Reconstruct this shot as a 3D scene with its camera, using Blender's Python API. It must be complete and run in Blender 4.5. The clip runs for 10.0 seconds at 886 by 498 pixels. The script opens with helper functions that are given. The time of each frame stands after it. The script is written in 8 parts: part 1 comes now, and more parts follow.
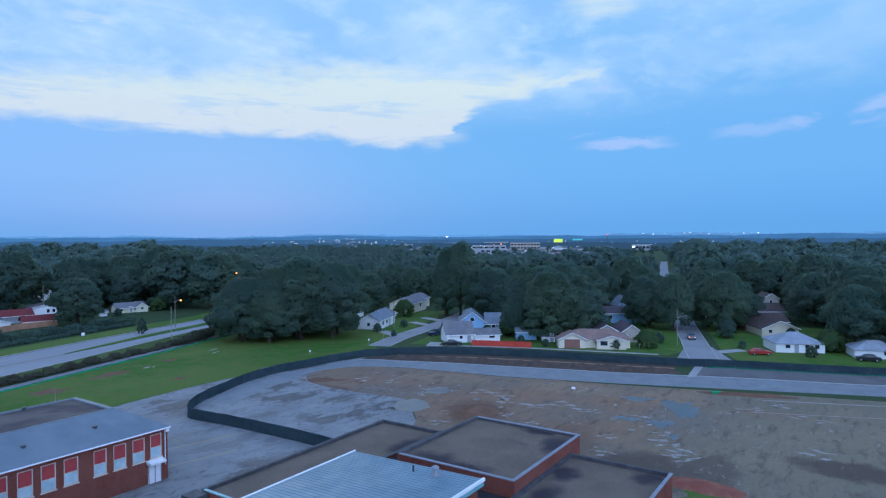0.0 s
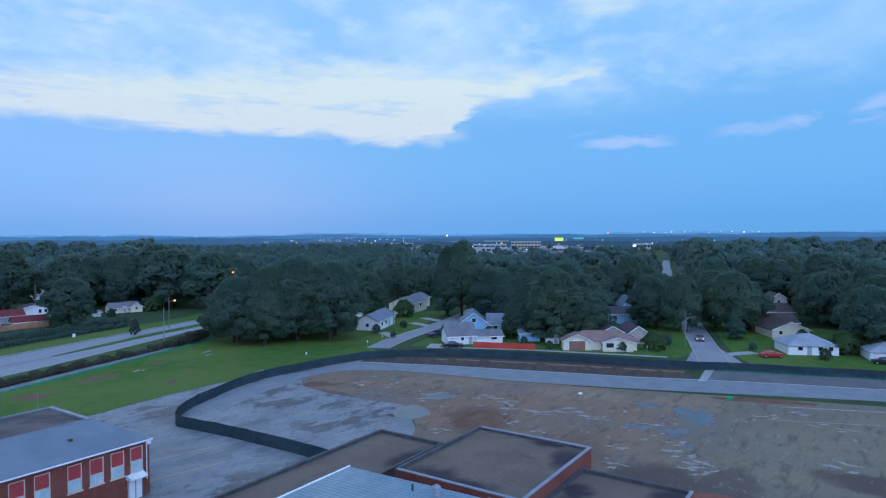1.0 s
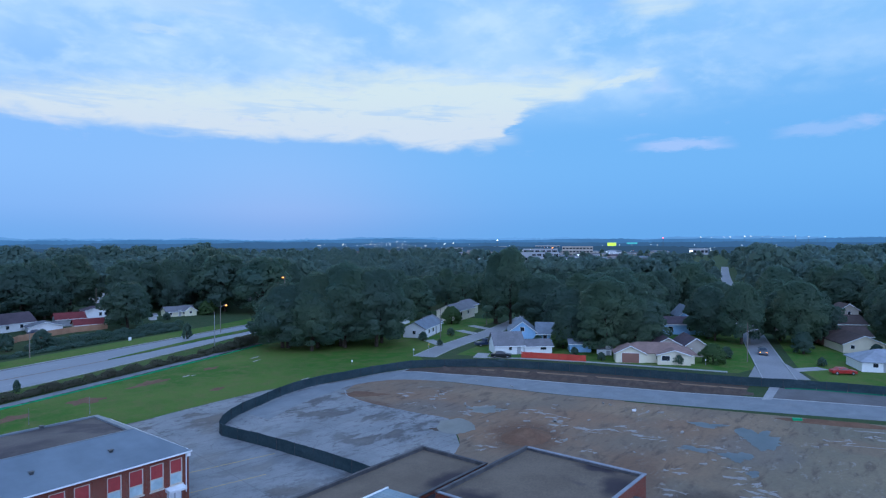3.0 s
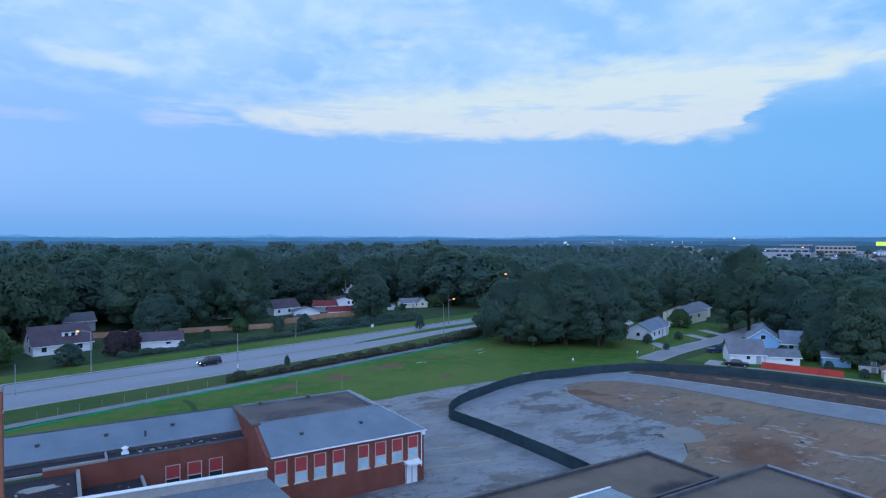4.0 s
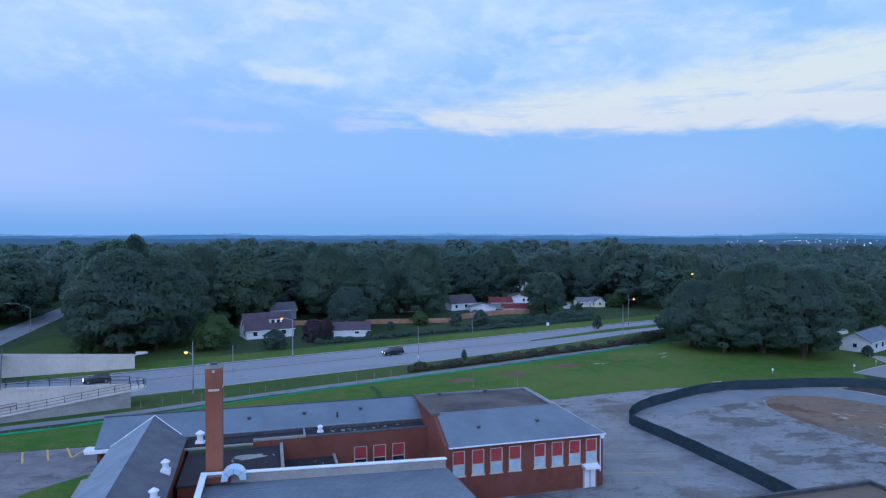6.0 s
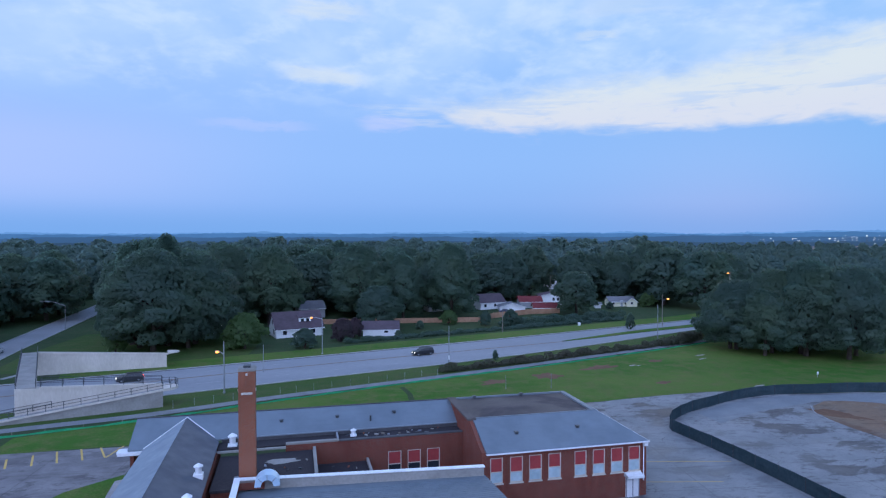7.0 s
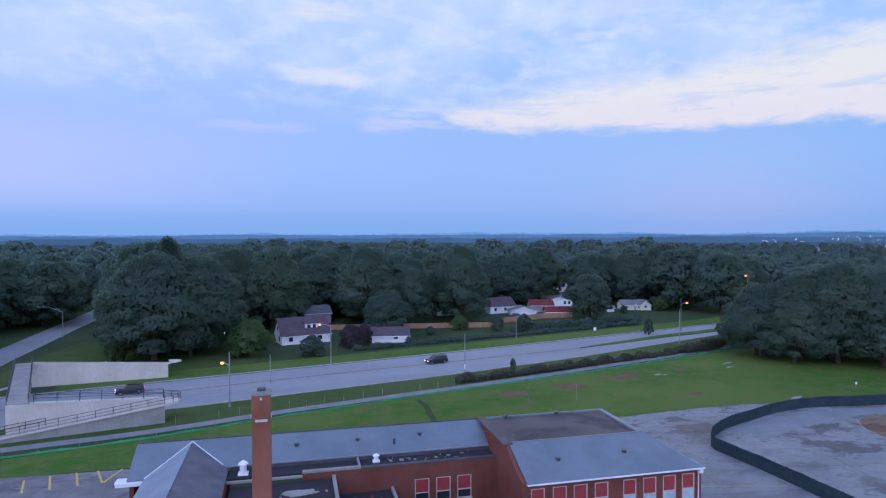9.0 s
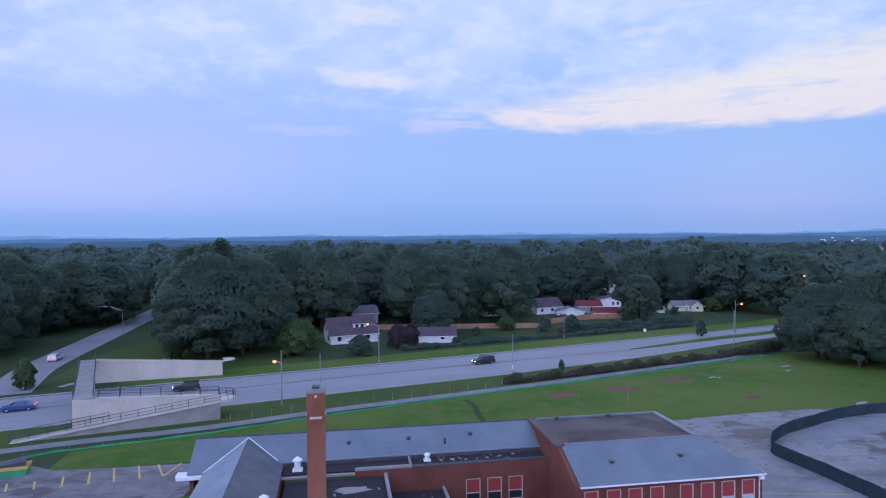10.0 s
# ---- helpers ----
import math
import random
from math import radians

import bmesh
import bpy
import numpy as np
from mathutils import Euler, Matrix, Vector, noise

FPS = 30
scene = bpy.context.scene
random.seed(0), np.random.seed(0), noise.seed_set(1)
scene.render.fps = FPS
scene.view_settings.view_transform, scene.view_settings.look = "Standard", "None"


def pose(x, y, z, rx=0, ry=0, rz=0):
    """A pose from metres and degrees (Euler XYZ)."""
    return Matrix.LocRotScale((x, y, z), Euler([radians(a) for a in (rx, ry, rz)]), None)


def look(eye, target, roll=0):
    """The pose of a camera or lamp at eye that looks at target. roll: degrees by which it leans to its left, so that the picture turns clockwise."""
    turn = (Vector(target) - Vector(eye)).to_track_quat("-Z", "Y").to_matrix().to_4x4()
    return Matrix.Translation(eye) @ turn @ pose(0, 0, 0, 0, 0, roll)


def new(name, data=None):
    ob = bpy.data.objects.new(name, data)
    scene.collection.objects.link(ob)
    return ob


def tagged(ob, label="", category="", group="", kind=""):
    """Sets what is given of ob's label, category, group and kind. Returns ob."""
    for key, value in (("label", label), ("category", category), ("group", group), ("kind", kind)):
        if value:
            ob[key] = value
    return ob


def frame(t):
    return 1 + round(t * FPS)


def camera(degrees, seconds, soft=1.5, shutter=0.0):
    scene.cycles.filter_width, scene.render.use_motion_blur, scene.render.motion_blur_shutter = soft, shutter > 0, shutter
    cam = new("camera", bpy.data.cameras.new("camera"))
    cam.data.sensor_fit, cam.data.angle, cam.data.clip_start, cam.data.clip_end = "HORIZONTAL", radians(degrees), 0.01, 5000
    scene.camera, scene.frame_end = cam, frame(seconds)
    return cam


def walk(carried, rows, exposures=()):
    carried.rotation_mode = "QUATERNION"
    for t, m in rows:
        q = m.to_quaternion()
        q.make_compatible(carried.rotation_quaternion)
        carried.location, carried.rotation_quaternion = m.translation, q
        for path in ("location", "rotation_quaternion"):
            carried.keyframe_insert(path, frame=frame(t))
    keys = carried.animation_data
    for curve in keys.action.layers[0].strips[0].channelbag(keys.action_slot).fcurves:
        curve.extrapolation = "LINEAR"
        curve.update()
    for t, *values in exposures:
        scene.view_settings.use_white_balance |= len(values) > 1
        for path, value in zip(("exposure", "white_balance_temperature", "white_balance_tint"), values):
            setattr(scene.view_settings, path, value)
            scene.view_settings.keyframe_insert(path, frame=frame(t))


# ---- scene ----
cam = camera(70.5, 10.0, 1.25)
PATH = [
    (0, (-2.629, -1.201, 26.006), (-0.97, -0.085, 25.967), -0.3),
    (0.5, (-0.813, 0.018, 25.984), (0.844, 1.138, 25.941), -0.3),
    (1, (1.105, 1.461, 25.954), (2.764, 2.578, 25.911), -0.3),
    (1.5, (3.01, 2.819, 26.097), (4.67, 3.933, 26.059), -0.3),
    (2, (4.014, 3.306, 26.314), (5.672, 4.424, 26.281), -0.4),
    (2.2, (4.109, 3.416, 26.36), (5.767, 4.534, 26.328), -0.3),
    (3.3, (3.18, 1.88, 26.644), (4.645, 3.241, 26.615), -0.2),
    (3.5, (2.706, 1.549, 26.655), (4.073, 3.008, 26.625), -0.2),
    (4, (2.596, 1.68, 26.672), (3.641, 3.385, 26.637), 0.0),
    (4.5, (2.603, 1.737, 26.604), (3.518, 3.516, 26.567), -0.1),
    (5, (2.575, 1.935, 26.548), (3.3, 3.798, 26.509), 0.0),
    (5.5, (2.686, 1.998, 26.494), (3.307, 3.899, 26.452), 0.0),
    (6, (2.666, 2.497, 26.41), (3.205, 4.423, 26.369), 0.0),
    (7.5, (1.836, 6.362, 26.588), (2.29, 8.309, 26.539), -0.1),
    (8, (1.557, 8.24, 26.611), (2.014, 10.187, 26.561), -0.1),
    (8.5, (1.03, 10.007, 26.769), (1.493, 11.952, 26.721), -0.2),
    (9, (0.661, 11.396, 26.879), (1.121, 13.342, 26.835), -0.2),
    (9.5, (0.426, 11.739, 26.809), (0.878, 13.686, 26.767), -0.3),
    (10, (0.121, 11.564, 26.783), (0.443, 13.538, 26.742), -0.5),
]
walk(cam, [(t, look(eye, target, roll)) for t, eye, target, roll in PATH], [(0, 0.08, 6010, 1), (3.5, 0.08, 6010, 1), (4.5, 0.08, 6020, 2), (6, 0.08, 6180, 6), (8, 0.12, 6520, 14), (10, 0.15, 6820, 21)])
# ---------------------------------------------------------------- world, sun, exposure
def make_world():
    w = bpy.data.worlds.new("dusk_sky")
    scene.world = w
    w.use_nodes = True
    nt = w.node_tree
    nt.nodes.clear()
    N, L = nt.nodes.new, nt.links.new

    def math(op, a, b=None, clamp=False):
        n = N("ShaderNodeMath")
        n.operation, n.use_clamp = op, clamp
        for i, v in enumerate((a, b)):
            if v is None:
                continue
            if isinstance(v, (int, float)):
                n.inputs[i].default_value = v
            else:
                L(v, n.inputs[i])
        return n.outputs[0]

    def smooth(v, a, b, lo=0.0, hi=1.0):
        n = N("ShaderNodeMapRange")
        n.interpolation_type = "SMOOTHSTEP"
        L(v, n.inputs[0])
        for i, x in enumerate((a, b, lo, hi)):
            if isinstance(x, (int, float)):
                n.inputs[i + 1].default_value = x
            else:
                L(x, n.inputs[i + 1])
        return n.outputs[0]

    def mix(f, a, b):
        n = N("ShaderNodeMix")
        n.data_type = "RGBA"
        if isinstance(f, (int, float)):
            n.inputs[0].default_value = f
        else:
            L(f, n.inputs[0])
        for i, c in ((6, a), (7, b)):
            if isinstance(c, tuple):
                n.inputs[i].default_value = (*c, 1)
            else:
                L(c, n.inputs[i])
        return n.outputs[2]

    def cloud_noise(vec, scale, detail, rough=0.55, dist=0.0):
        n = N("ShaderNodeTexNoise")
        L(vec, n.inputs["Vector"])
        n.inputs["Scale"].default_value, n.inputs["Detail"].default_value = scale, detail
        n.inputs["Roughness"].default_value, n.inputs["Distortion"].default_value = rough, dist
        return n.outputs[0]

    co = N("ShaderNodeTexCoord").outputs["Generated"]
    sep = N("ShaderNodeSeparateXYZ")
    L(co, sep.inputs[0])
    x, y, z = sep.outputs
    bearing = math("MULTIPLY", math("ARCTAN2", x, y), 57.2958)
    elev = math("MULTIPLY", math("ARCSINE", z), 57.2958)
    # flat layer of cloud seen in perspective
    k = math("DIVIDE", 1.0, math("ADD", math("MAXIMUM", z, 0.0), 0.26))
    flat = N("ShaderNodeCombineXYZ")
    L(math("MULTIPLY", x, k), flat.inputs[0])
    L(math("MULTIPLY", y, k), flat.inputs[1])
    flat.inputs[2].default_value = 3.7
    n_big = cloud_noise(flat.outputs[0], 2.0, 5.0, 0.55, 0.2)
    n_mid = cloud_noise(flat.outputs[0], 7.0, 5.0, 0.55, 0.15)
    # angular field for the ragged edges of the opening
    ang = N("ShaderNodeCombineXYZ")
    L(math("MULTIPLY", bearing, 0.21), ang.inputs[0])
    L(math("MULTIPLY", elev, 0.62), ang.inputs[1])
    n_edge = cloud_noise(ang.outputs[0], 0.8, 6.0, 0.55, 0.35)
    n_fine = cloud_noise(ang.outputs[0], 2.2, 6.0, 0.6, 0.4)
    n_wisp = cloud_noise(ang.outputs[0], 0.42, 6.0, 0.6, 0.6)
    long = N("ShaderNodeCombineXYZ")
    L(math("MULTIPLY", bearing, 0.13), long.inputs[0])
    L(math("MULTIPLY", elev, 1.1), long.inputs[1])
    long.inputs[2].default_value = 1.7

    # clear blue behind: Nishita at dusk, pushed towards the evening blue
    sky = N("ShaderNodeTexSky")
    sky.sky_type, sky.sun_disc = "NISHITA", False
    sky.sun_elevation, sky.sun_rotation = radians(4), radians(38)
    sky.air_density, sky.ozone_density = 1.6, 3.0
    scaled = N("ShaderNodeVectorMath")
    scaled.operation = "SCALE"
    L(sky.outputs[0], scaled.inputs[0])
    scaled.inputs[3].default_value = 0.10

    side = smooth(bearing, -18.0, 66.0)
    low = mix(side, (0.240, 0.440, 0.890), (0.148, 0.393, 0.836))
    mid = mix(side, (0.310, 0.515, 0.965), (0.190, 0.453, 0.890))
    high = mix(side, (0.394, 0.600, 1.000), (0.298, 0.548, 0.945))
    base = mix(smooth(elev, 0.0, 7.0), low, mid)
    base = mix(smooth(elev, 8.0, 20.0), base, high)
    base = mix(0.06, base, scaled.outputs[0])
    lilac = math("MULTIPLY", smooth(bearing, 4.0, -26.0), math("MULTIPLY", smooth(elev, 12.0, 7.0), smooth(elev, 0.5, 5.0)))
    base = mix(math("MULTIPLY", lilac, 0.7), base, (0.430, 0.540, 0.930))
    # horizon haze
    base = mix(math("MULTIPLY", smooth(elev, 3.2, 0.2), 0.5), base, (0.150, 0.360, 0.740))

    # grey-white cloud above
    cover = math("MULTIPLY", smooth(n_big, 0.36, 0.64), smooth(elev, 9.0, 16.0))
    cover = math("MULTIPLY", cover, smooth(bearing, 105.0, 55.0, 0.35, 1.0))
    base = mix(math("MULTIPLY", cover, 0.75), base, (0.500, 0.670, 0.970))
    puff = math("MULTIPLY", smooth(n_mid, 0.42, 0.70), smooth(elev, 9.5, 15.0))
    puff = math("MULTIPLY", puff, smooth(bearing, 95.0, 60.0, 0.3, 1.0))
    base = mix(math("MULTIPLY", puff, 0.55), base, (0.620, 0.755, 0.960))
    grey = math("MULTIPLY", smooth(n_wisp, 0.52, 0.70), smooth(elev, 12.0, 17.0))
    base = mix(math("MULTIPLY", grey, 0.4), base, (0.300, 0.500, 0.920))

    # the bright opening low in the sky: its upper and lower edge by bearing
    def edge(v, stops):
        n = N("ShaderNodeValToRGB")
        L(smooth_lin(v, 0.0, 80.0), n.inputs[0])
        cr = n.color_ramp
        cr.interpolation = "B_SPLINE"
        while len(cr.elements) < len(stops):
            cr.elements.new(0.5)
        for el, (bb, ee) in zip(cr.elements, stops):
            el.position, el.color = bb / 80.0, (ee / 20.0, ee / 20.0, ee / 20.0, 1)
        return math("MULTIPLY", n.outputs[0], 20.0)

    def smooth_lin(v, a, b):
        n = N("ShaderNodeMapRange")
        L(v, n.inputs[0])
        n.inputs[1].default_value, n.inputs[2].default_value = a, b
        return n.outputs[0]

    b = math("ADD", math("SUBTRACT", bearing, 2.6), math("MULTIPLY", math("SUBTRACT", n_wisp, 0.5), 5.0))
    e = math("ADD", elev, math("MULTIPLY", math("SUBTRACT", n_edge, 0.5), 3.0))
    e_up = math("ADD", e, math("MULTIPLY", math("SUBTRACT", n_fine, 0.5), 2.0))
    upper = edge(b, ((6, 11.4), (10, 11.9), (16, 12.6), (20, 13.4), (25, 13.9), (33, 14.4), (38, 15.1), (43, 15.9), (49, 15.8), (54, 15.6), (59, 15.3), (62, 14.9), (65, 13.6)))
    lower = edge(b, ((6, 11.9), (10, 10.9), (12, 9.8), (18, 9.3), (25, 8.7), (31, 8.6), (38, 8.9), (43, 8.6), (47, 8.1), (53, 7.9), (54.5, 9.2), (55.5, 11.0), (58, 11.9), (62, 12.4), (64, 13.6)))
    m = math("MULTIPLY", smooth(math("SUBTRACT", e, lower), -0.3, 0.85), smooth(math("SUBTRACT", upper, e_up), -0.5, 2.2))
    # fading streaks beyond its two ends
    streak = cloud_noise(long.outputs[0], 1.0, 4.0, 0.55, 0.3)
    tail = math("MULTIPLY", smooth(math("ABSOLUTE", math("SUBTRACT", elev, 9.9)), 1.9, 0.6), smooth(math("ABSOLUTE", math("SUBTRACT", bearing, 54.5)), 4.6, 2.0))
    tail2 = math("MULTIPLY", smooth(math("ABSOLUTE", math("SUBTRACT", elev, 10.6)), 1.5, 0.5), smooth(math("ABSOLUTE", math("SUBTRACT", bearing, 10.5)), 5.5, 2.0))
    m = math("MAXIMUM", m, math("MULTIPLY", math("MAXIMUM", tail, math("MULTIPLY", tail2, 0.7)), smooth(streak, 0.46, 0.68)))
    # small detached patches
    def puff_at(bc, ec, rb, re, slope, amount):
        q = math("SUBTRACT", math("ADD", elev, math("MULTIPLY", math("SUBTRACT", n_fine, 0.5), 1.3)), math("MULTIPLY", math("SUBTRACT", bearing, bc), slope))
        a = smooth(math("ABSOLUTE", math("SUBTRACT", q, ec)), re, re * 0.25)
        return math("MULTIPLY", math("MULTIPLY", a, smooth(math("ABSOLUTE", math("SUBTRACT", math("ADD", b, 2.6), bc)), rb, rb * 0.35)), amount)

    for spec in ((67.0, 13.6, 3.6, 0.6, 0.17, 0.8), (68.8, 14.0, 2.0, 0.8, 0.0, 0.7), (2.6, 13.9, 4.8, 0.95, -0.06, 0.6), (2.5, 19.2, 5.0, 1.0, 0.0, 0.6), (27.0, 17.0, 2.6, 0.5, 0.0, 0.4), (70.5, 19.6, 4.0, 1.5, 0.0, 0.6), (30.0, 19.2, 6.0, 1.2, 0.0, 0.3)):
        m = math("MAXIMUM", m, puff_at(*spec))
    # thin grey-blue veils inside the opening
    m = math("MULTIPLY", m, smooth(streak, 0.66, 0.52, 0.62, 1.0))
    m = math("MULTIPLY", m, smooth(n_fine, 0.28, 0.44, 0.80, 1.0))
    base = mix(math("MULTIPLY", m, 0.96), base, mix(smooth(elev, 9.0, 13.5), (0.680, 0.710, 0.810), (0.690, 0.755, 0.800)))
    # thin pink wisps
    w1 = math("MULTIPLY", smooth(n_edge, 0.60, 0.75), math("MULTIPLY", smooth(elev, 7.0, 9.0), smooth(elev, 15.0, 11.0)))
    base = mix(math("MULTIPLY", w1, 0.35), base, (0.560, 0.600, 0.900))
    for spec in ((72.5, 8.0, 4.5, 0.6, 0.0, 0.5), (91.5, 9.8, 3.0, 0.8, 0.10, 0.45), (83.0, 8.6, 4.0, 0.7, 0.05, 0.3), (8.0, 9.9, 3.0, 0.8, 0.0, 0.4), (-3.0, 9.5, 6.0, 0.6, 0.0, 0.28)):
        base = mix(puff_at(*spec), base, (0.560, 0.610, 0.930))
    # overhead sky, then an unseen brighter sky added behind the camera for facing walls
    behind = math("ADD", math("MULTIPLY", x, -0.57), math("MULTIPLY", y, -0.82))
    behind = math("ADD", behind, math("MULTIPLY", z, -0.25))
    veil = math("MULTIPLY", smooth(behind, -0.15, 0.5), smooth(elev, -0.5, 4.0))
    base = mix(smooth(elev, 21.0, 48.0), base, (0.245, 0.450, 1.00))
    base = mix(veil, base, (1.20, 1.54, 2.66))
    # below the horizon
    base = mix(smooth(elev, -0.2, -2.0), base, (0.06, 0.09, 0.13))
    bg = N("ShaderNodeBackground")
    L(base, bg.inputs[0])
    bg.inputs[1].default_value = 1.0
    out = N("ShaderNodeOutputWorld")
    L(bg.outputs[0], out.inputs[0])


make_world()
# the last glow of the sun behind the opening in the cloud
sun = new("sun", bpy.data.lights.new("sun", "SUN"))
sun.data.energy, sun.data.angle, sun.data.color = 0.35, radians(25), (1.0, 0.93, 0.85)
sun.matrix_world = look((0, 0, 60), (-30, -45, 42))


# ---------------------------------------------------------------- materials
class Mat:
    """Small builder for procedural materials on world-size coordinates."""

    def __init__(self, name, rough=0.8, metal=0.0, spec=0.3):
        self.m = bpy.data.materials.new(name)
        self.m.use_nodes = True
        self.nt = self.m.node_tree
        self.bsdf = self.nt.nodes["Principled BSDF"]
        self.bsdf.inputs["Roughness"].default_value = rough
        self.bsdf.inputs["Metallic"].default_value = metal
        self.bsdf.inputs["Specular IOR Level"].default_value = spec
        self.geo = self.nt.nodes.new("ShaderNodeNewGeometry")
        self.pos = self.geo.outputs["Position"]

    def node(self, kind):
        return self.nt.nodes.new(kind)

    def link(self, a, b):
        self.nt.links.new(a, b)

    def mapped(self, scale=(1, 1, 1), rot=(0, 0, 0), vec=None):
        n = self.node("ShaderNodeMapping")
        self.link(vec or self.pos, n.inputs[0])
        n.inputs["Rotation"].default_value = rot
        n.inputs["Scale"].default_value = scale
        return n.outputs[0]

    def noise(self, scale, detail=4.0, rough=0.55, vec=None, dist=0.0):
        n = self.node("ShaderNodeTexNoise")
        self.link(vec or self.pos, n.inputs["Vector"])
        n.inputs["Scale"].default_value, n.inputs["Detail"].default_value = scale, detail
        n.inputs["Roughness"].default_value, n.inputs["Distortion"].default_value = rough, dist
        return n.outputs[0]

    def ramp(self, v, a, b, lo=0.0, hi=1.0):
        n = self.node("ShaderNodeMapRange")
        n.interpolation_type = "SMOOTHSTEP"
        self.link(v, n.inputs[0])
        for i, x in enumerate((a, b, lo, hi)):
            n.inputs[i + 1].default_value = x
        return n.outputs[0]

    def mix(self, f, a, b, mode="MIX"):
        n = self.node("ShaderNodeMix")
        n.data_type, n.blend_type = "RGBA", mode
        if isinstance(f, (int, float)):
            n.inputs[0].default_value = f
        else:
            self.link(f, n.inputs[0])
        for i, c in ((6, a), (7, b)):
            if isinstance(c, tuple):
                n.inputs[i].default_value = (*c, 1)
            else:
                self.link(c, n.inputs[i])
        return n.outputs[2]

    def mul(self, a, b):
        n = self.node("ShaderNodeMath")
        n.operation = "MULTIPLY"
        for i, v in enumerate((a, b)):
            if isinstance(v, (int, float)):
                n.inputs[i].default_value = v
            else:
                self.link(v, n.inputs[i])
        return n.outputs[0]

    def color(self, c):
        if isinstance(c, tuple):
            self.bsdf.inputs["Base Color"].default_value = (*c, 1)
        else:
            self.link(c, self.bsdf.inputs["Base Color"])
        return self

    def rough(self, v):
        self.link(v, self.bsdf.inputs["Roughness"])
        return self

    def bump(self, h, strength=0.3, dist=0.02):
        n = self.node("ShaderNodeBump")
        n.inputs["Strength"].default_value, n.inputs["Distance"].default_value = strength, dist
        self.link(h, n.inputs["Height"])
        self.link(n.outputs[0], self.bsdf.inputs["Normal"])
        return self

    def random(self):
        return self.node("ShaderNodeObjectInfo").outputs["Random"]

    def island(self):
        return self.geo.outputs["Random Per Island"]


def two_scale(name, c1, c2, s1, s2, rough=0.85, spec=0.2, metal=0.0, bump=0.0, c3=None, vec_scale=None):
    """A surface that varies slowly between c1 and c2 and finely in brightness."""
    a = Mat(name, rough, metal, spec)
    v = a.mapped(vec_scale) if vec_scale else None
    col = a.mix(a.ramp(a.noise(s1, 5, vec=v), 0.35, 0.65), c1, c2)
    fine = a.noise(s2, 3, vec=v)
    col = a.mix(a.ramp(fine, 0.25, 0.75, 0.0, 0.35), col, c3 or tuple(x * 0.55 for x in c1))
    a.color(col)
    if bump:
        a.bump(fine, bump)
    return a.m


def emitter(name, color, strength):
    a = Mat(name, 0.4)
    a.color(color)
    a.bsdf.inputs["Emission Color"].default_value = (*color, 1)
    a.bsdf.inputs["Emission Strength"].default_value = strength
    return a.m


def brick_material(name, c1, c2, mortar, tall=0.075, wide=0.22):
    a = Mat(name, 0.9, 0, 0.15)
    sep = a.node("ShaderNodeSeparateXYZ")
    a.link(a.pos, sep.inputs[0])
    add = a.node("ShaderNodeMath")
    a.link(sep.outputs[0], add.inputs[0])
    a.link(sep.outputs[1], add.inputs[1])
    comb = a.node("ShaderNodeCombineXYZ")
    a.link(add.outputs[0], comb.inputs[0])
    a.link(sep.outputs[2], comb.inputs[1])
    br = a.node("ShaderNodeTexBrick")
    a.link(comb.outputs[0], br.inputs["Vector"])
    br.inputs["Color1"].default_value, br.inputs["Color2"].default_value = (*c1, 1), (*c2, 1)
    br.inputs["Mortar"].default_value = (*mortar, 1)
    br.inputs["Scale"].default_value = 1.0
    br.inputs["Mortar Size"].default_value = 0.007
    br.inputs["Brick Width"].default_value, br.inputs["Row Height"].default_value = wide, tall
    stain = a.noise(0.35, 5)
    streak = a.noise(1.0, 4, vec=a.mapped((2.5, 2.5, 0.25)))
    col = a.mix(a.ramp(stain, 0.35, 0.7, 0, 0.45), br.outputs[0], tuple(x * 0.5 for x in c1))
    col = a.mix(a.ramp(streak, 0.5, 0.75, 0, 0.4), col, tuple(min(1, x * 1.5 + 0.02) for x in c2))
    a.color(col)
    a.bump(br.outputs["Fac"], 0.4, -0.01)
    return a.m


def grass_material(name, g1, g2, dry, patches):
    a = Mat(name, 0.95, 0, 0.1)
    big = a.noise(0.045, 5, 0.6)
    med = a.noise(0.33, 5, 0.65)
    fine = a.noise(5.0, 3, 0.7)
    col = a.mix(a.ramp(big, 0.38, 0.62), g1, g2)
    col = a.mix(a.ramp(med, 0.40, 0.75, 0.0, patches), col, dry)
    col = a.mix(a.ramp(fine, 0.3, 0.7, 0.0, 0.5), col, tuple(x * 0.45 for x in g1))
    a.color(col)
    a.bump(fine, 0.6, 0.08)
    return a.m


M = {}
M["grass"] = grass_material("mown_grass", (0.052, 0.134, 0.018), (0.112, 0.168, 0.034), (0.160, 0.145, 0.056), 0.85)
M["verge"] = grass_material("verge_grass", (0.050, 0.098, 0.022), (0.078, 0.115, 0.032), (0.115, 0.110, 0.050), 0.7)
M["rough_grass"] = grass_material("rough_grass", (0.042, 0.072, 0.028), (0.055, 0.086, 0.034), (0.100, 0.095, 0.055), 0.55)
M["brick"] = brick_material("red_brick", (0.215, 0.055, 0.032), (0.165, 0.042, 0.028), (0.16, 0.13, 0.11))
M["brick_pale"] = brick_material("orange_brick", (0.31, 0.095, 0.045), (0.26, 0.075, 0.038), (0.24, 0.19, 0.15))


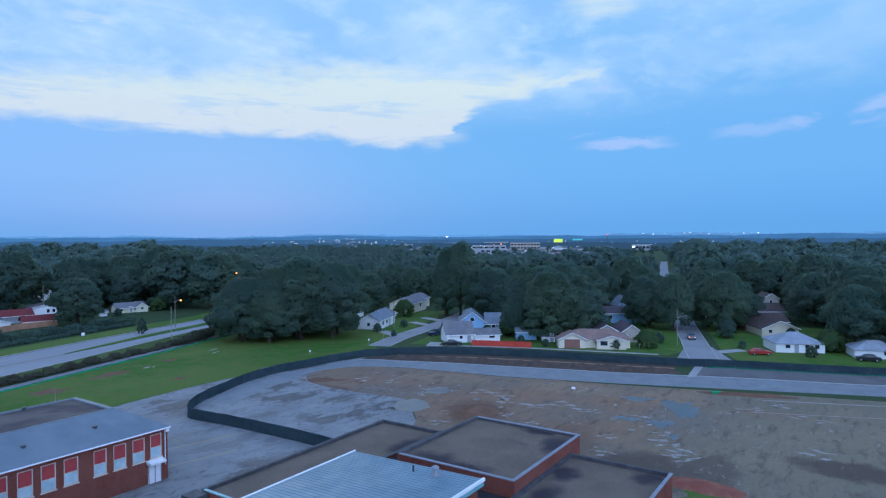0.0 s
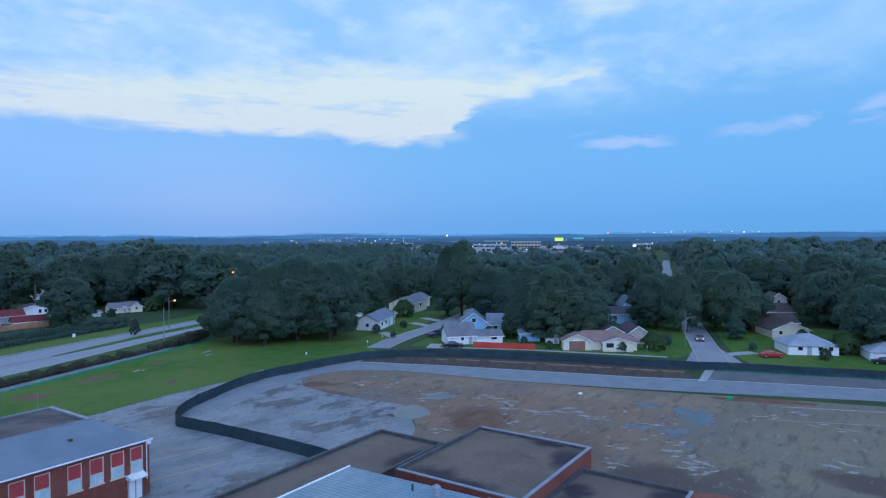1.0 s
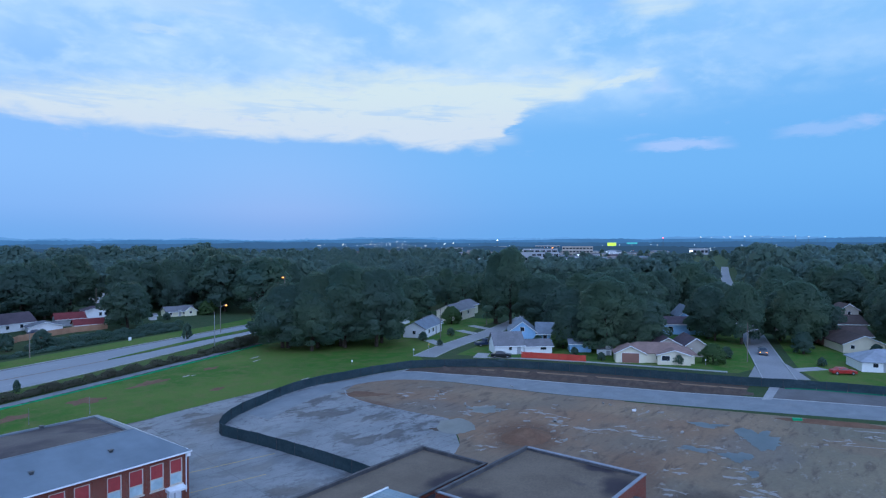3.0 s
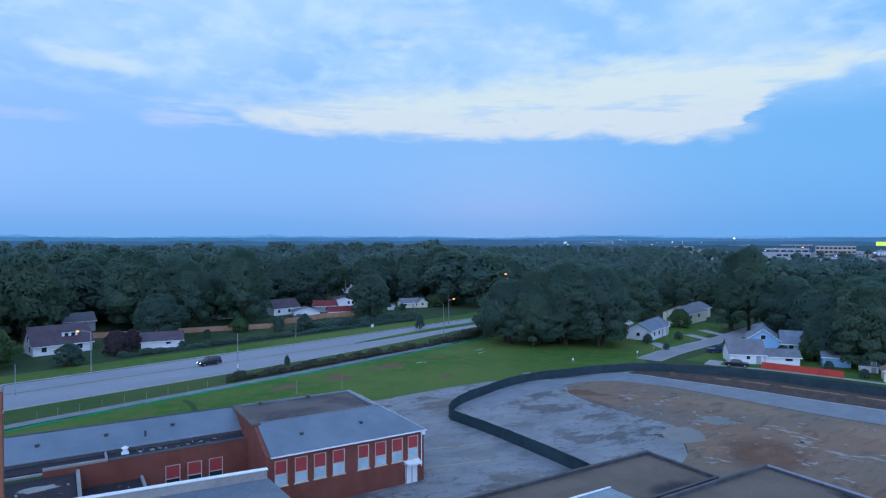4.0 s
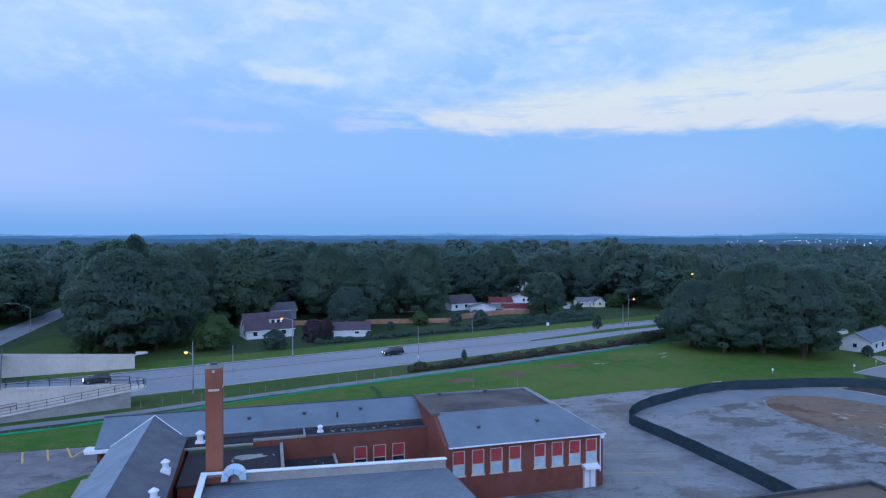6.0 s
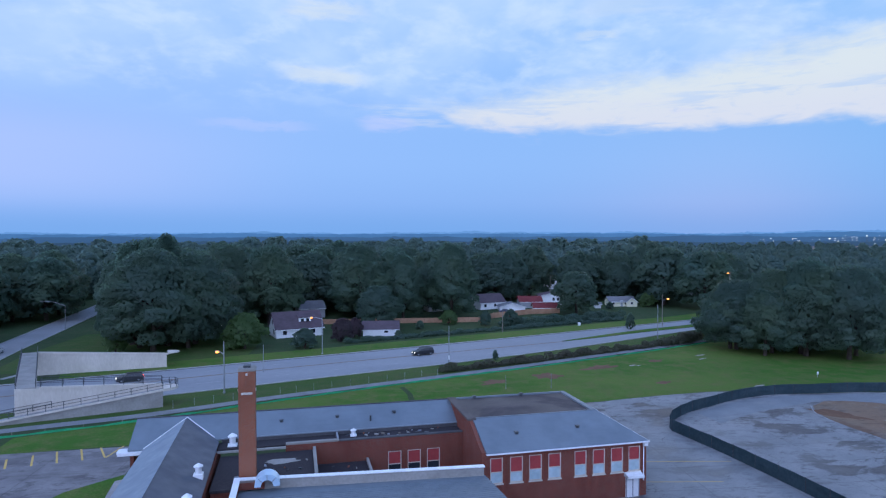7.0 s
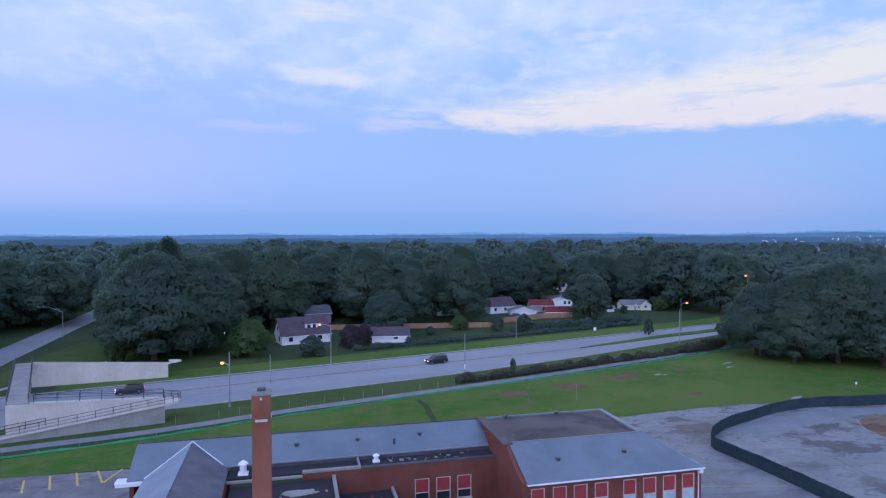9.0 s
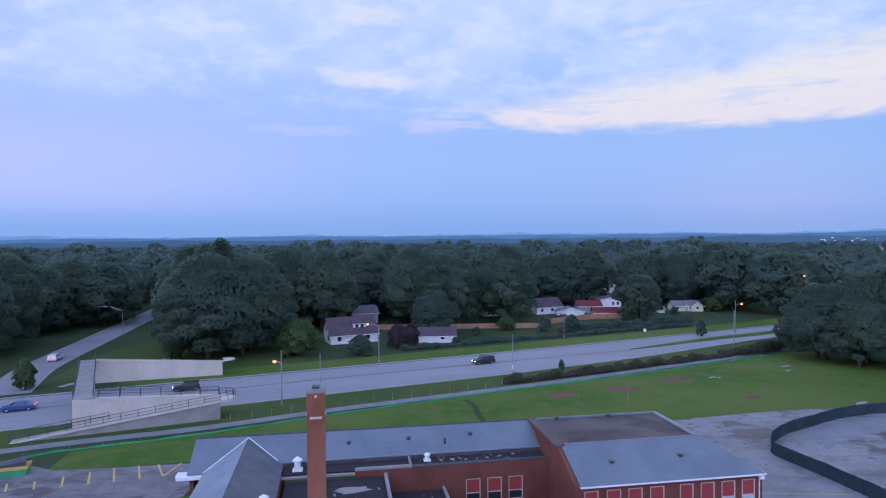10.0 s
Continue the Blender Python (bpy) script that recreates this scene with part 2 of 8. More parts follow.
def asphalt(name, c1, c2, crack, stain_c, s=0.12, amount=0.9, joints=True):
    a = Mat(name, 0.9, 0, 0.25)
    col = a.mix(a.ramp(a.noise(s, 6, 0.6), 0.36, 0.64), c1, c2)
    st = a.noise(0.13, 9, 0.68, vec=a.mapped((0.9, 1.7, 1), (0, 0, 0.5)), dist=0.35)
    where = a.ramp(a.noise(0.05, 3, 0.5), 0.38, 0.54, 0.45, 1.0)
    col = a.mix(a.mul(a.ramp(st, 0.50, 0.59, 0, amount * 0.95), where), col, stain_c)
    st2 = a.noise(0.6, 8, 0.72, vec=a.mapped((0.8, 1.5, 1), (0, 0, 0.6)), dist=0.7)
    col = a.mix(a.mul(a.ramp(st2, 0.53, 0.64, 0, amount * 0.75), where), col, tuple(x * 0.85 for x in stain_c))
    tan = a.ramp(a.noise(0.09, 5, 0.6, vec=a.mapped((1, 1.6, 1), (0, 0, 0.8))), 0.55, 0.72, 0.0, 0.4)
    col = a.mix(tan, col, (c1[0] * 1.05, c1[1] * 0.92, c1[2] * 0.78))
    vo = a.node("ShaderNodeTexVoronoi")
    vo.feature = "DISTANCE_TO_EDGE"
    wob = a.node("ShaderNodeVectorMath")
    wob.operation = "MULTIPLY_ADD"
    nz = a.node("ShaderNodeTexNoise")
    nz.inputs["Scale"].default_value = 0.5
    a.link(a.pos, nz.inputs["Vector"])
    a.link(nz.outputs["Color"], wob.inputs[0])
    wob.inputs[1].default_value = (2.2, 2.2, 0)
    a.link(a.pos, wob.inputs[2])
    a.link(a.mapped((0.13, 0.2, 0.16), (0, 0, 0.4), wob.outputs[0]), vo.inputs["Vector"])
    worn = a.ramp(a.noise(0.2, 3), 0.5, 0.68)
    col = a.mix(a.mul(a.ramp(vo.outputs["Distance"], 0.0, 0.022, 0.85, 0.0), worn), col, crack)
    if joints:
        br = a.node("ShaderNodeTexBrick")
        br.offset = 0.0
        a.link(a.mapped((1, 1, 1), (0, 0, 0.12)), br.inputs["Vector"])
        br.inputs["Scale"].default_value = 1.0
        br.inputs["Mortar Size"].default_value = 0.05
        br.inputs["Brick Width"].default_value, br.inputs["Row Height"].default_value = 9.0, 6.0
        col = a.mix(a.mul(br.outputs["Fac"], 0.45), col, crack)
    fine = a.noise(9, 3, 0.7)
    col = a.mix(a.ramp(fine, 0.3, 0.7, 0, 0.3), col, crack)
    a.color(col)
    a.rough(a.ramp(st, 0.5, 0.66, 0.9, 0.6))
    a.bump(fine, 0.25)
    return a.m


M["lot"] = asphalt("worn_asphalt", (0.215, 0.218, 0.214), (0.275, 0.272, 0.262), (0.075, 0.069, 0.066), (0.070, 0.063, 0.062))
M["park"] = asphalt("old_car_park_asphalt", (0.165, 0.152, 0.150), (0.245, 0.228, 0.220), (0.07, 0.06, 0.058), (0.075, 0.064, 0.064), 0.25)
M["lane"] = asphalt("lane_asphalt", (0.180, 0.192, 0.198), (0.215, 0.226, 0.230), (0.13, 0.135, 0.14), (0.2, 0.2, 0.2), 0.3, 0.6, False)
M["road"] = two_scale("concrete_road", (0.245, 0.250, 0.258), (0.290, 0.292, 0.298), 0.06, 2.5, 0.85, 0.25, vec_scale=(0.35, 1.6, 1))
M["street"] = two_scale("street_asphalt", (0.235, 0.23, 0.23), (0.28, 0.275, 0.275), 0.1, 3.0, 0.85, 0.25)
M["walkway"] = two_scale("concrete_walk", (0.30, 0.29, 0.28), (0.36, 0.35, 0.335), 0.5, 5, 0.9, 0.2)
M["path"] = two_scale("worn_path_concrete", (0.185, 0.188, 0.188), (0.235, 0.235, 0.230), 0.4, 5, 0.9, 0.2)
M["concrete"] = two_scale("cast_concrete", (0.53, 0.475, 0.40), (0.62, 0.555, 0.475), 0.35, 4, 0.85, 0.25, c3=(0.38, 0.32, 0.25), vec_scale=(1, 1, 0.35))
M["chalk"] = two_scale("pale_chalky_scrape", (0.26, 0.235, 0.205), (0.34, 0.315, 0.285), 0.8, 4, 0.85, 0.2, c3=(0.17, 0.14, 0.115))
M["tan_soil"] = two_scale("tan_soil", (0.235, 0.145, 0.085), (0.28, 0.18, 0.110), 0.4, 2.5, 0.95, 0.1, bump=0.4)
M["concrete_dark"] = two_scale("weathered_concrete", (0.26, 0.245, 0.22), (0.33, 0.31, 0.28), 0.4, 4, 0.9, 0.2, c3=(0.17, 0.15, 0.13))
M["gravel"] = two_scale("crushed_stone", (0.125, 0.115, 0.11), (0.16, 0.15, 0.145), 0.2, 6, 0.95, 0.15)


def dirt_material(spots):
    """Bare soil, redder to the north and olive grey to the south; spots are tinted places with ragged edges: x, y, length, width, turn, strength, colour."""
    a = Mat("bare_soil", 0.95, 0, 0.15)
    big = a.noise(0.05, 6, 0.62)
    sep = a.node("ShaderNodeSeparateXYZ")
    a.link(a.pos, sep.inputs[0])
    south = a.ramp(sep.outputs[1], 34.0, 8.0)
    red = a.mix(a.ramp(big, 0.36, 0.64), (0.245, 0.150, 0.092), (0.195, 0.148, 0.105))
    olive = a.mix(a.ramp(big, 0.36, 0.64), (0.235, 0.186, 0.120), (0.185, 0.155, 0.106))
    col = a.mix(south, red, olive)
    warp = a.node("ShaderNodeVectorMath")
    warp.operation = "MULTIPLY_ADD"
    nz = a.node("ShaderNodeTexNoise")
    nz.inputs["Scale"].default_value, nz.inputs["Detail"].default_value, nz.inputs["Roughness"].default_value = 0.35, 6.0, 0.68
    a.link(a.pos, nz.inputs["Vector"])
    a.link(nz.outputs["Color"], warp.inputs[0])
    warp.inputs[1].default_value = (6.0, 6.0, 0)
    a.link(a.pos, warp.inputs[2])
    for x, y, rx, ry, turn, k, c in spots:
        off = a.node("ShaderNodeVectorMath")
        off.operation = "SUBTRACT"
        a.link(warp.outputs[0], off.inputs[0])
        off.inputs[1].default_value = (x + 3.0, y + 3.0, 0)
        v = a.mapped((1 / rx, 1 / ry, 0), (0, 0, 0), a.mapped((1, 1, 0), (0, 0, -turn), off.outputs[0]))
        ln = a.node("ShaderNodeVectorMath")
        ln.operation = "LENGTH"
        a.link(v, ln.inputs[0])
        col = a.mix(a.ramp(ln.outputs["Value"], 0.55, 1.15, k, 0.0), col, c)
    ruts = a.noise(0.30, 7, 0.7, vec=a.mapped((0.7, 2.6, 1), (0, 0, -0.9)), dist=0.6)
    col = a.mix(a.ramp(ruts, 0.50, 0.66, 0, 0.62), col, (0.090, 0.066, 0.050))
    chalk = a.noise(0.45, 7, 0.74, vec=a.mapped((1, 2.4, 1), (0, 0, -0.6)), dist=0.5)
    some = a.ramp(a.noise(0.06, 3), 0.42, 0.58)
    col = a.mix(a.mul(a.ramp(chalk, 0.55, 0.66, 0, 0.6), some), col, (0.33, 0.30, 0.26))
    fine = a.noise(1.8, 6, 0.72)
    col = a.mix(a.ramp(fine, 0.35, 0.7, 0, 0.32), col, (0.10, 0.078, 0.062))
    a.color(col)
    a.bump(fine, 0.7, 0.15)
    return a.m


BROWN, DARK, TAN, GREY = (0.135, 0.074, 0.046), (0.070, 0.052, 0.042), (0.285, 0.200, 0.125), (0.155, 0.142, 0.128)
M["dirt"] = dirt_material(((76.5, 46.5, 8.0, 5.5, 0.5, 0.8, BROWN), (67.0, 19.0, 7.0, 6.0, 0.3, 0.75, DARK), (71.0, 12.5, 6.0, 3.5, 0.2, 0.6, DARK), (79.0, -0.5, 3.6, 7.0, 0.0, 1.0, (0.100, 0.076, 0.056)),
                           (72.5, 30.0, 8.0, 4.0, 0.4, 0.5, BROWN), (101.0, 24.0, 5.0, 7.0, 0.2, 0.55, TAN), (98.0, 40.0, 4.5, 9.0, 0.2, 0.6, TAN), (99.0, 10.0, 3.5, 6.0, 0.2, 0.5, (0.23, 0.15, 0.095)), (93.0, 62.0, 4.0, 10.0, 0.25, 0.5, TAN),
                           (78.5, 30.5, 5.0, 3.0, 0.3, 0.4, (0.20, 0.125, 0.08)), (80.0, 66.0, 5.0, 8.0, 0.3, 0.4, GREY), (90.0, 21.0, 8.0, 6.0, 0.2, 0.45, GREY), (75.5, 72.0, 2.0, 6.0, -0.3, 0.7, BROWN)))
M["dark_soil"] = two_scale("dark_wet_soil", (0.070, 0.052, 0.042), (0.100, 0.072, 0.055), 0.8, 3, 0.9, 0.15, bump=0.5)
M["brown_soil"] = two_scale("brown_soil", (0.150, 0.082, 0.052), (0.185, 0.108, 0.068), 0.3, 2, 0.95, 0.1, bump=0.4)
M["rubble"] = two_scale("brick_rubble", (0.22, 0.075, 0.05), (0.27, 0.115, 0.075), 0.5, 2.5, 0.95, 0.1, bump=0.6)
M["water"] = two_scale("puddle_water", (0.062, 0.064, 0.066), (0.10, 0.10, 0.10), 0.3, 2.0, 0.3, 0.5)


def metal_roof(name, c1, c2, rough):
    a = Mat(name, rough, 0.2, 0.35)
    col = a.mix(a.ramp(a.noise(0.3, 5), 0.35, 0.65), c1, c2)
    col = a.mix(a.ramp(a.noise(1.2, 5, vec=a.mapped((0.3, 2.5, 1))), 0.5, 0.8, 0, 0.15), col, tuple(x * 0.6 for x in c1))
    a.color(col)
    a.rough(a.ramp(a.noise(0.8, 4), 0.3, 0.7, rough - 0.08, rough + 0.1))
    return a.m


M["metal"] = metal_roof("grey_roof_metal", (0.145, 0.172, 0.192), (0.172, 0.202, 0.222), 0.6)
M["metal_teal"] = metal_roof("blue_grey_roof_metal", (0.150, 0.225, 0.262), (0.182, 0.262, 0.300), 0.5)
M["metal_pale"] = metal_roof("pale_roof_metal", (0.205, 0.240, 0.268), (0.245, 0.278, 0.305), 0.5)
M["hood_metal"] = metal_roof("pale_blue_hood_metal", (0.42, 0.56, 0.66), (0.48, 0.62, 0.72), 0.4)
# Darker copy of the roof metal: shade of the east slope in its colour.
M["metal_dark"] = metal_roof("shaded_roof_metal", (0.082, 0.09, 0.110), (0.10, 0.108, 0.130), 0.6)


def flat_roof(name, c, dark, lo, hi, wet=0.6, spots=()):
    """Flat roofing with mottled stains; spots are damp places: x, y, radius along x, along y."""
    a = Mat(name, 0.9, 0, 0.2)
    col = a.mix(a.ramp(a.noise(0.25, 5), 0.35, 0.65), c, tuple(x * 0.82 for x in c))
    st = a.noise(0.11, 6, 0.6, dist=0.6)
    col = a.mix(a.ramp(st, lo, hi, 0, 0.85), col, dark)
    if spots:
        warp = a.node("ShaderNodeVectorMath")
        warp.operation = "MULTIPLY_ADD"
        nz = a.node("ShaderNodeTexNoise")
        nz.inputs["Scale"].default_value, nz.inputs["Detail"].default_value = 0.45, 5.0
        a.link(a.pos, nz.inputs["Vector"])
        a.link(nz.outputs["Color"], warp.inputs[0])
        warp.inputs[1].default_value = (2.6, 2.6, 0)
        a.link(a.pos, warp.inputs[2])
        for x, y, rx, ry in spots:
            m = a.node("ShaderNodeMapping")
            a.link(warp.outputs[0], m.inputs[0])
            m.inputs["Location"].default_value = (-(x + 1.3) / rx, -(y + 1.3) / ry, 0)
            m.inputs["Scale"].default_value = (1 / rx, 1 / ry, 0)
            ln = a.node("ShaderNodeVectorMath")
            ln.operation = "LENGTH"
            a.link(m.outputs[0], ln.inputs[0])
            col = a.mix(a.ramp(ln.outputs["Value"], 0.35, 1.15, 0.92, 0.0), col, dark)
    fine = a.noise(7, 3, 0.7)
    col = a.mix(a.ramp(fine, 0.3, 0.7, 0, 0.35), col, dark)
    a.color(col)
    a.rough(a.ramp(st, lo, hi, 0.92, wet))
    a.bump(fine, 0.3)
    return a.m


M["ballast"] = flat_roof("gravel_roof", (0.180, 0.138, 0.098), (0.035, 0.028, 0.034), 0.62, 0.76, 0.6,
                           ((47.2, 33.5, 2.2, 3.2), (47.0, 29.5, 1.6, 3.0), (57.5, 25.2, 3.4, 2.0), (60.2, 28.5, 1.3, 2.6), (52.0, 40.2, 4.0, 1.6), (44.8, 40.0, 3.0, 1.2), (47.0, 22.0, 3.6, 1.8), (53.5, 22.6, 2.6, 1.4), (56.5, 15.5, 2.0, 2.0)))
M["membrane"] = flat_roof("black_membrane", (0.026, 0.022, 0.027), (0.095, 0.080, 0.075), 0.58, 0.70, 0.9)
M["deck"] = flat_roof("stained_membrane", (0.145, 0.120, 0.102), (0.046, 0.038, 0.044), 0.44, 0.60, 0.85)
M["white"] = two_scale("white_paint", (0.74, 0.74, 0.74), (0.82, 0.82, 0.81), 0.6, 6, 0.55, 0.35, c3=(0.52, 0.51, 0.5))
M["coping"] = two_scale("grey_metal_coping", (0.22, 0.23, 0.25), (0.28, 0.29, 0.31), 0.8, 5, 0.75, 0.3)
M["dark_coping"] = two_scale("tarred_coping", (0.055, 0.055, 0.06), (0.09, 0.088, 0.09), 0.8, 5, 0.7, 0.3)
M["cream"] = two_scale("cream_window_paint", (0.50, 0.44, 0.36), (0.60, 0.53, 0.44), 0.6, 6, 0.6, 0.3, c3=(0.34, 0.29, 0.24))
M["teal"] = two_scale("teal_fascia", (0.16, 0.34, 0.35), (0.20, 0.40, 0.41), 0.6, 4, 0.5, 0.4)
M["red_panel"] = two_scale("red_window_panel", (0.34, 0.045, 0.046), (0.40, 0.058, 0.055), 0.5, 3, 0.6, 0.35)
M["blind"] = two_scale("white_window_panel", (0.36, 0.47, 0.50), (0.48, 0.58, 0.60), 0.6, 3, 0.35, 0.5)
M["fence_cloth"] = two_scale("dark_green_screen_cloth", (0.062, 0.098, 0.112), (0.082, 0.120, 0.134), 0.4, 3, 0.9, 0.1, bump=0.2)
M["steel"] = two_scale("galvanised_steel", (0.33, 0.34, 0.35), (0.42, 0.43, 0.44), 1, 8, 0.45, 0.5, metal=0.7)
M["dark_steel"] = two_scale("dark_painted_steel", (0.045, 0.05, 0.055), (0.07, 0.075, 0.08), 1, 8, 0.5, 0.4)
M["pole_wood"] = two_scale("grey_weathered_wood", (0.20, 0.17, 0.14), (0.27, 0.23, 0.19), 1, 6, 0.9, 0.1, vec_scale=(3, 3, 0.3))
M["green_mesh"] = two_scale("green_silt_mesh", (0.030, 0.30, 0.13), (0.045, 0.38, 0.17), 0.5, 4, 0.8, 0.2)
M["green_mesh_dull"] = two_scale("dusty_green_mesh", (0.022, 0.15, 0.085), (0.03, 0.19, 0.11), 0.5, 4, 0.8, 0.2)
M["red_fence"] = two_scale("red_painted_boards", (0.46, 0.050, 0.035), (0.54, 0.070, 0.045), 0.5, 4, 0.75, 0.2)
M["wood_fence"] = two_scale("cedar_boards", (0.36, 0.20, 0.12), (0.44, 0.26, 0.16), 0.5, 4, 0.85, 0.15)
M["yellow_line"] = two_scale("worn_yellow_paint", (0.56, 0.36, 0.08), (0.62, 0.42, 0.11), 1, 3, 0.8, 0.2, c3=(0.25, 0.2, 0.16))
M["white_line"] = two_scale("worn_white_paint", (0.36, 0.36, 0.355), (0.42, 0.42, 0.41), 1, 3, 0.8, 0.2, c3=(0.28, 0.28, 0.28))
M["faded_line"] = two_scale("faded_line_paint", (0.26, 0.17, 0.11), (0.34, 0.22, 0.12), 1, 3, 0.85, 0.2)
M["tar"] = two_scale("tar_joint", (0.05, 0.045, 0.045), (0.08, 0.07, 0.07), 1, 4, 0.8, 0.2)
M["kerb"] = two_scale("kerb_concrete", (0.36, 0.35, 0.33), (0.44, 0.43, 0.41), 0.8, 5, 0.9, 0.2)
M["trunk"] = two_scale("bark", (0.055, 0.042, 0.032), (0.085, 0.066, 0.05), 1.5, 8, 0.95, 0.1)


def leaf_material(name, c1, c2, c3):
    a = Mat(name, 0.6, 0, 0.3)
    col = a.mix(a.island(), c1, c2)
    col = a.mix(a.ramp(a.noise(0.06, 3), 0.4, 0.6, 0, 0.75), col, c3)
    col = a.mix(a.mul(a.random(), 0.6), col, c3)
    col = a.mix(a.ramp(a.noise(0.35, 4), 0.35, 0.65, 0, 0.35), col, tuple(x * 0.7 for x in c1))
    a.color(col)
    tr = a.node("ShaderNodeBsdfTranslucent")
    a.link(a.mix(0.5, col, tuple(min(0.4, x * 2.6) for x in c2)), tr.inputs["Color"])
    mx = a.node("ShaderNodeMixShader")
    mx.inputs[0].default_value = 0.52
    out = a.nt.nodes["Material Output"]
    a.link(a.bsdf.outputs[0], mx.inputs[1])
    a.link(tr.outputs[0], mx.inputs[2])
    a.link(mx.outputs[0], out.inputs["Surface"])
    return a.m


# Far woods get lighter, bluer leaves than near trees: haze put into the colour.
M["leaf"] = leaf_material("hazed_leaves", (0.084, 0.146, 0.142), (0.104, 0.166, 0.142), (0.114, 0.166, 0.104))
M["leaf_green"] = leaf_material("green_leaves", (0.068, 0.124, 0.102), (0.086, 0.145, 0.102), (0.100, 0.146, 0.078))
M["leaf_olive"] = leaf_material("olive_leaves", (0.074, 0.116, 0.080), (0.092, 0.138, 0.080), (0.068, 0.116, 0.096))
M["leaf_light"] = leaf_material("light_leaves", (0.072, 0.128, 0.046), (0.092, 0.150, 0.052), (0.085, 0.138, 0.05))
M["leaf_red"] = leaf_material("dark_red_leaves", (0.075, 0.050, 0.060), (0.095, 0.062, 0.070), (0.07, 0.06, 0.06))
M["shrub"] = leaf_material("hedge_leaves", (0.080, 0.092, 0.056), (0.100, 0.106, 0.062), (0.100, 0.088, 0.062))
M["glass"] = two_scale("dark_window_glass", (0.020, 0.024, 0.03), (0.03, 0.035, 0.042), 0.5, 2, 0.12, 0.6)
M["tyre"] = two_scale("tyre_rubber", (0.015, 0.015, 0.016), (0.025, 0.025, 0.026), 3, 10, 0.85, 0.2)
M["lamp_orange"] = emitter("sodium_lamp", (1.0, 0.30, 0.05), 3.0)
M["lamp_white"] = emitter("white_lamp", (1.0, 0.93, 0.80), 4.0)
M["lamp_cool"] = emitter("cool_lamp", (0.85, 0.92, 1.0), 3.0)
M["lamp_red"] = emitter("red_lamp", (1.0, 0.07, 0.06), 4.0)
M["sign_yellow"] = emitter("lit_yellow_sign", (0.70, 0.85, 0.08), 0.55)
M["sign_green"] = emitter("lit_green_sign", (0.10, 0.45, 0.40), 0.3)


def wall_paint(name, c):
    return two_scale(name, tuple(x * 0.92 for x in c), c, 0.5, 4, 0.7, 0.25, c3=tuple(x * 0.7 for x in c))


def shingles(name, c):
    a = Mat(name, 0.9, 0, 0.15)
    col = a.mix(a.ramp(a.noise(0.5, 5), 0.35, 0.65), c, tuple(x * 0.8 for x in c))
    col = a.mix(a.ramp(a.noise(1.0, 4, vec=a.mapped((1.2, 1.2, 7))), 0.4, 0.7, 0, 0.4), col, tuple(x * 0.55 for x in c))
    col = a.mix(a.ramp(a.noise(6, 3), 0.3, 0.7, 0, 0.3), col, tuple(x * 0.5 for x in c))
    a.color(col)
    return a.m


# ---------------------------------------------------------------- mesh helpers
def part(name, bm, material, parent=None, label=""):
    me = bpy.data.meshes.new(name)
    bmesh.ops.recalc_face_normals(bm, faces=bm.faces)
    bm.to_mesh(me)
    bm.free()
    me.materials.append(material)
    ob = new(name, me)
    if parent:
        ob.parent = parent
    if label:
        ob["label"] = label
    return ob


def raw(name, verts, faces, material, parent=None, smooth=False):
    me = bpy.data.meshes.new(name)
    me.from_pydata(verts, [], faces)
    me.materials.append(material)
    if smooth:
        me.polygons.foreach_set("use_smooth", [True] * len(me.polygons))
    me.update()
    ob = new(name, me)
    if parent:
        ob.parent = parent
    return ob


def thing(name, label, category, m=None, group="", kind=""):
    ob = new(name)
    ob.empty_display_size = 0.5
    if m is not None:
        ob.matrix_basis = m
    return tagged(ob, label, category, group, kind)


def box(bm, x0, x1, y0, y1, z0, z1, bevel=0.0):
    vs = [bm.verts.new(p) for p in ((x0, y0, z0), (x1, y0, z0), (x1, y1, z0), (x0, y1, z0), (x0, y0, z1), (x1, y0, z1), (x1, y1, z1), (x0, y1, z1))]
    fs = [bm.faces.new([vs[i] for i in f]) for f in ((3, 2, 1, 0), (4, 5, 6, 7), (0, 1, 5, 4), (1, 2, 6, 5), (2, 3, 7, 6), (3, 0, 4, 7))]
    if bevel:
        es = {e for f in fs for e in f.edges}
        bmesh.ops.bevel(bm, geom=list(es), offset=bevel, segments=2, affect="EDGES")
    return bm


def prism(bm, pts, z0, z1):
    """Upright prism over a plan polygon; z0 and z1 may be lists, one per corner."""
    n = len(pts)
    a = z0 if isinstance(z0, (list, tuple)) else [z0] * n
    b = z1 if isinstance(z1, (list, tuple)) else [z1] * n
    lo = [bm.verts.new((p[0], p[1], a[i])) for i, p in enumerate(pts)]
    hi = [bm.verts.new((p[0], p[1], b[i])) for i, p in enumerate(pts)]
    bm.faces.new(hi)
    bm.faces.new(lo[::-1])
    for i in range(n):
        j = (i + 1) % n
        bm.faces.new((lo[i], lo[j], hi[j], hi[i]))
    return bm


def tube(bm, p0, p1, r0, r1=None, seg=8, caps=True):
    r1 = r0 if r1 is None else r1
    p0, p1 = Vector(p0), Vector(p1)
    q = (p1 - p0).to_track_quat("Z", "Y").to_matrix()
    ring = lambda p, r: [bm.verts.new(p + q @ Vector((r * math.cos(k * 2 * math.pi / seg), r * math.sin(k * 2 * math.pi / seg), 0))) for k in range(seg)]
    a, b = ring(p0, r0), ring(p1, r1)
    for i in range(seg):
        j = (i + 1) % seg
        bm.faces.new((a[i], a[j], b[j], b[i]))
    if caps:
        bm.faces.new(a[::-1])
        bm.faces.new(b)
    return bm


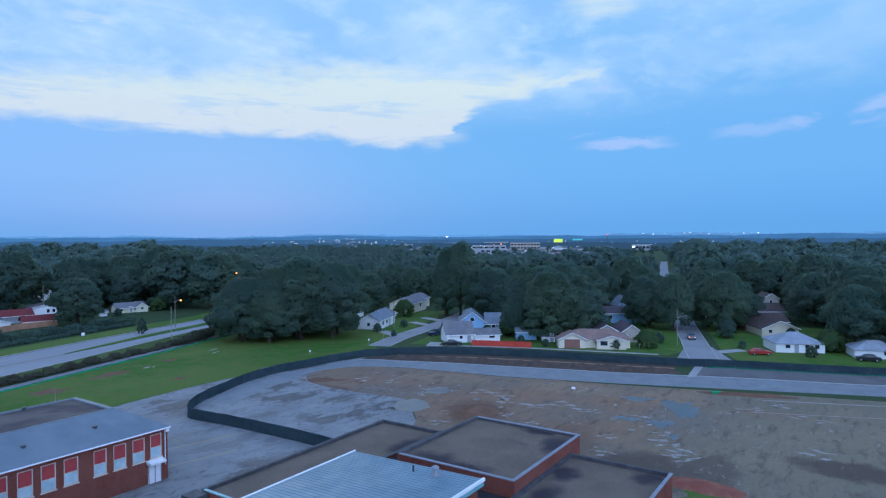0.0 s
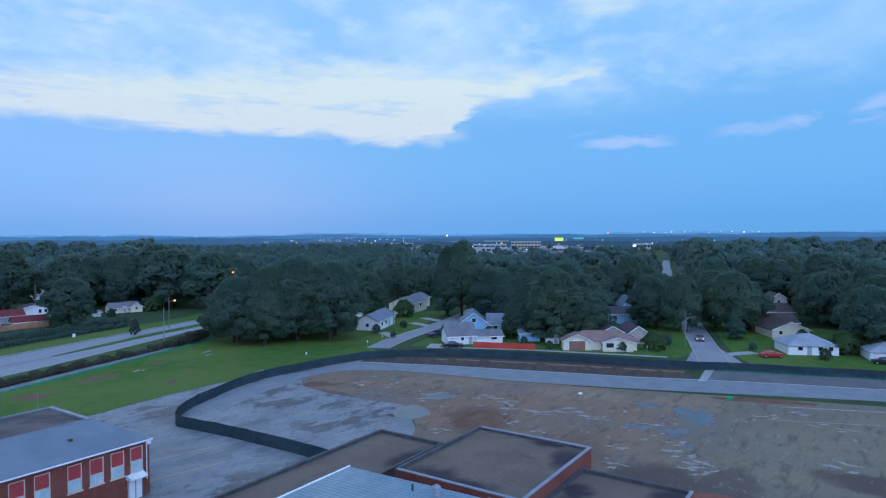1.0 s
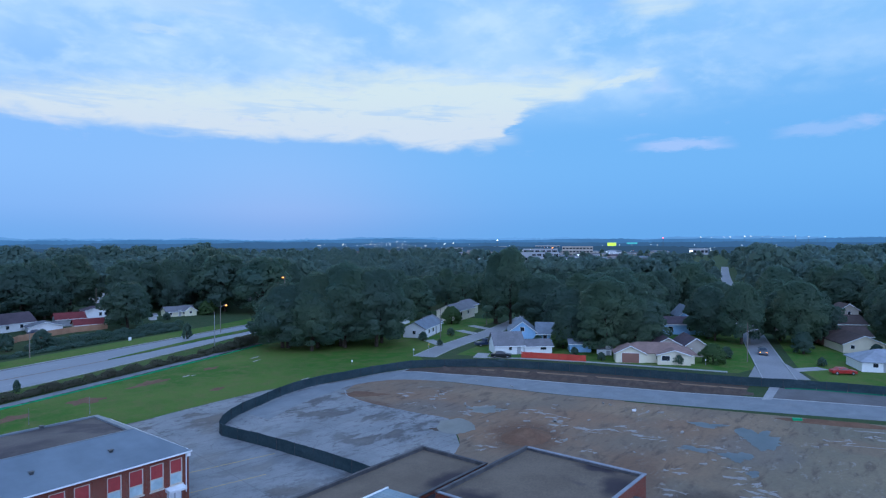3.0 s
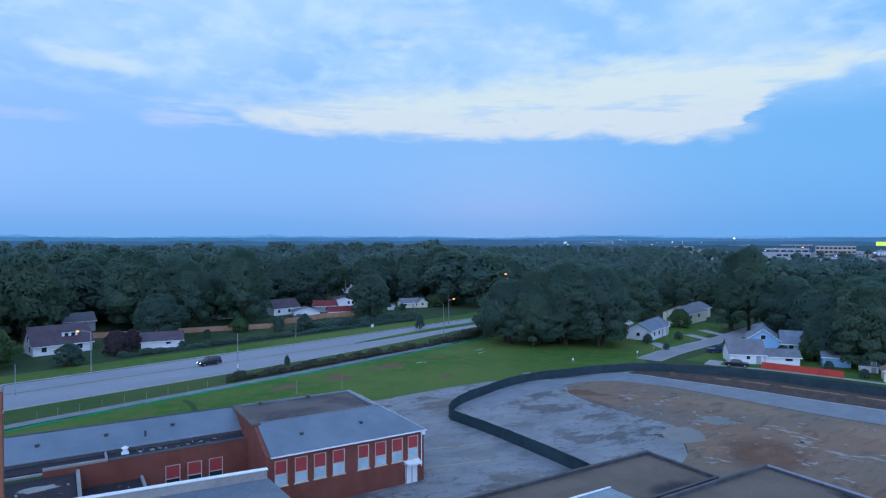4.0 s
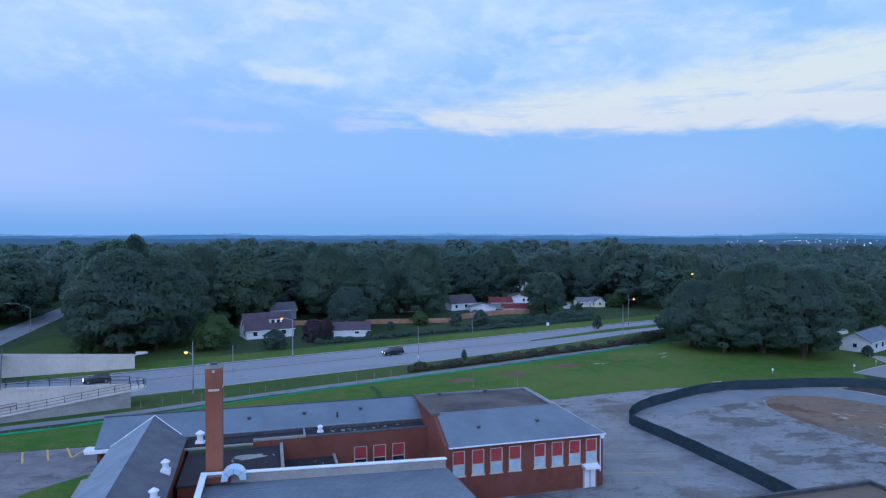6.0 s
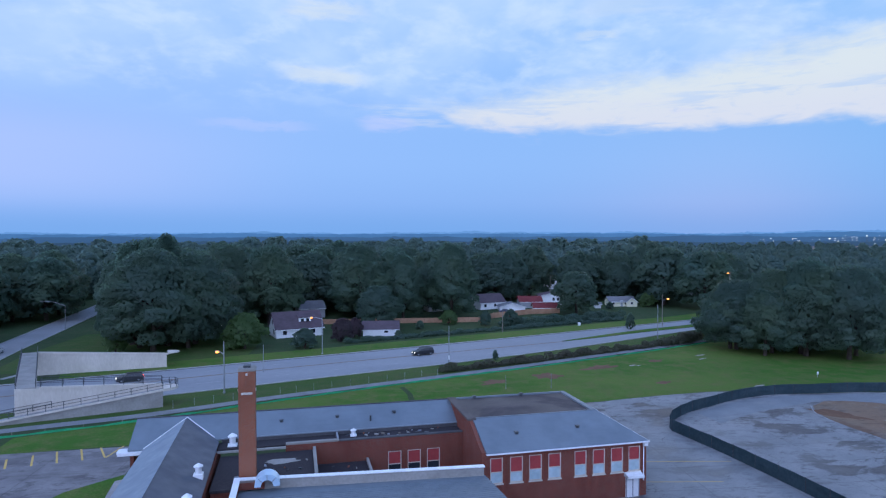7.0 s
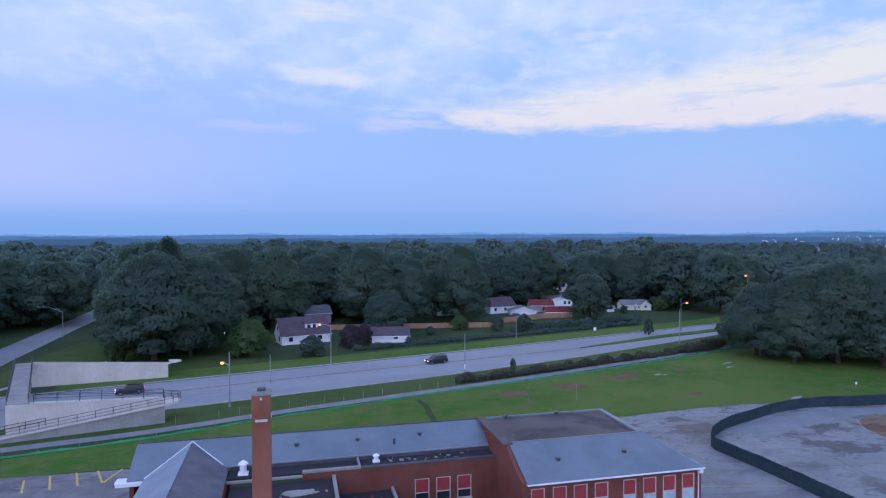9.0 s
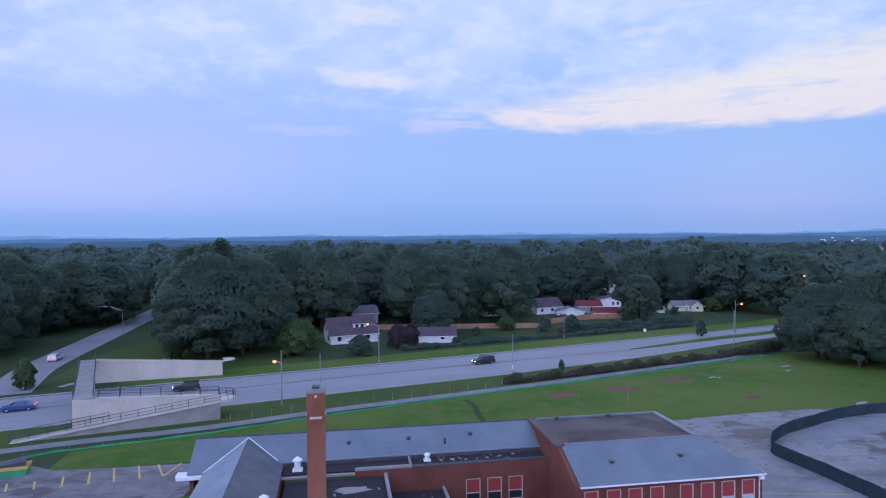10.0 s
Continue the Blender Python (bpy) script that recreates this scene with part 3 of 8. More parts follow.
def slab(bm, quad, thick):
    """A sheet through four or more corners, given in order, with thickness downwards."""
    hi = [bm.verts.new(p) for p in quad]
    lo = [bm.verts.new((p[0], p[1], p[2] - thick)) for p in quad]
    bm.faces.new(hi)
    bm.faces.new(lo[::-1])
    n = len(quad)
    for i in range(n):
        j = (i + 1) % n
        bm.faces.new((lo[i], lo[j], hi[j], hi[i]))
    return bm


def ribbon(name, left, right, z, material, parent=None, thick=0.0):
    """A strip of ground between two lines with the same number of corners."""
    verts = [(*p, z) for p in left] + [(*p, z) for p in right]
    n = len(left)
    faces = [(i, n + i, n + i + 1, i + 1) for i in range(n - 1)]
    return raw(name, verts, faces, material, parent)


def smooth_line(pts, step=2.0):
    """Catmull-Rom through plan points."""
    out, P = [], [Vector(p) for p in pts]
    P = [2 * P[0] - P[1]] + P + [2 * P[-1] - P[-2]]
    for i in range(1, len(P) - 2):
        n = max(1, int((P[i + 1] - P[i]).length / step))
        for k in range(n):
            t = k / n
            out.append(0.5 * ((2 * P[i]) + (P[i + 1] - P[i - 1]) * t + (2 * P[i - 1] - 5 * P[i] + 4 * P[i + 1] - P[i + 2]) * t * t
                              + (3 * P[i] - P[i - 1] - 3 * P[i + 1] + P[i + 2]) * t ** 3))
    out.append(P[-2])
    return [tuple(p) for p in out]


def offset_line(pts, d):
    out = []
    for i, p in enumerate(pts):
        a, b = Vector(pts[max(0, i - 1)]), Vector(pts[min(len(pts) - 1, i + 1)])
        t = (b - a).normalized()
        out.append((p[0] - t.y * d, p[1] + t.x * d))
    return out


def band(name, pts, width, z, material, parent=None):
    return ribbon(name, offset_line(pts, width / 2), offset_line(pts, -width / 2), z, material, parent)


def kerb_line(name, pts, material, width=0.18, z0=0.0, z1=0.15, parent=None):
    bm = bmesh.new()
    l, r = offset_line(pts, width / 2), offset_line(pts, -width / 2)
    V = [[bm.verts.new((*p, z)) for p in side] for side, z in ((l, z0), (l, z1), (r, z1), (r, z0))]
    for i in range(len(pts) - 1):
        for a in range(3):
            bm.faces.new((V[a][i], V[a][i + 1], V[a + 1][i + 1], V[a + 1][i]))
    return part(name, bm, material, parent)


def patch(name, cx, cy, rx, ry, z, material, rot=0.0, wob=0.25, seed=1, n=40, parent=None):
    """An irregular flat patch of ground."""
    vs, off = [], Vector((seed * 7.3, seed * 3.1, 0))
    for i in range(n):
        a = 2 * math.pi * i / n
        k = 1 + wob * 2 * (noise.noise(Vector((math.cos(a) * 1.3, math.sin(a) * 1.3, 0)) + off)) + wob * noise.noise(Vector((math.cos(a) * 4, math.sin(a) * 4, 0)) + off)
        x, y = rx * k * math.cos(a), ry * k * math.sin(a)
        vs.append((cx + x * math.cos(rot) - y * math.sin(rot), cy + x * math.sin(rot) + y * math.cos(rot), z))
    return raw(name, vs, [tuple(range(n))], material, parent)


# ---------------------------------------------------------------- ground, roads, lots
def setting(ob, label, category):
    return tagged(ob, label, category, kind="structure")


R = 4600.0
ground = raw("ground", [(-R, -R, 0), (R, -R, 0), (R, R, 0), (-R, R, 0)], [(0, 1, 2, 3)], M["rough_grass"])
setting(ground, "rough grassy ground reaching to the horizon", "ground")

HW_NEAR = [(-351.2, 32.0), (-174.0, 76.5), (-83.8, 99.0), (-46.3, 108.0), (-15.7, 116.1), (9.7, 122.9), (32.4, 128.7), (61.2, 138.0), (116.8, 159.4), (177.1, 184.8), (300.0, 240.0), (700, 420)]
HW_FAR = [(-346.7, 55.3), (-172.8, 98.5), (-83.4, 121.5), (-51.5, 128.4), (-27.7, 134.3), (11.1, 144.1), (53.8, 155.3), (121.9, 174.6), (178.1, 195.5), (302.8, 251.4), (700, 430)]
HX = [float(v) for v in range(-340, 701, 6)]
near_l = [(x, float(np.interp(x, [p[0] for p in HW_NEAR], [p[1] for p in HW_NEAR]))) for x in HX]
far_l = [(x, float(np.interp(x, [p[0] for p in HW_FAR], [p[1] for p in HW_FAR]))) for x in HX]


def poly_sheet(name, pts, z, material):
    bm = bmesh.new()
    f = bm.faces.new([bm.verts.new((*p, z)) for p in pts])
    f.normal_update()
    if f.normal.z < 0:
        f.normal_flip()
    bmesh.ops.triangulate(bm, faces=[f])
    me = bpy.data.meshes.new(name)
    bm.to_mesh(me)
    bm.free()
    me.materials.append(material)
    return new(name, me)


highway = ribbon("road", far_l, near_l, 0.03, M["road"])
setting(highway, "wide pale concrete highway with a centre line", "road")
CENTRE = [(-348.9, 43.7), (-173.4, 88.1), (-83.6, 110.8), (-46.3, 120.0), (-0.6, 132.2), (30.6, 139.5), (66.3, 147.7)]
cl = smooth_line(CENTRE, 6)
setting(band("road_line", offset_line(cl, 0.18), 0.16, 0.045, M["faded_line"]), "worn yellow centre line on the highway", "road marking")
setting(band("road_line", offset_line(cl, -0.18), 0.16, 0.045, M["faded_line"]), "worn yellow centre line on the highway", "road marking")
setting(band("road_joint", cl, 0.14, 0.04, M["tar"]), "dark tarred joint in the concrete highway", "road marking")


def dashes(line_pts, name, step=12.0, length=3.0):
    pts = smooth_line(line_pts, 1.0)
    i, n = 0, int(step)
    while i + int(length) < len(pts):
        setting(band(name, pts[i:i + int(length) + 1], 0.13, 0.045, M["white_line"]), "worn white lane dash on the highway", "road marking")
        i += n


dashes([(-62.2, 110.4), (-15.1, 122.4), (9.7, 128.5), (32.4, 134.0), (60.3, 142.8)], "lane_dash")
dashes([(-62.1, 120.7), (-15.0, 132.8), (9.8, 139.3), (53.7, 150.5), (109.4, 166.0)], "lane_dash")
kn = kerb_line("kerb_near", offset_line(near_l, -0.1), M["kerb"])
setting(kn, "concrete kerb along the highway", "kerb")
setting(band("kerb_strip", offset_line(far_l, -0.35), 0.5, 0.036, M["tar"]), "dark strip along the far kerb of the highway", "gutter")
kf = kerb_line("kerb_far", offset_line(far_l, 0.1), M["kerb"])
setting(kf, "concrete kerb along the highway", "kerb")

# planted median with its kerb
med = [(66.3, 147.9), (75.1, 150.2), (94.6, 156.6), (119.8, 163.9), (177.3, 186.4), (300.4, 241.7), (700, 421.5)]
med_f = [(66.3, 148.1), (75.1, 151.9), (94.7, 159.7), (120.0, 167.3), (177.7, 190.7), (301.7, 246.8), (700, 426)]
mo = bmesh.new()
prism(mo, smooth_line(med, 8) + smooth_line(med_f, 8)[::-1], 0.0, 0.16)
setting(part("median", mo, M["grass"]), "raised grass median between the carriageways", "median")

WALK = [(-175.1, 61.1), (-62.4, 92.6), (-37.0, 99.9), (-19.3, 103.8), (-0.2, 110.0), (28.5, 117.9), (55.8, 126.0), (98.9, 140.1), (127.8, 151.7)]
wl = smooth_line(WALK, 3)
setting(band("pavement", wl, 2.2, 0.035, M["path"]), "pale concrete footpath beside the highway", "pavement")
# mown meadow and verges
meadow = poly_sheet("lawn", [(-33.9, 90.0), (-33.8, 96.6), (-19.3, 100.9), (-0.2, 107.9), (28.4, 116.0), (55.2, 123.7), (98.9, 138.0), (125.8, 149.1), (131.1, 123.5), (117.3, 102.5), (109.5, 92.5), (107.6, 83.5), (101.2, 89.0), (93.5, 90.8), (86.0, 91.7),
                             (79.5, 92.6), (76.5, 95.7), (69.3, 96.4), (62.3, 96.2), (55.3, 95.7), (49.0, 95.0), (-15.2, 95.3), (-15.4, 90.0)], 0.012, M["grass"])
setting(meadow, "green mown meadow beside the school", "lawn")
verge = poly_sheet("verge", offset_line(wl, 1.1) + [p for p in near_l if -160 < p[0] < 135][::-1], 0.010, M["verge"])
setting(verge, "grass verge beside the highway", "verge")
far_verge = [(p[0], p[1]) for p in far_l if -46 < p[0] < 320]
setting(ribbon("verge_far", offset_line(far_verge, 9.0), far_verge, 0.012, M["grass"]), "mown grass verge beyond the highway", "verge")

# green silt mesh along the footpath
green = bmesh.new()
gl = smooth_line([(-38.6, 95.0), (-35.5, 96.7), (-19.3, 100.6), (-0.1, 107.3), (26.5, 115.4), (54.5, 123.1), (95.0, 136.2), (116.2, 144.7)], 2)
for i in range(len(gl) - 1):
    a, b = gl[i], gl[i + 1]
    h0, h1 = 0.27 + 0.08 * math.sin(i * 1.7), 0.27 + 0.08 * math.sin(i * 1.7 + 1.7)
    vs = [green.verts.new(p) for p in ((*a, 0), (*b, 0), (*b, h1), (*a, h0))]
    green.faces.new(vs)
gm = thing("silt_fence", "low bright green mesh fence along the footpath", "fence")
part("mesh", green, M["green_mesh"], gm)
for i in range(0, len(gl), 2):
    sb = bmesh.new()
    box(sb, gl[i][0] - 0.025, gl[i][0] + 0.025, gl[i][1] + 0.005, gl[i][1] + 0.055, 0, 0.65)
    part("stake", sb, M["pole_wood"], gm)

# asphalt yard round the school
yard = poly_sheet("yard", [(-16.9, 40.8), (-16.4, 78.3), (19.2, 78.3), (36.9, 95.0), (49.0, 94.9), (55.3, 95.6), (62.3, 96.1), (69.3, 96.3), (76.5, 95.6), (79.5, 92.2), (86.0, 91.2), (93.5, 90.3), (100.8, 88.3), (103.0, 81.5), (87.7, 71.8), (74.2, 56.9), (62.7, 45.9), (50.9, 31.9), (38.9, 11.8), (-17.6, 10.0)], 0.02, M["lot"])
setting(yard, "worn grey asphalt yard with dark stains and cracks", "asphalt")
# bare building ground
DIRT = [(77.3, 81.8), (79.6, 85.0), (83.4, 86.8), (88.0, 86.0), (92.4, 82.4), (95.4, 76.0), (97.7, 64.8), (99.8, 53.3), (102.7, 43.3), (108.7, 25.2), (114.7, 8.7), (119.4, -4.6), (135.5, -46.9), (161.5, -103.1), (52.5, -124.0), (53.0, -35.6), (55.2, 7.4), (58.2, 13.2), (59.2, 23.1), (61.9, 30.1), (62.0, 37.9), (57.8, 39.9), (57.9, 48.4), (62.7, 48.9), (68.5, 51.4), (72.3, 54.9), (76.8, 59.0), (76.4, 64.6), (76.1, 69.7), (75.9, 74.3), (76.3, 78.6)]
dirt = poly_sheet("soil", smooth_line(DIRT + [DIRT[0]], 2.5)[:-1], 0.03, M["dirt"])
setting(dirt, "bare brown soil with chalky scrapes and ruts", "soil")
# access lane curving round the soil
lane_in = smooth_line([(60.0, 80.5), (69.5, 84.3), (78.0, 86.0), (84.5, 87.0), (92.6, 82.6), (95.6, 76.0), (97.9, 64.8), (100.0, 53.3), (102.9, 43.3), (105.8, 34.0), (108.9, 25.2), (112.0, 16.8), (114.9, 8.7), (117.8, 0.9), (119.6, -4.6), (136.3, -46.8), (162.3, -102.9)], 3)
lane_out = smooth_line([(60.0, 86.0), (71.0, 90.2), (79.0, 91.0), (86.0, 90.2), (97.4, 87.6), (100.6, 80.0), (104.8, 69.0), (108.0, 57.7), (111.4, 47.0), (114.3, 36.9), (117.6, 28.4), (121.2, 18.4), (124.0, 9.6), (126.5, 1.1), (128.6, -4.6), (145.0, -46.4), (170.0, -101.0)], 3)
n = min(len(lane_in), len(lane_out))
res = lambda pts: [pts[round(i * (len(pts) - 1) / (n - 1))] for i in range(n)]
setting(ribbon("lane", res(lane_out), res(lane_in), 0.04, M["lane"]), "smooth pale grey access lane", "lane")
setting(kerb_line("kerb_lane", [p for p in lane_out if p[0] > 96], M["kerb"], 0.16, 0.0, 0.10), "pale concrete edge of the lane", "kerb")
inner = [(97.6, 87.7), (100.8, 80.0), (105.0, 69.0), (108.2, 57.7), (111.6, 47.0), (114.5, 36.9), (117.8, 28.6)]
outer = [(101.0, 88.4), (107.6, 82.4), (113.3, 74.2), (117.5, 62.5), (121.0, 51.0), (123.7, 39.8), (126.6, 29.6)]
# The dark colour is soil plus the shadow of the fence, painted in.
setting(ribbon("soil_strip", inner, outer, 0.026, M["dark_soil"]), "strip of dark soil inside the fence, fence shadow painted in", "soil")
setting(poly_sheet("gravel", [(119.2, 24.6), (127.8, 26.2), (130.4, 19.6), (132.9, 10.1), (135.6, 1.2), (137.6, -5.4), (153.4, -45.1), (176.9, -99.1), (170.3, -100.7), (145.3, -46.2), (128.8, -4.5), (126.7, 1.1), (124.2, 9.6), (121.4, 18.4)], 0.028, M["gravel"]), "dark crushed stone beside the lane", "gravel")
setting(poly_sheet("path_stub", [(117.2, 25.7), (118.0, 24.4), (128.6, 25.1), (127.9, 26.6)], 0.046, M["walkway"]), "short pale concrete crossing to the gate", "path")
setting(ribbon("verge_inner", [(102.9, 43.3), (108.9, 25.3), (114.9, 8.8), (119.6, -4.6), (136.3, -46.8)], [(102.2, 43.1), (107.6, 24.8), (112.6, 7.9), (116.4, -5.9), (133.0, -48.8)], 0.035, M["rough_grass"]), "thin weedy edge of the lane", "verge")

# school car park on the west side
park = poly_sheet("car_park", [(-129.6, 50.7), (-16.9, 74.6), (-15.2, 89.4), (-32.9, 90.0), (-39.6, 94.2), (-62.5, 86.9), (-128.8, 68.1)], 0.024, M["park"])
setting(poly_sheet("path_side", [(-16.2, 66.0), (-14.3, 66.0), (-13.4, 74.5), (-14.8, 78.4), (-16.8, 77.6)], 0.128, M["walkway"]), "narrow concrete path beside the school wall", "path")
setting(park, "patchy asphalt car park with yellow bay lines", "car park")
isl = bmesh.new()
prism(isl, [(-14.3, 63.7), (-14.1, 78.9), (-16.4, 79.3), (-21.1, 75.6), (-25.3, 67.8), (-24.8, 63.6)], 0.0, 0.12)
setting(part("planting_bed", isl, M["grass"]), "raised grass bed beside the school wall", "bed")
for x0, y0, x1, y1 in ((-30.0, 84.6, -31.1, 87.9), (-27.4, 84.8, -28.6, 88.7), (-24.9, 85.2, -26.3, 89.5), (-22.3, 85.5, -23.7, 89.8), (-20.0, 85.9, -21.5, 89.8), (-19.9, 85.9, -18.9, 89.8), (-32.7, 84.5, -33.6, 86.8), (-35.4, 84.3, -36.3, 86.6)):
    setting(band("bay_line", [(x0, y0), (x1, y1)], 0.22, 0.032, M["yellow_line"]), "worn yellow parking bay line", "road marking")
for x0, y0, x1, y1 in ((38.4, 70.5, 51.5, 67.5), (38.3, 64.4, 46.6, 62.5), (38.4, 73.6, 42.8, 72.5)):
    setting(band("bay_line", [(x0, y0), (x1, y1)], 0.12, 0.03, M["yellow_line"]), "faint yellow line on the asphalt yard", "road marking")

# puddles and marks on the soil
for cx, cy, rx, ry, ro, sd in ((95.0, 21.5, 4.3, 2.5, 0.25, 5), (85.6, 21.9, 2.0, 1.6, 0.25, 8), (97.0, 28.5, 1.2, 2.2, 0.28, 17), (85.3, 27.0, 1.0, 1.7, 0.3, 19), (84.5, 58.3, 1.7, 2.3, 0.6, 12), (80.6, 19.0, 1.1, 0.6, 0.2, 21)):
    setting(patch("puddle", cx, cy, rx, ry, 0.046, M["water"], ro, 0.42, sd), "shallow pale puddle on the bare soil", "puddle")
setting(patch("puddle", 74.6, 56.6, 3.7, 2.7, 0.046, M["water"], 0.65, 0.14, 3), "broad pale puddle at the edge of the asphalt", "puddle")
setting(patch("wet_soil", 72.4, 57.2, 2.0, 0.8, 0.042, M["dark_soil"], 2.4, 0.3, 24), "dark damp rim beside the puddle", "soil")
setting(patch("wet_soil", 59.9, 50.4, 1.6, 0.5, 0.042, M["dark_soil"], 2.2, 0.4, 25), "dark damp mark on the asphalt", "soil")
# chalky scrapes: place, reach, turn
CHALK = ((84.1, 74.8, 1.5, 0.7), (85.3, 68.8, 1.3, 0.7), (89.6, 70.6, 1.0, 0.6), (83.9, 58.6, 2.2, 0.6), (80.9, 59.7, 1.2, 0.6), (87.6, 51.6, 1.8, 0.5), (86.8, 47.0, 1.6, 0.4), (84.4, 45.5, 1.3, 0.4), (84.8, 40.6, 1.6, 0.4), (87.8, 37.6, 1.9, 0.4), (77.8, 42.3, 0.9, 0.4), (76.3, 37.1, 0.9, 0.4), (69.4, 48.1, 1.3, 0.6), (80.1, 69.5, 0.8, 0.6),
         (86.2, 33.7, 1.2, 0.9), (86.5, 31.9, 1.1, 0.9), (86.8, 25.6, 1.3, 0.3), (76.0, 26.5, 1.1, 0.9), (69.8, 24.4, 1.2, 0.3), (74.6, 15.9, 1.5, 0.4), (72.8, 16.4, 1.3, 0.4), (100.5, 12.3, 1.2, 1.0), (99.6, 7.0, 1.2, 0.3), (104.4, 9.2, 1.2, 0.2), (98.5, 3.3, 1.1, 0.1), (82.9, 3.1, 1.8, 0.2), (77.6, 19.1, 1.5, 0.8), (81.4, 20.8, 1.2, 0.6), (76.0, 17.6, 1.3, 0.4))
for i, (cx, cy, r_, tn) in enumerate(CHALK):
    for k in range(3):
        a_ = k * 1.9 + i
        setting(patch("chalk_scrape", cx + r_ * 0.75 * math.cos(a_), cy + r_ * 0.75 * math.sin(a_), r_ * (0.60 - 0.10 * k), r_ * (0.15 + 0.07 * ((k + i) % 3)), 0.040 + 0.002 * (k % 2), M["chalk"], math.pi / 2 + tn + 0.45 * (k - 1), 0.75, 60 + i * 4 + k, 34), "pale chalky scrape on the bare soil", "soil")
for pts, w_ in (([(106.6, 11.9), (108.5, 7.0), (111.6, -1.3), (117, -14)], 0.5), ([(98.5, 12.5), (101.5, 4.5), (105, -4)], 0.25)):
    setting(band("wheel_track", smooth_line(pts, 1.0), w_, 0.043, M["chalk"]), "pale wheel track pressed into the soil", "soil")


def heap(name, cx, cy, rx, ry, h, material, label, seed, rot=0.0):
    """A low uneven heap as a grid of its own."""
    vs, fs, n_ = [], [], 22
    for i in range(n_ + 1):
        for j in range(n_ + 1):
            u, v = i / n_ * 2 - 1, j / n_ * 2 - 1
            r_ = math.hypot(u, v)
            q = Vector((u * 2.2 + seed, v * 2.2, seed))
            z = h * max(0.0, 1 - r_ ** 1.6) * (0.75 + 0.7 * noise.noise(q)) + 0.10 * h * noise.noise(q * 4) * max(0, 1 - r_)
            vs.append((cx + u * rx * math.cos(rot) - v * ry * math.sin(rot), cy + u * rx * math.sin(rot) + v * ry * math.cos(rot), max(0.0, z)))
    for i in range(n_):
        for j in range(n_):
            a_ = i * (n_ + 1) + j
            fs.append((a_, a_ + n_ + 1, a_ + n_ + 2, a_ + 1))
    return setting(raw(name, vs, fs, material, smooth=True), label, "heap")


def windrow(name, pts, width, height, material, label, seed):
    """A ragged ridge of heaped soil along a line."""
    line = smooth_line(pts, 0.6)
    vs, fs, m_ = [], [], 9
    for i, p in enumerate(line):
        q0, q1 = line[max(0, i - 1)], line[min(len(line) - 1, i + 1)]
        t = Vector((q1[0] - q0[0], q1[1] - q0[1])).normalized()
        end = min(1.0, i / 4, (len(line) - 1 - i) / 4)
        for k in range(m_):
            u = k / (m_ - 1) * 2 - 1
            wob = 1 + 0.35 * noise.noise(Vector((i * 0.11, seed, 2.0)))
            q = Vector((i * 0.28 + seed, u * 1.6, seed))
            z = height * end * max(0.0, 1 - u * u) * (0.7 + 0.8 * noise.noise(q) + 0.35 * noise.noise(q * 3.1))
            vs.append((p[0] - t.y * u * width / 2 * wob, p[1] + t.x * u * width / 2 * wob, max(0.0, z)))
    for i in range(len(line) - 1):
        for k in range(m_ - 1):
            a_ = i * m_ + k
            fs.append((a_, a_ + m_, a_ + m_ + 1, a_ + 1))
    return setting(raw(name, vs, fs, material, smooth=True), label, "heap")


windrow("soil_windrow", [(101.5, 84.0), (105.5, 75.0), (109.3, 65.0), (112.4, 54.0), (115.2, 45.0), (118.0, 35.5), (120.6, 27.6)], 2.6, 0.9, M["dark_soil"], "ragged ridge of dark soil and dead brush beside the lane", 2.0)
setting(band("sandy_strip", smooth_line([(106.0, 80.0), (111.0, 71.5), (114.8, 60.5), (118.2, 49.5), (121.0, 39.0), (124.0, 29.5)], 1.0), 1.0, 0.034, M["tan_soil"]), "pale sandy strip between ridge and fence", "soil")
setting(patch("brown_rim", 79.4, 80.6, 1.6, 4.0, 0.034, M["brown_soil"], 0.5, 0.25, 93), "darker brown soil at the end of the bare ground", "soil")
heap("soil_heap", 76.4, 46.2, 4.0, 3.2, 1.1, M["brown_soil"], "low heap of dark brown soil", 4.0)
heap("soil_heap", 108.9, 14.5, 1.4, 8.0, 0.5, M["brown_soil"], "low bank of brown soil beside the lane", 7.0, 0.30)
heap("brick_heap", 65.6, 12.4, 2.2, 4.2, 0.5, M["rubble"], "low heap of crushed red brick beside the wall", 13.0)
setting(patch("brick_rubble", 64.5, 40.5, 3.4, 0.8, 0.044, M["rubble"], 0.25, 0.3, 31), "line of crushed red brick beside the wall", "rubble")
setting(patch("weeds", 62.6, 11.6, 2.2, 2.6, 0.048, M["grass"], 0.2, 0.3, 33), "patch of bright green weeds", "weeds")
for cx, cy, rx, ry, sd in ((48.1, 113.7, 3.0, 2.1, 41), (60.8, 118.2, 3.6, 1.6, 44), (36.7, 111.2, 2.4, 1.6, 47), (75.5, 121.5, 2.2, 0.9, 49), (66, 104, 1.6, 0.8, 50)):
    setting(patch("bare_patch", cx, cy, rx, ry, 0.02, M["brown_soil"], 0.3, 0.4, sd), "bare reddish patch in the meadow", "soil")
for cx, cy, rx, ry, sd in ((68.2, 118.4, 0.9, 0.35, 71), (69.4, 118.0, 0.5, 0.3, 72), (88.0, 124.5, 1.6, 0.35, 73), (86.0, 121.0, 1.2, 0.3, 74), (80.5, 97.5, 1.6, 0.5, 75)):
    setting(patch("pale_patch", cx, cy, rx, ry, 0.022, M["chalk"], 0.4, 0.4, sd), "pale sandy patch in the meadow", "soil")
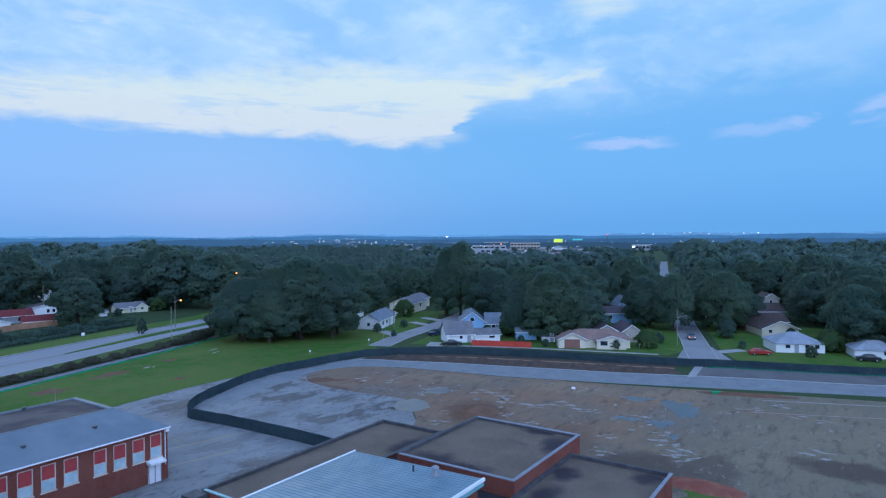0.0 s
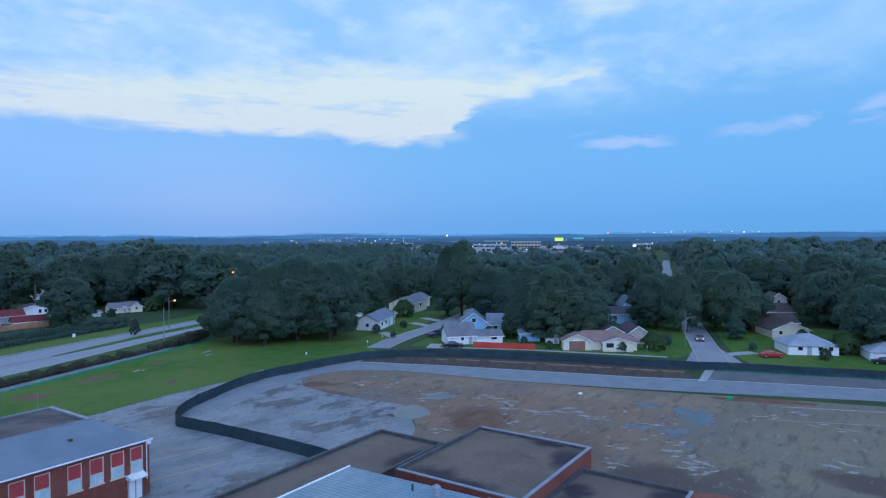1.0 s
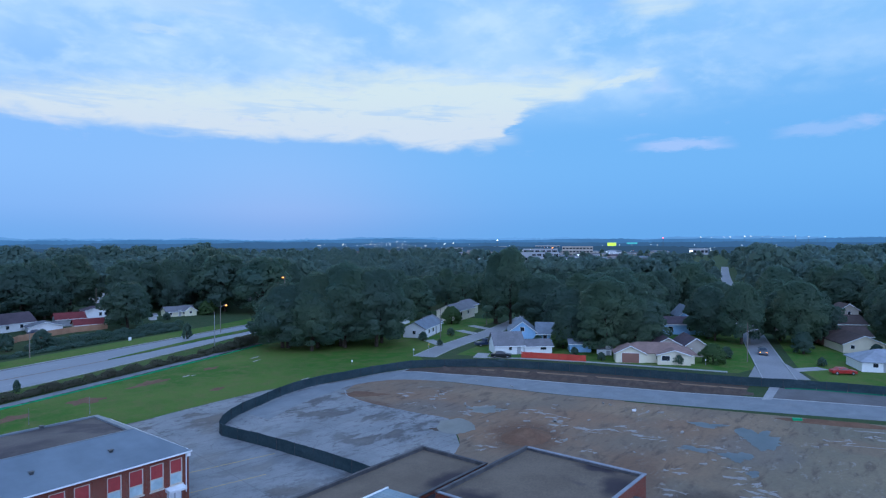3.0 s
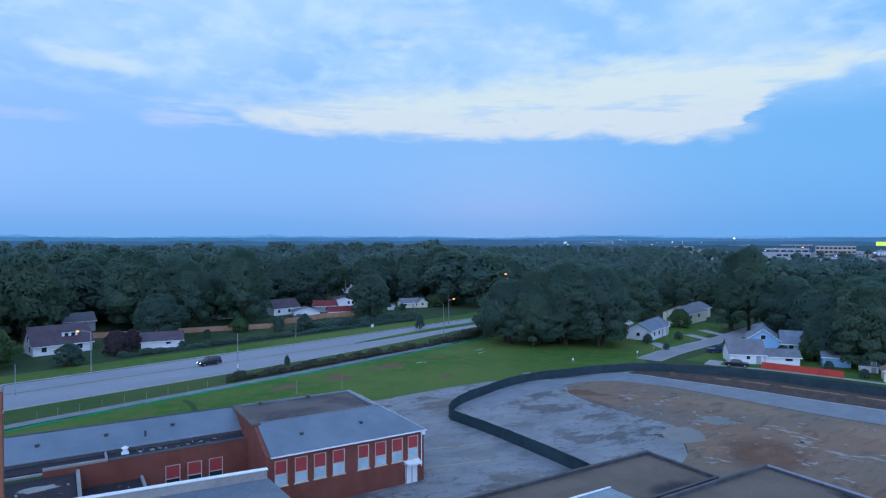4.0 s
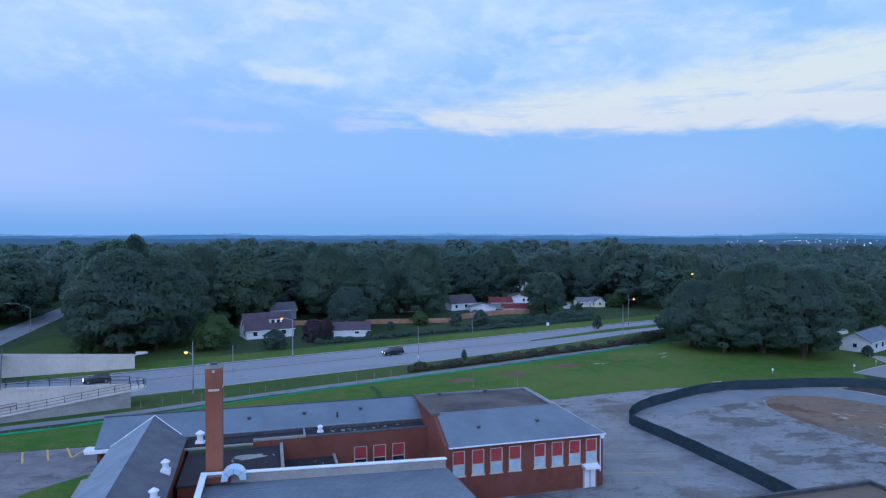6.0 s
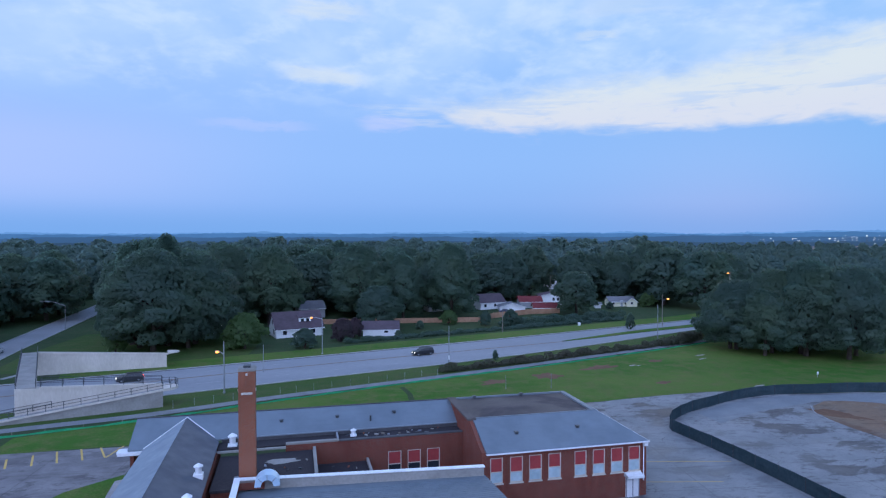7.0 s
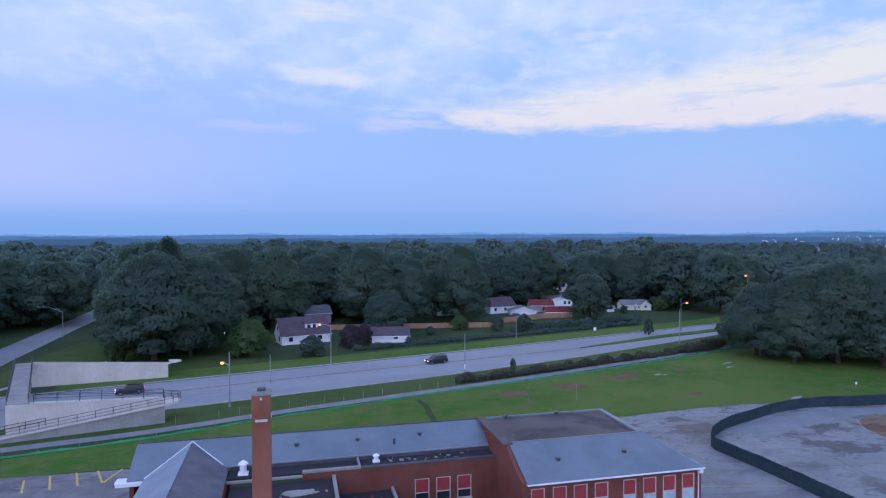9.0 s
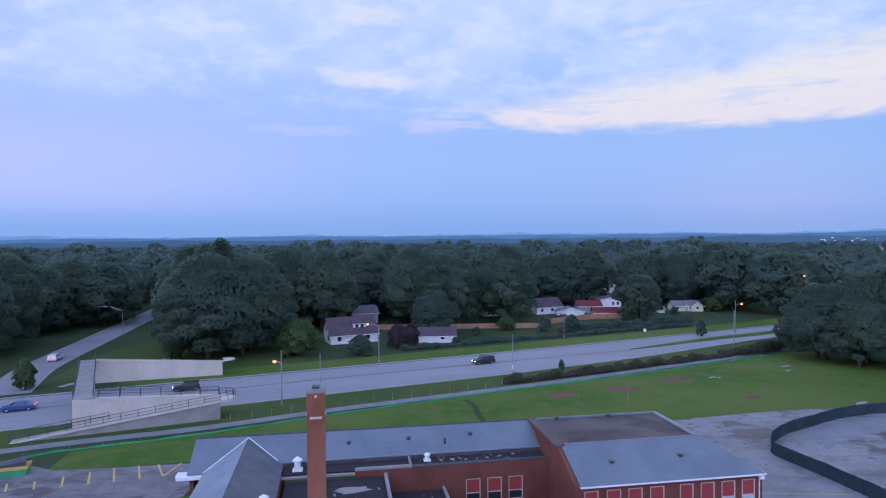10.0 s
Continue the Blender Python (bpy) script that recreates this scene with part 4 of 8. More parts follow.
dr_ = [(20.0, 111.5), (20.5, 107.0), (20.2, 103.0), (20.1, 97.0)]
setting(band("ditch_edge", smooth_line(dr_, 1.0), 0.9, 0.016, M["rough_grass"]), "dark overgrown edge across the meadow", "verge")

# ---------------------------------------------------------------- leaves
rng = np.random.default_rng(11)


def crown_arrays(blobs, count, leaf, seed, inner=True, round_off=True):
    """Leaf clumps on the surface of several lumpy blobs, with a second shell of larger ones inside. Blobs: x, y, z, rx, ry, rz."""
    g = np.random.default_rng(seed)
    V, Fc, Nv, base = [], [], [], 0
    lo_ = np.array([np.array(b[:3]) - np.array(b[3:6]) for b in blobs]).min(0)
    hi_ = np.array([np.array(b[:3]) + np.array(b[3:6]) for b in blobs]).max(0)
    mid, span = (lo_ + hi_) / 2, (hi_ - lo_) / 2
    area = np.array([(b[3] * b[4] + b[3] * b[5] + b[4] * b[5]) for b in blobs])
    share = np.maximum(8, (count * area / area.sum()).astype(int))
    shells = [(b, k, 0.95, 0.09, leaf) for b, k in zip(blobs, share)] + [(b, max(8, k // 3), 0.91, 0.05, leaf * 1.6) for b, k in zip(blobs, share) if inner]
    for b, k, reach, spread, size in shells:
        c, r = np.array(b[:3]), np.array(b[3:6])
        d = g.normal(size=(k, 3))
        d /= np.linalg.norm(d, axis=1)[:, None]
        d[:, 2] = np.where(d[:, 2] < -0.55, -d[:, 2], d[:, 2])
        lump = 1 + 0.07 * np.sin(d[:, 0] * 5 + seed) * np.sin(d[:, 1] * 6 + b[0]) + 0.07 * np.sin(d[:, 2] * 8 + b[1])
        p = c + d * r * (lump * (reach + spread * g.random(k)))[:, None]
        nrm = d + 0.5 * g.normal(size=(k, 3))
        nrm *= np.where((nrm * d).sum(1) < 0, -1, 1)[:, None]
        nrm /= np.linalg.norm(nrm, axis=1)[:, None]
        t = np.cross(nrm, g.normal(size=(k, 3)))
        t /= np.linalg.norm(t, axis=1)[:, None]
        s = np.cross(nrm, t)
        w = size * (0.55 + 0.9 * g.random(k))[:, None]
        quad = np.stack([p - t * w, p - s * w * 0.7 + nrm * w * 0.15, p + t * w * 0.9, p + s * w * 0.75 - nrm * w * 0.1], 1)
        V.append(quad.reshape(-1, 3))
        whole = (p - mid) / span
        whole /= np.maximum(np.linalg.norm(whole, axis=1), 0.2)[:, None]
        soft = (0.35 * d + 0.65 * whole if round_off else 0.9 * d) + 0.45 * nrm + np.array((0, 0, 0.3))
        Nv.append(np.repeat(soft / np.linalg.norm(soft, axis=1)[:, None], 4, 0))
        Fc.append(base + np.arange(k * 4).reshape(k, 4))
        base += k * 4
    return np.concatenate(V), np.concatenate(Fc), np.concatenate(Nv)


def mesh_from(name, V, Fc, Nv, material):
    me = bpy.data.meshes.new(name)
    me.vertices.add(len(V))
    me.vertices.foreach_set("co", V.astype(np.float32).ravel())
    me.loops.add(len(Fc) * 4)
    me.loops.foreach_set("vertex_index", Fc.astype(np.int32).ravel())
    me.polygons.add(len(Fc))
    me.polygons.foreach_set("loop_start", np.arange(0, len(Fc) * 4, 4, dtype=np.int32))
    me.update(calc_edges=True)
    me.polygons.foreach_set("use_smooth", np.ones(len(Fc), dtype=bool))
    me.normals_split_custom_set_from_vertices(Nv.astype(np.float32).tolist())
    me.materials.append(material)
    return me


def tree_blobs(h, w, seed, kind="round"):
    """Lobes of a crown: a broad core, many boughs round it and a broken skirt below."""
    g = np.random.default_rng(seed)
    z0 = h * (0.09 if kind == "round" else 0.04)
    nb = 46 if kind == "round" else 24
    out = [(0, 0, z0 + (h - z0) * 0.50, w * 0.44, w * 0.43, (h - z0) * 0.47), (w * 0.05, -w * 0.04, z0 + (h - z0) * 0.70, w * 0.30, w * 0.30, (h - z0) * 0.27)]
    for i in range(nb):
        f = (i + 0.5) / nb
        z = z0 + (h - z0) * (0.03 + 0.90 * f)
        prof = math.sin(math.pi * min(1, 0.24 + 0.70 * f)) ** 0.75
        a = i * 2.4 + g.random() * 1.3
        off = w * 0.5 * prof * (0.66 + 0.30 * g.random())
        br = w * (0.070 + 0.075 * g.random()) * (0.7 + 0.45 * prof)
        out.append((off * math.cos(a), off * math.sin(a), z, br * 1.15, br * (1.0 + 0.3 * g.random()), br * (0.62 + 0.25 * g.random())))
    return out


def trunk_mesh(h, w, seed):
    g = random.Random(seed)
    bm = bmesh.new()
    r = 0.018 * h + 0.08
    tube(bm, (0, 0, 0), (0.1, 0.05, h * 0.22), r * 1.25, r, 9)
    tube(bm, (0.1, 0.05, h * 0.22), (0.25, -0.1, h * 0.6), r, r * 0.45, 8)
    for i in range(6):
        a = i * 1.05 + g.random()
        z = h * (0.2 + 0.06 * i)
        tube(bm, (0.12, 0, z), (math.cos(a) * w * 0.33, math.sin(a) * w * 0.33, z + h * 0.18), r * 0.42, r * 0.1, 6)
    me = bpy.data.meshes.new("trunk")
    bm.to_mesh(me)
    bm.free()
    me.materials.append(M["trunk"])
    return me


TREES = {}
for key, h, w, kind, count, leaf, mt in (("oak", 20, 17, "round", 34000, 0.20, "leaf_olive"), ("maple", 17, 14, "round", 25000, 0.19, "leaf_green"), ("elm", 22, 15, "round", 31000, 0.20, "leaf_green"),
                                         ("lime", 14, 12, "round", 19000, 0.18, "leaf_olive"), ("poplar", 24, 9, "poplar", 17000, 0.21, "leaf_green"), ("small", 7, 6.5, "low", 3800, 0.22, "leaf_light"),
                                         ("plum", 5.5, 5.5, "low", 2800, 0.2, "leaf_red"), ("sapling", 4, 3, "low", 1500, 0.16, "leaf_olive")):
    made = []
    for share_, size in ((0.8, 1.1), (0.36, 1.6)):
        V, Fc, Nv = crown_arrays(tree_blobs(h, w, len(TREES) + 5, kind), int(count * share_), leaf * size, len(TREES) + 3)
        made.append(mesh_from("crown", V, Fc, Nv, M[mt]))
    TREES[key] = (h, made, trunk_mesh(h, w, len(TREES)))


def tree(kind, x, y, height, turn=0.0, label="", wide=1.0, group="trees"):
    h, crowns, trunk = TREES[kind]
    crown = crowns[1 if math.hypot(x, y) > 205 else 0]
    k = height / h
    root = thing("tree", label or "broad leafy tree with a dark green crown", "tree", pose(x, y, 0, 0, 0, turn), group)
    root.scale = (k * wide, k * wide, k)
    for name, me in (("trunk", trunk), ("crown", crown)):
        ob = new(name, me)
        ob.parent = root
    return root


def hedge(name, pts, width, height, count, label, leaf=0.22, material="shrub", ragged=0.3):
    """A row of shrub blobs along a line, as one thing."""
    g = random.Random(len(pts) * 7 + int(height * 10))
    blobs = []
    for p in smooth_line(pts, width * 0.55):
        hh = height * (1 - ragged + 2 * ragged * g.random() * 0.8)
        ww = width * 0.5 * (0.85 + 0.4 * g.random())
        blobs.append((p[0] + g.uniform(-0.2, 0.2), p[1] + g.uniform(-0.2, 0.2), hh * 0.42, ww, ww, hh * 0.58))
    V, Fc, Nv = crown_arrays(blobs, count, leaf, int(height * 100), round_off=False)
    V[:, 2] = np.maximum(V[:, 2], 0.0)
    ob = new(name, mesh_from(name, V, Fc, Nv, M[material]))
    return tagged(ob, label, "hedge")


# ---------------------------------------------------------------- the school
school = thing("school_building", "low red brick school with grey metal roofs and boarded windows", "school", pose(-0.25, 2.1, 0))


def wall_run(bm, along, a0, a1, c0, c1, z0, z1, holes=()):
    """A straight wall with openings, as one connected skin. along: 'x' or 'y'; holes: (from, to, bottom, top)."""
    us = sorted({a0, a1, *(h[0] for h in holes), *(h[1] for h in holes)})
    ws = sorted({z0, z1, *(h[2] for h in holes), *(h[3] for h in holes)})
    pts = {}

    def v(i, j, k):
        if (i, j, k) not in pts:
            c = (c0, c1)[k]
            pts[i, j, k] = bm.verts.new((us[i], c, ws[j]) if along == "x" else (c, us[i], ws[j]))
        return pts[i, j, k]

    def solid(i, j):
        if not (0 <= i < len(us) - 1 and 0 <= j < len(ws) - 1):
            return False
        u, w = (us[i] + us[i + 1]) / 2, (ws[j] + ws[j + 1]) / 2
        return not any(h[0] < u < h[1] and h[2] < w < h[3] for h in holes)

    for i in range(len(us) - 1):
        for j in range(len(ws) - 1):
            if not solid(i, j):
                continue
            for k in (0, 1):
                bm.faces.new((v(i, j, k), v(i + 1, j, k), v(i + 1, j + 1, k), v(i, j + 1, k)))
            for di, dj, a, b in ((-1, 0, (i, j), (i, j + 1)), (1, 0, (i + 1, j), (i + 1, j + 1)), (0, -1, (i, j), (i + 1, j)), (0, 1, (i, j + 1), (i + 1, j + 1))):
                if not solid(i + di, j + dj):
                    bm.faces.new((v(*a, 0), v(*b, 0), v(*b, 1), v(*a, 1)))
    return bm


def school_window(x0, x1, yf, z0, z1, split=0.55, lower="blind"):
    """A boarded window in a wall that faces -y: frame, red board above, pale board or glass below."""
    f = bmesh.new()
    t = 0.075
    for b in ((x0, x0 + t, z0, z1), (x1 - t, x1, z0, z1), (x0 + t, x1 - t, z1 - t, z1), (x0 + t, x1 - t, z0, z0 + t)):
        box(f, b[0], b[1], yf - 0.05, yf + 0.12, b[2], b[3])
    zm = z0 + (z1 - z0) * (1 - split)
    box(f, x0 + t, x1 - t, yf - 0.03, yf + 0.10, zm - 0.04, zm + 0.04)
    w = part("window", f, M["cream"], school, "cream window frame with a red board")
    p = bmesh.new()
    box(p, x0 + t, x1 - t, yf + 0.03, yf + 0.07, zm + 0.04, z1 - t)
    for k in range(1, 4):
        xx = x0 + t + (x1 - x0 - 2 * t) * k / 4
        box(p, xx - 0.012, xx + 0.012, yf + 0.018, yf + 0.03, zm + 0.05, z1 - t - 0.01)
    part("board", p, M["red_panel"], w, "faded red board")
    q = bmesh.new()
    box(q, x0 + t, x1 - t, yf + 0.04, yf + 0.07, z0 + t, zm - 0.04)
    part("pane", q, M[lower], w)
    s = bmesh.new()
    box(s, x0 - 0.08, x1 + 0.08, yf - 0.12, yf - 0.052, z0 - 0.12, z0 - 0.002)
    part("sill", s, M["concrete"], w)


YA = 59.3
WIN_A = [(20.40, 21.66), (22.40, 23.70), (24.35, 25.65), (26.34, 27.66), (29.10, 30.38), (31.06, 32.38), (33.04, 34.36), (34.98, 36.26)]
ZW0, ZW1 = 2.62, 5.12
wa = bmesh.new()
wall_run(wa, "x", 19.95, 36.95, YA, YA + 0.35, 0, 5.6, [(a, b, ZW0, ZW1) for a, b in WIN_A])
part("wall", wa, M["brick"], school)
wa = bmesh.new()
box(wa, 36.6, 36.95, YA + 0.35, 76.3, 0, 5.6)
part("end_wall", wa, M["brick"], school)
wa = bmesh.new()
box(wa, 19.95, 36.6, 75.95, 76.3, 0, 5.6)
part("back_wall", wa, M["brick"], school)
for i, (a, b) in enumerate(WIN_A):
    school_window(a, b, YA + 0.06, ZW0, ZW1, (0.56, 0.60, 0.57, 0.55)[i % 4])
# side wall with stepped parapet
gw = bmesh.new()
pts = [(59.25, 0), (59.25, 5.75), (59.9, 5.90), (63.7, 7.58), (72.2, 7.58), (72.2, 0)]
va = [gw.verts.new((19.55, y, z)) for y, z in pts]
vb = [gw.verts.new((19.93, y, z)) for y, z in pts]
gw.faces.new(va)
gw.faces.new(vb[::-1])
for i in range(len(pts)):
    j = (i + 1) % len(pts)
    gw.faces.new((va[j], va[i], vb[i], vb[j]))
part("side_wall", gw, M["brick"], school)
de = bmesh.new()
box(de, 19.30, 20.25, 63.5, 72.15, 7.585, 7.80, 0.04)
part("deck_edge", de, M["deck"], school, "dark worn edge of the flat deck")
# metal slopes round the sunken deck
for nm, quad in (("roof_front", [(19.95, 58.95, 5.72), (36.98, 58.95, 5.72), (33.65, 63.75, 7.70), (19.95, 63.75, 7.70)]),
                 ("roof_side", [(36.98, 58.95, 5.72), (36.98, 76.85, 5.72), (33.65, 72.1, 7.70), (33.65, 63.75, 7.70)]),
                 ("roof_back", [(36.98, 76.85, 5.72), (19.6, 76.85, 5.72), (19.6, 72.1, 7.70), (33.65, 72.1, 7.70)])):
    b = bmesh.new()
    slab(b, quad, 0.14)
    part(nm, b, M["metal"], school)
rim = bmesh.new()
box(rim, 33.15, 33.65, 63.95, 72.1, 7.42, 7.74)
box(rim, 19.95, 33.15, 71.88, 72.1, 7.42, 7.74)
box(rim, 19.95, 33.65, 63.78, 63.95, 7.42, 7.75)
part("roof_rim", rim, M["metal"], school)
dk = bmesh.new()
box(dk, 19.95, 33.15, 63.95, 71.88, 7.2, 7.56)
part("flat_deck", dk, M["deck"], school, "stained flat roof deck")
# eaves gutter and fascia, downpipe
g = bmesh.new()
box(g, 19.95, 37.02, 58.86, 58.98, 5.55, 5.67)
box(g, 36.98, 37.10, 58.86, 76.9, 5.55, 5.67)
box(g, 19.95, 36.98, 58.98, 59.3, 5.55, 5.60)
part("gutter", g, M["white"], school, "white eaves gutter")
d = bmesh.new()
tube(d, (36.62, 59.22, 5.5), (36.62, 59.22, 1.6), 0.05)
part("downpipe", d, M["white"], school)
d = bmesh.new()
box(d, 36.55, 36.95, 58.95, 59.25, 5.15, 5.48)
part("rainwater_box", d, M["white"], school)
# back door with canopy
dr = bmesh.new()
box(dr, 34.66, 36.12, 59.18, 59.3, 0.0, 2.15)
door = part("door", dr, M["white"], school, "white double door")
dl = bmesh.new()
for x in (34.66, 35.36, 36.04):
    box(dl, x, x + 0.08, 59.14, 59.18, 0.02, 2.15)
box(dl, 34.66, 36.12, 59.14, 59.18, 2.07, 2.15)
part("door_frame", dl, M["coping"], door)
cn = bmesh.new()
slab(cn, [(34.5, 58.5, 2.36), (36.3, 58.5, 2.36), (36.3, 59.3, 2.54), (34.5, 59.3, 2.54)], 0.14)
box(cn, 34.5, 36.3, 58.46, 58.54, 2.14, 2.38, 0.02)
box(cn, 34.5, 34.57, 58.54, 59.3, 2.16, 2.40)
box(cn, 36.23, 36.3, 58.54, 59.3, 2.16, 2.40)
part("canopy", cn, M["white"], school, "white door canopy")

# ---- long rear wing
YB = 66.2
WIN_B = [(11.6, 12.98), (13.64, 15.02), (15.68, 17.06)]
wb = bmesh.new()
wall_run(wb, "x", 1.4, 19.55, YB, YB + 0.35, 0, 5.62, [(a, b, 2.0, 4.18) for a, b in WIN_B])
part("rear_wall", wb, M["brick"], school)
for a, b in WIN_B:
    school_window(a, b, YB + 0.06, 2.0, 4.18, 0.62, "glass")
cp = bmesh.new()
box(cp, 6.6, 19.55, YB - 0.05, YB + 0.40, 5.62, 5.74)
part("coping", cp, M["dark_coping"], school)
cp = bmesh.new()
box(cp, -5.2, 1.4, YB - 0.35, YB + 0.0, 5.40, 5.56)
box(cp, 1.4, 6.6, YB - 0.05, YB + 0.40, 5.64, 5.82)
part("coping", cp, M["concrete_dark"], school)
st = bmesh.new()
box(st, -5.2, 19.55, YB + 0.40, 68.7, 5.3, 5.56)
part("roof_strip", st, M["membrane"], school, "dark flat roof strip with debris")
dv = bmesh.new()
box(dv, 6.45, 6.62, YB + 0.40, 68.7, 5.562, 5.86)
part("upstand", dv, M["coping"], school)
rb = bmesh.new()
slab(rb, [(-4.9, 68.65, 5.98), (19.55, 68.65, 5.98), (19.55, 72.05, 7.62), (-13.45, 72.05, 7.62), (-13.45, 68.0, 5.70), (-11.6, 68.0, 5.70)], 0.14)
part("roof_wing", rb, M["metal"], school)
rbb = bmesh.new()
slab(rbb, [(19.6, 76.5, 5.70), (-13.45, 76.5, 5.70), (-13.45, 72.05, 7.64), (19.6, 72.05, 7.64)], 0.14)
part("roof_wing_back", rbb, M["metal"], school)
ec = bmesh.new()
box(ec, -4.9, 19.55, 68.60, 68.70, 5.90, 6.02)
part("edge_trim", ec, M["metal_pale"], school)
ec = bmesh.new()
box(ec, -4.9, 19.55, 68.64, 68.72, 5.56, 5.898)
part("upstand", ec, M["dark_coping"], school)
rc = bmesh.new()
tube(rc, (-13.45, 72.05, 7.66), (19.6, 72.05, 7.66), 0.07, seg=6)
part("ridge_cap", rc, M["dark_coping"], school)
ge = bmesh.new()
prism(ge, [(-13.3, 68.3), (-13.3, 76.2), (-12.95, 76.2), (-12.95, 68.3)], 0, [5.6, 5.6, 5.6, 5.6])
part("gable_wall", ge, M["brick"], school)
gb = bmesh.new()
vs = [gb.verts.new(p) for p in ((-13.3, 68.3, 5.6), (-13.3, 76.2, 5.6), (-13.3, 72.05, 7.5), (-12.95, 68.3, 5.6), (-12.95, 76.2, 5.6), (-12.95, 72.05, 7.5))]
for f in ((0, 1, 2), (5, 4, 3), (0, 3, 4, 1), (1, 4, 5, 2), (2, 5, 3, 0)):
    gb.faces.new([vs[i] for i in f])
part("gable", gb, M["white"], school)
gt = bmesh.new()
box(gt, -14.3, -11.5, 67.7, 68.25, 5.25, 5.55)
box(gt, -14.4, -13.4, 67.9, 68.9, 5.40, 5.62)
part("gutter", gt, M["white"], school, "white eaves gutter")

# ---- west wing with a pitched roof, lit and shaded slope painted by colour
XR, XL, XE = -8.35, -12.0, -4.7
cw = bmesh.new()
box(cw, XL + 0.35, XE - 0.3, 38, 68.6, 0, 5.5)
part("west_wall", cw, M["brick"], school)
rl = bmesh.new()
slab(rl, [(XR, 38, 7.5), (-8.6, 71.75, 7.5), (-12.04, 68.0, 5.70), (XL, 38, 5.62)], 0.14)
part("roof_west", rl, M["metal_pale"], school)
rr = bmesh.new()
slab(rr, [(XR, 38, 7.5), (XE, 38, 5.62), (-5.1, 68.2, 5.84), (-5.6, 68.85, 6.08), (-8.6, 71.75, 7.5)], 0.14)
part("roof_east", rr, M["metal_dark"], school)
vl = bmesh.new()
tube(vl, (-8.6, 71.75, 7.54), (-12.04, 68.0, 5.74), 0.05, seg=6)
tube(vl, (-8.6, 71.75, 7.54), (-5.6, 68.85, 6.12), 0.05, seg=6)
part("valley_trim", vl, M["white"], school)
rcc = bmesh.new()
tube(rcc, (XR, 38, 7.51), (-8.6, 71.7, 7.51), 0.04, seg=6)
part("ridge_cap", rcc, M["metal_dark"], school)
# flat roof between the wings
fm = bmesh.new()
box(fm, XE, 4.0, 57.4, YB - 0.35, 4.9, 5.12)
part("flat_roof", fm, M["membrane"], school, "black flat roof with a pale dried puddle")
fw = bmesh.new()
box(fw, XE + 0.1, 3.9, 57.5, YB - 0.36, 0, 4.9)
part("court_wall", fw, M["brick"], school)
fe = bmesh.new()
box(fe, 4.0, 4.3, 57.4, YB - 0.05, 4.6, 5.35)
part("parapet", fe, M["concrete_dark"], school)
fl = bmesh.new()
box(fl, 4.3, 9.6, 60.5, YB - 0.02, 3.2, 3.45)
part("low_roof", fl, M["membrane"], school)
flw = bmesh.new()
box(flw, 4.3, 9.5, 60.7, YB - 0.03, 0, 3.2)
box(flw, 9.35, 9.6, 60.5, YB - 0.03, 3.45, 3.75)
part("low_wall", flw, M["concrete_dark"], school)
pp = patch("dried_puddle", 1.1, 63.2, 1.5, 0.7, 5.128, M["concrete_dark"], 0.0, 0.3, 3, parent=school)
pp2 = patch("dried_puddle", 6.0, 62.6, 0.5, 0.4, 3.458, M["concrete_dark"], 0.0, 0.3, 9, parent=school)

# ---- hall with parapet and ribbed metal roof, near the chimney
h1 = bmesh.new()
HA = [(-2.6, 57.2), (18.40, 55.15), (18.65, 40), (-2.75, 40)]
prism(h1, HA, 0, [5.0, 5.0, 5.5, 5.5])
part("hall_wall", h1, M["brick"], school)
hp = bmesh.new()
prism(hp, [(-2.6, 57.2), (18.40, 55.15), (18.40, 54.80), (-2.6, 56.85)], 4.9, [6.06, 6.12, 6.12, 6.06])
part("parapet", hp, M["concrete_dark"], school, "grey rendered parapet")
hl = bmesh.new()
prism(hl, [(-2.6, 56.85), (-2.25, 56.82), (-2.40, 40), (-2.75, 40)], 4.9, 6.04)
part("parapet", hl, M["brick"], school)
hc = bmesh.new()
prism(hc, [(-2.68, 57.28), (18.48, 55.23), (18.48, 54.72), (-2.68, 56.77)], [6.062, 6.122, 6.122, 6.062], [6.15, 6.21, 6.21, 6.15])
prism(hc, [(-2.68, 56.77), (-2.17, 56.74), (-2.32, 40), (-2.83, 40)], 6.042, 6.14)
part("coping", hc, M["white"], school, "white parapet coping")
hz = lambda y: 5.32 + (55.4 - y) * 0.06
hr = bmesh.new()
slab(hr, [(-2.25, 56.8, hz(56.8)), (18.5, 55.2, hz(55.2)), (18.75, 40, hz(40)), (-2.4, 40, hz(40))], 0.12)
part("ribbed_roof", hr, M["metal"], school)
hs = bmesh.new()
y = 54.4
while y > 41:
    box(hs, -2.2, 18.6, y - 0.02, y + 0.02, hz(y) + 0.002, hz(y) + 0.035)
    y -= 0.42
part("roof_ribs", hs, M["metal"], school)
hb = bmesh.new()
box(hb, -2.24, -0.2, 56.3, 56.72, 5.4, 6.0)
part("brick_pier", hb, M["brick"], school)
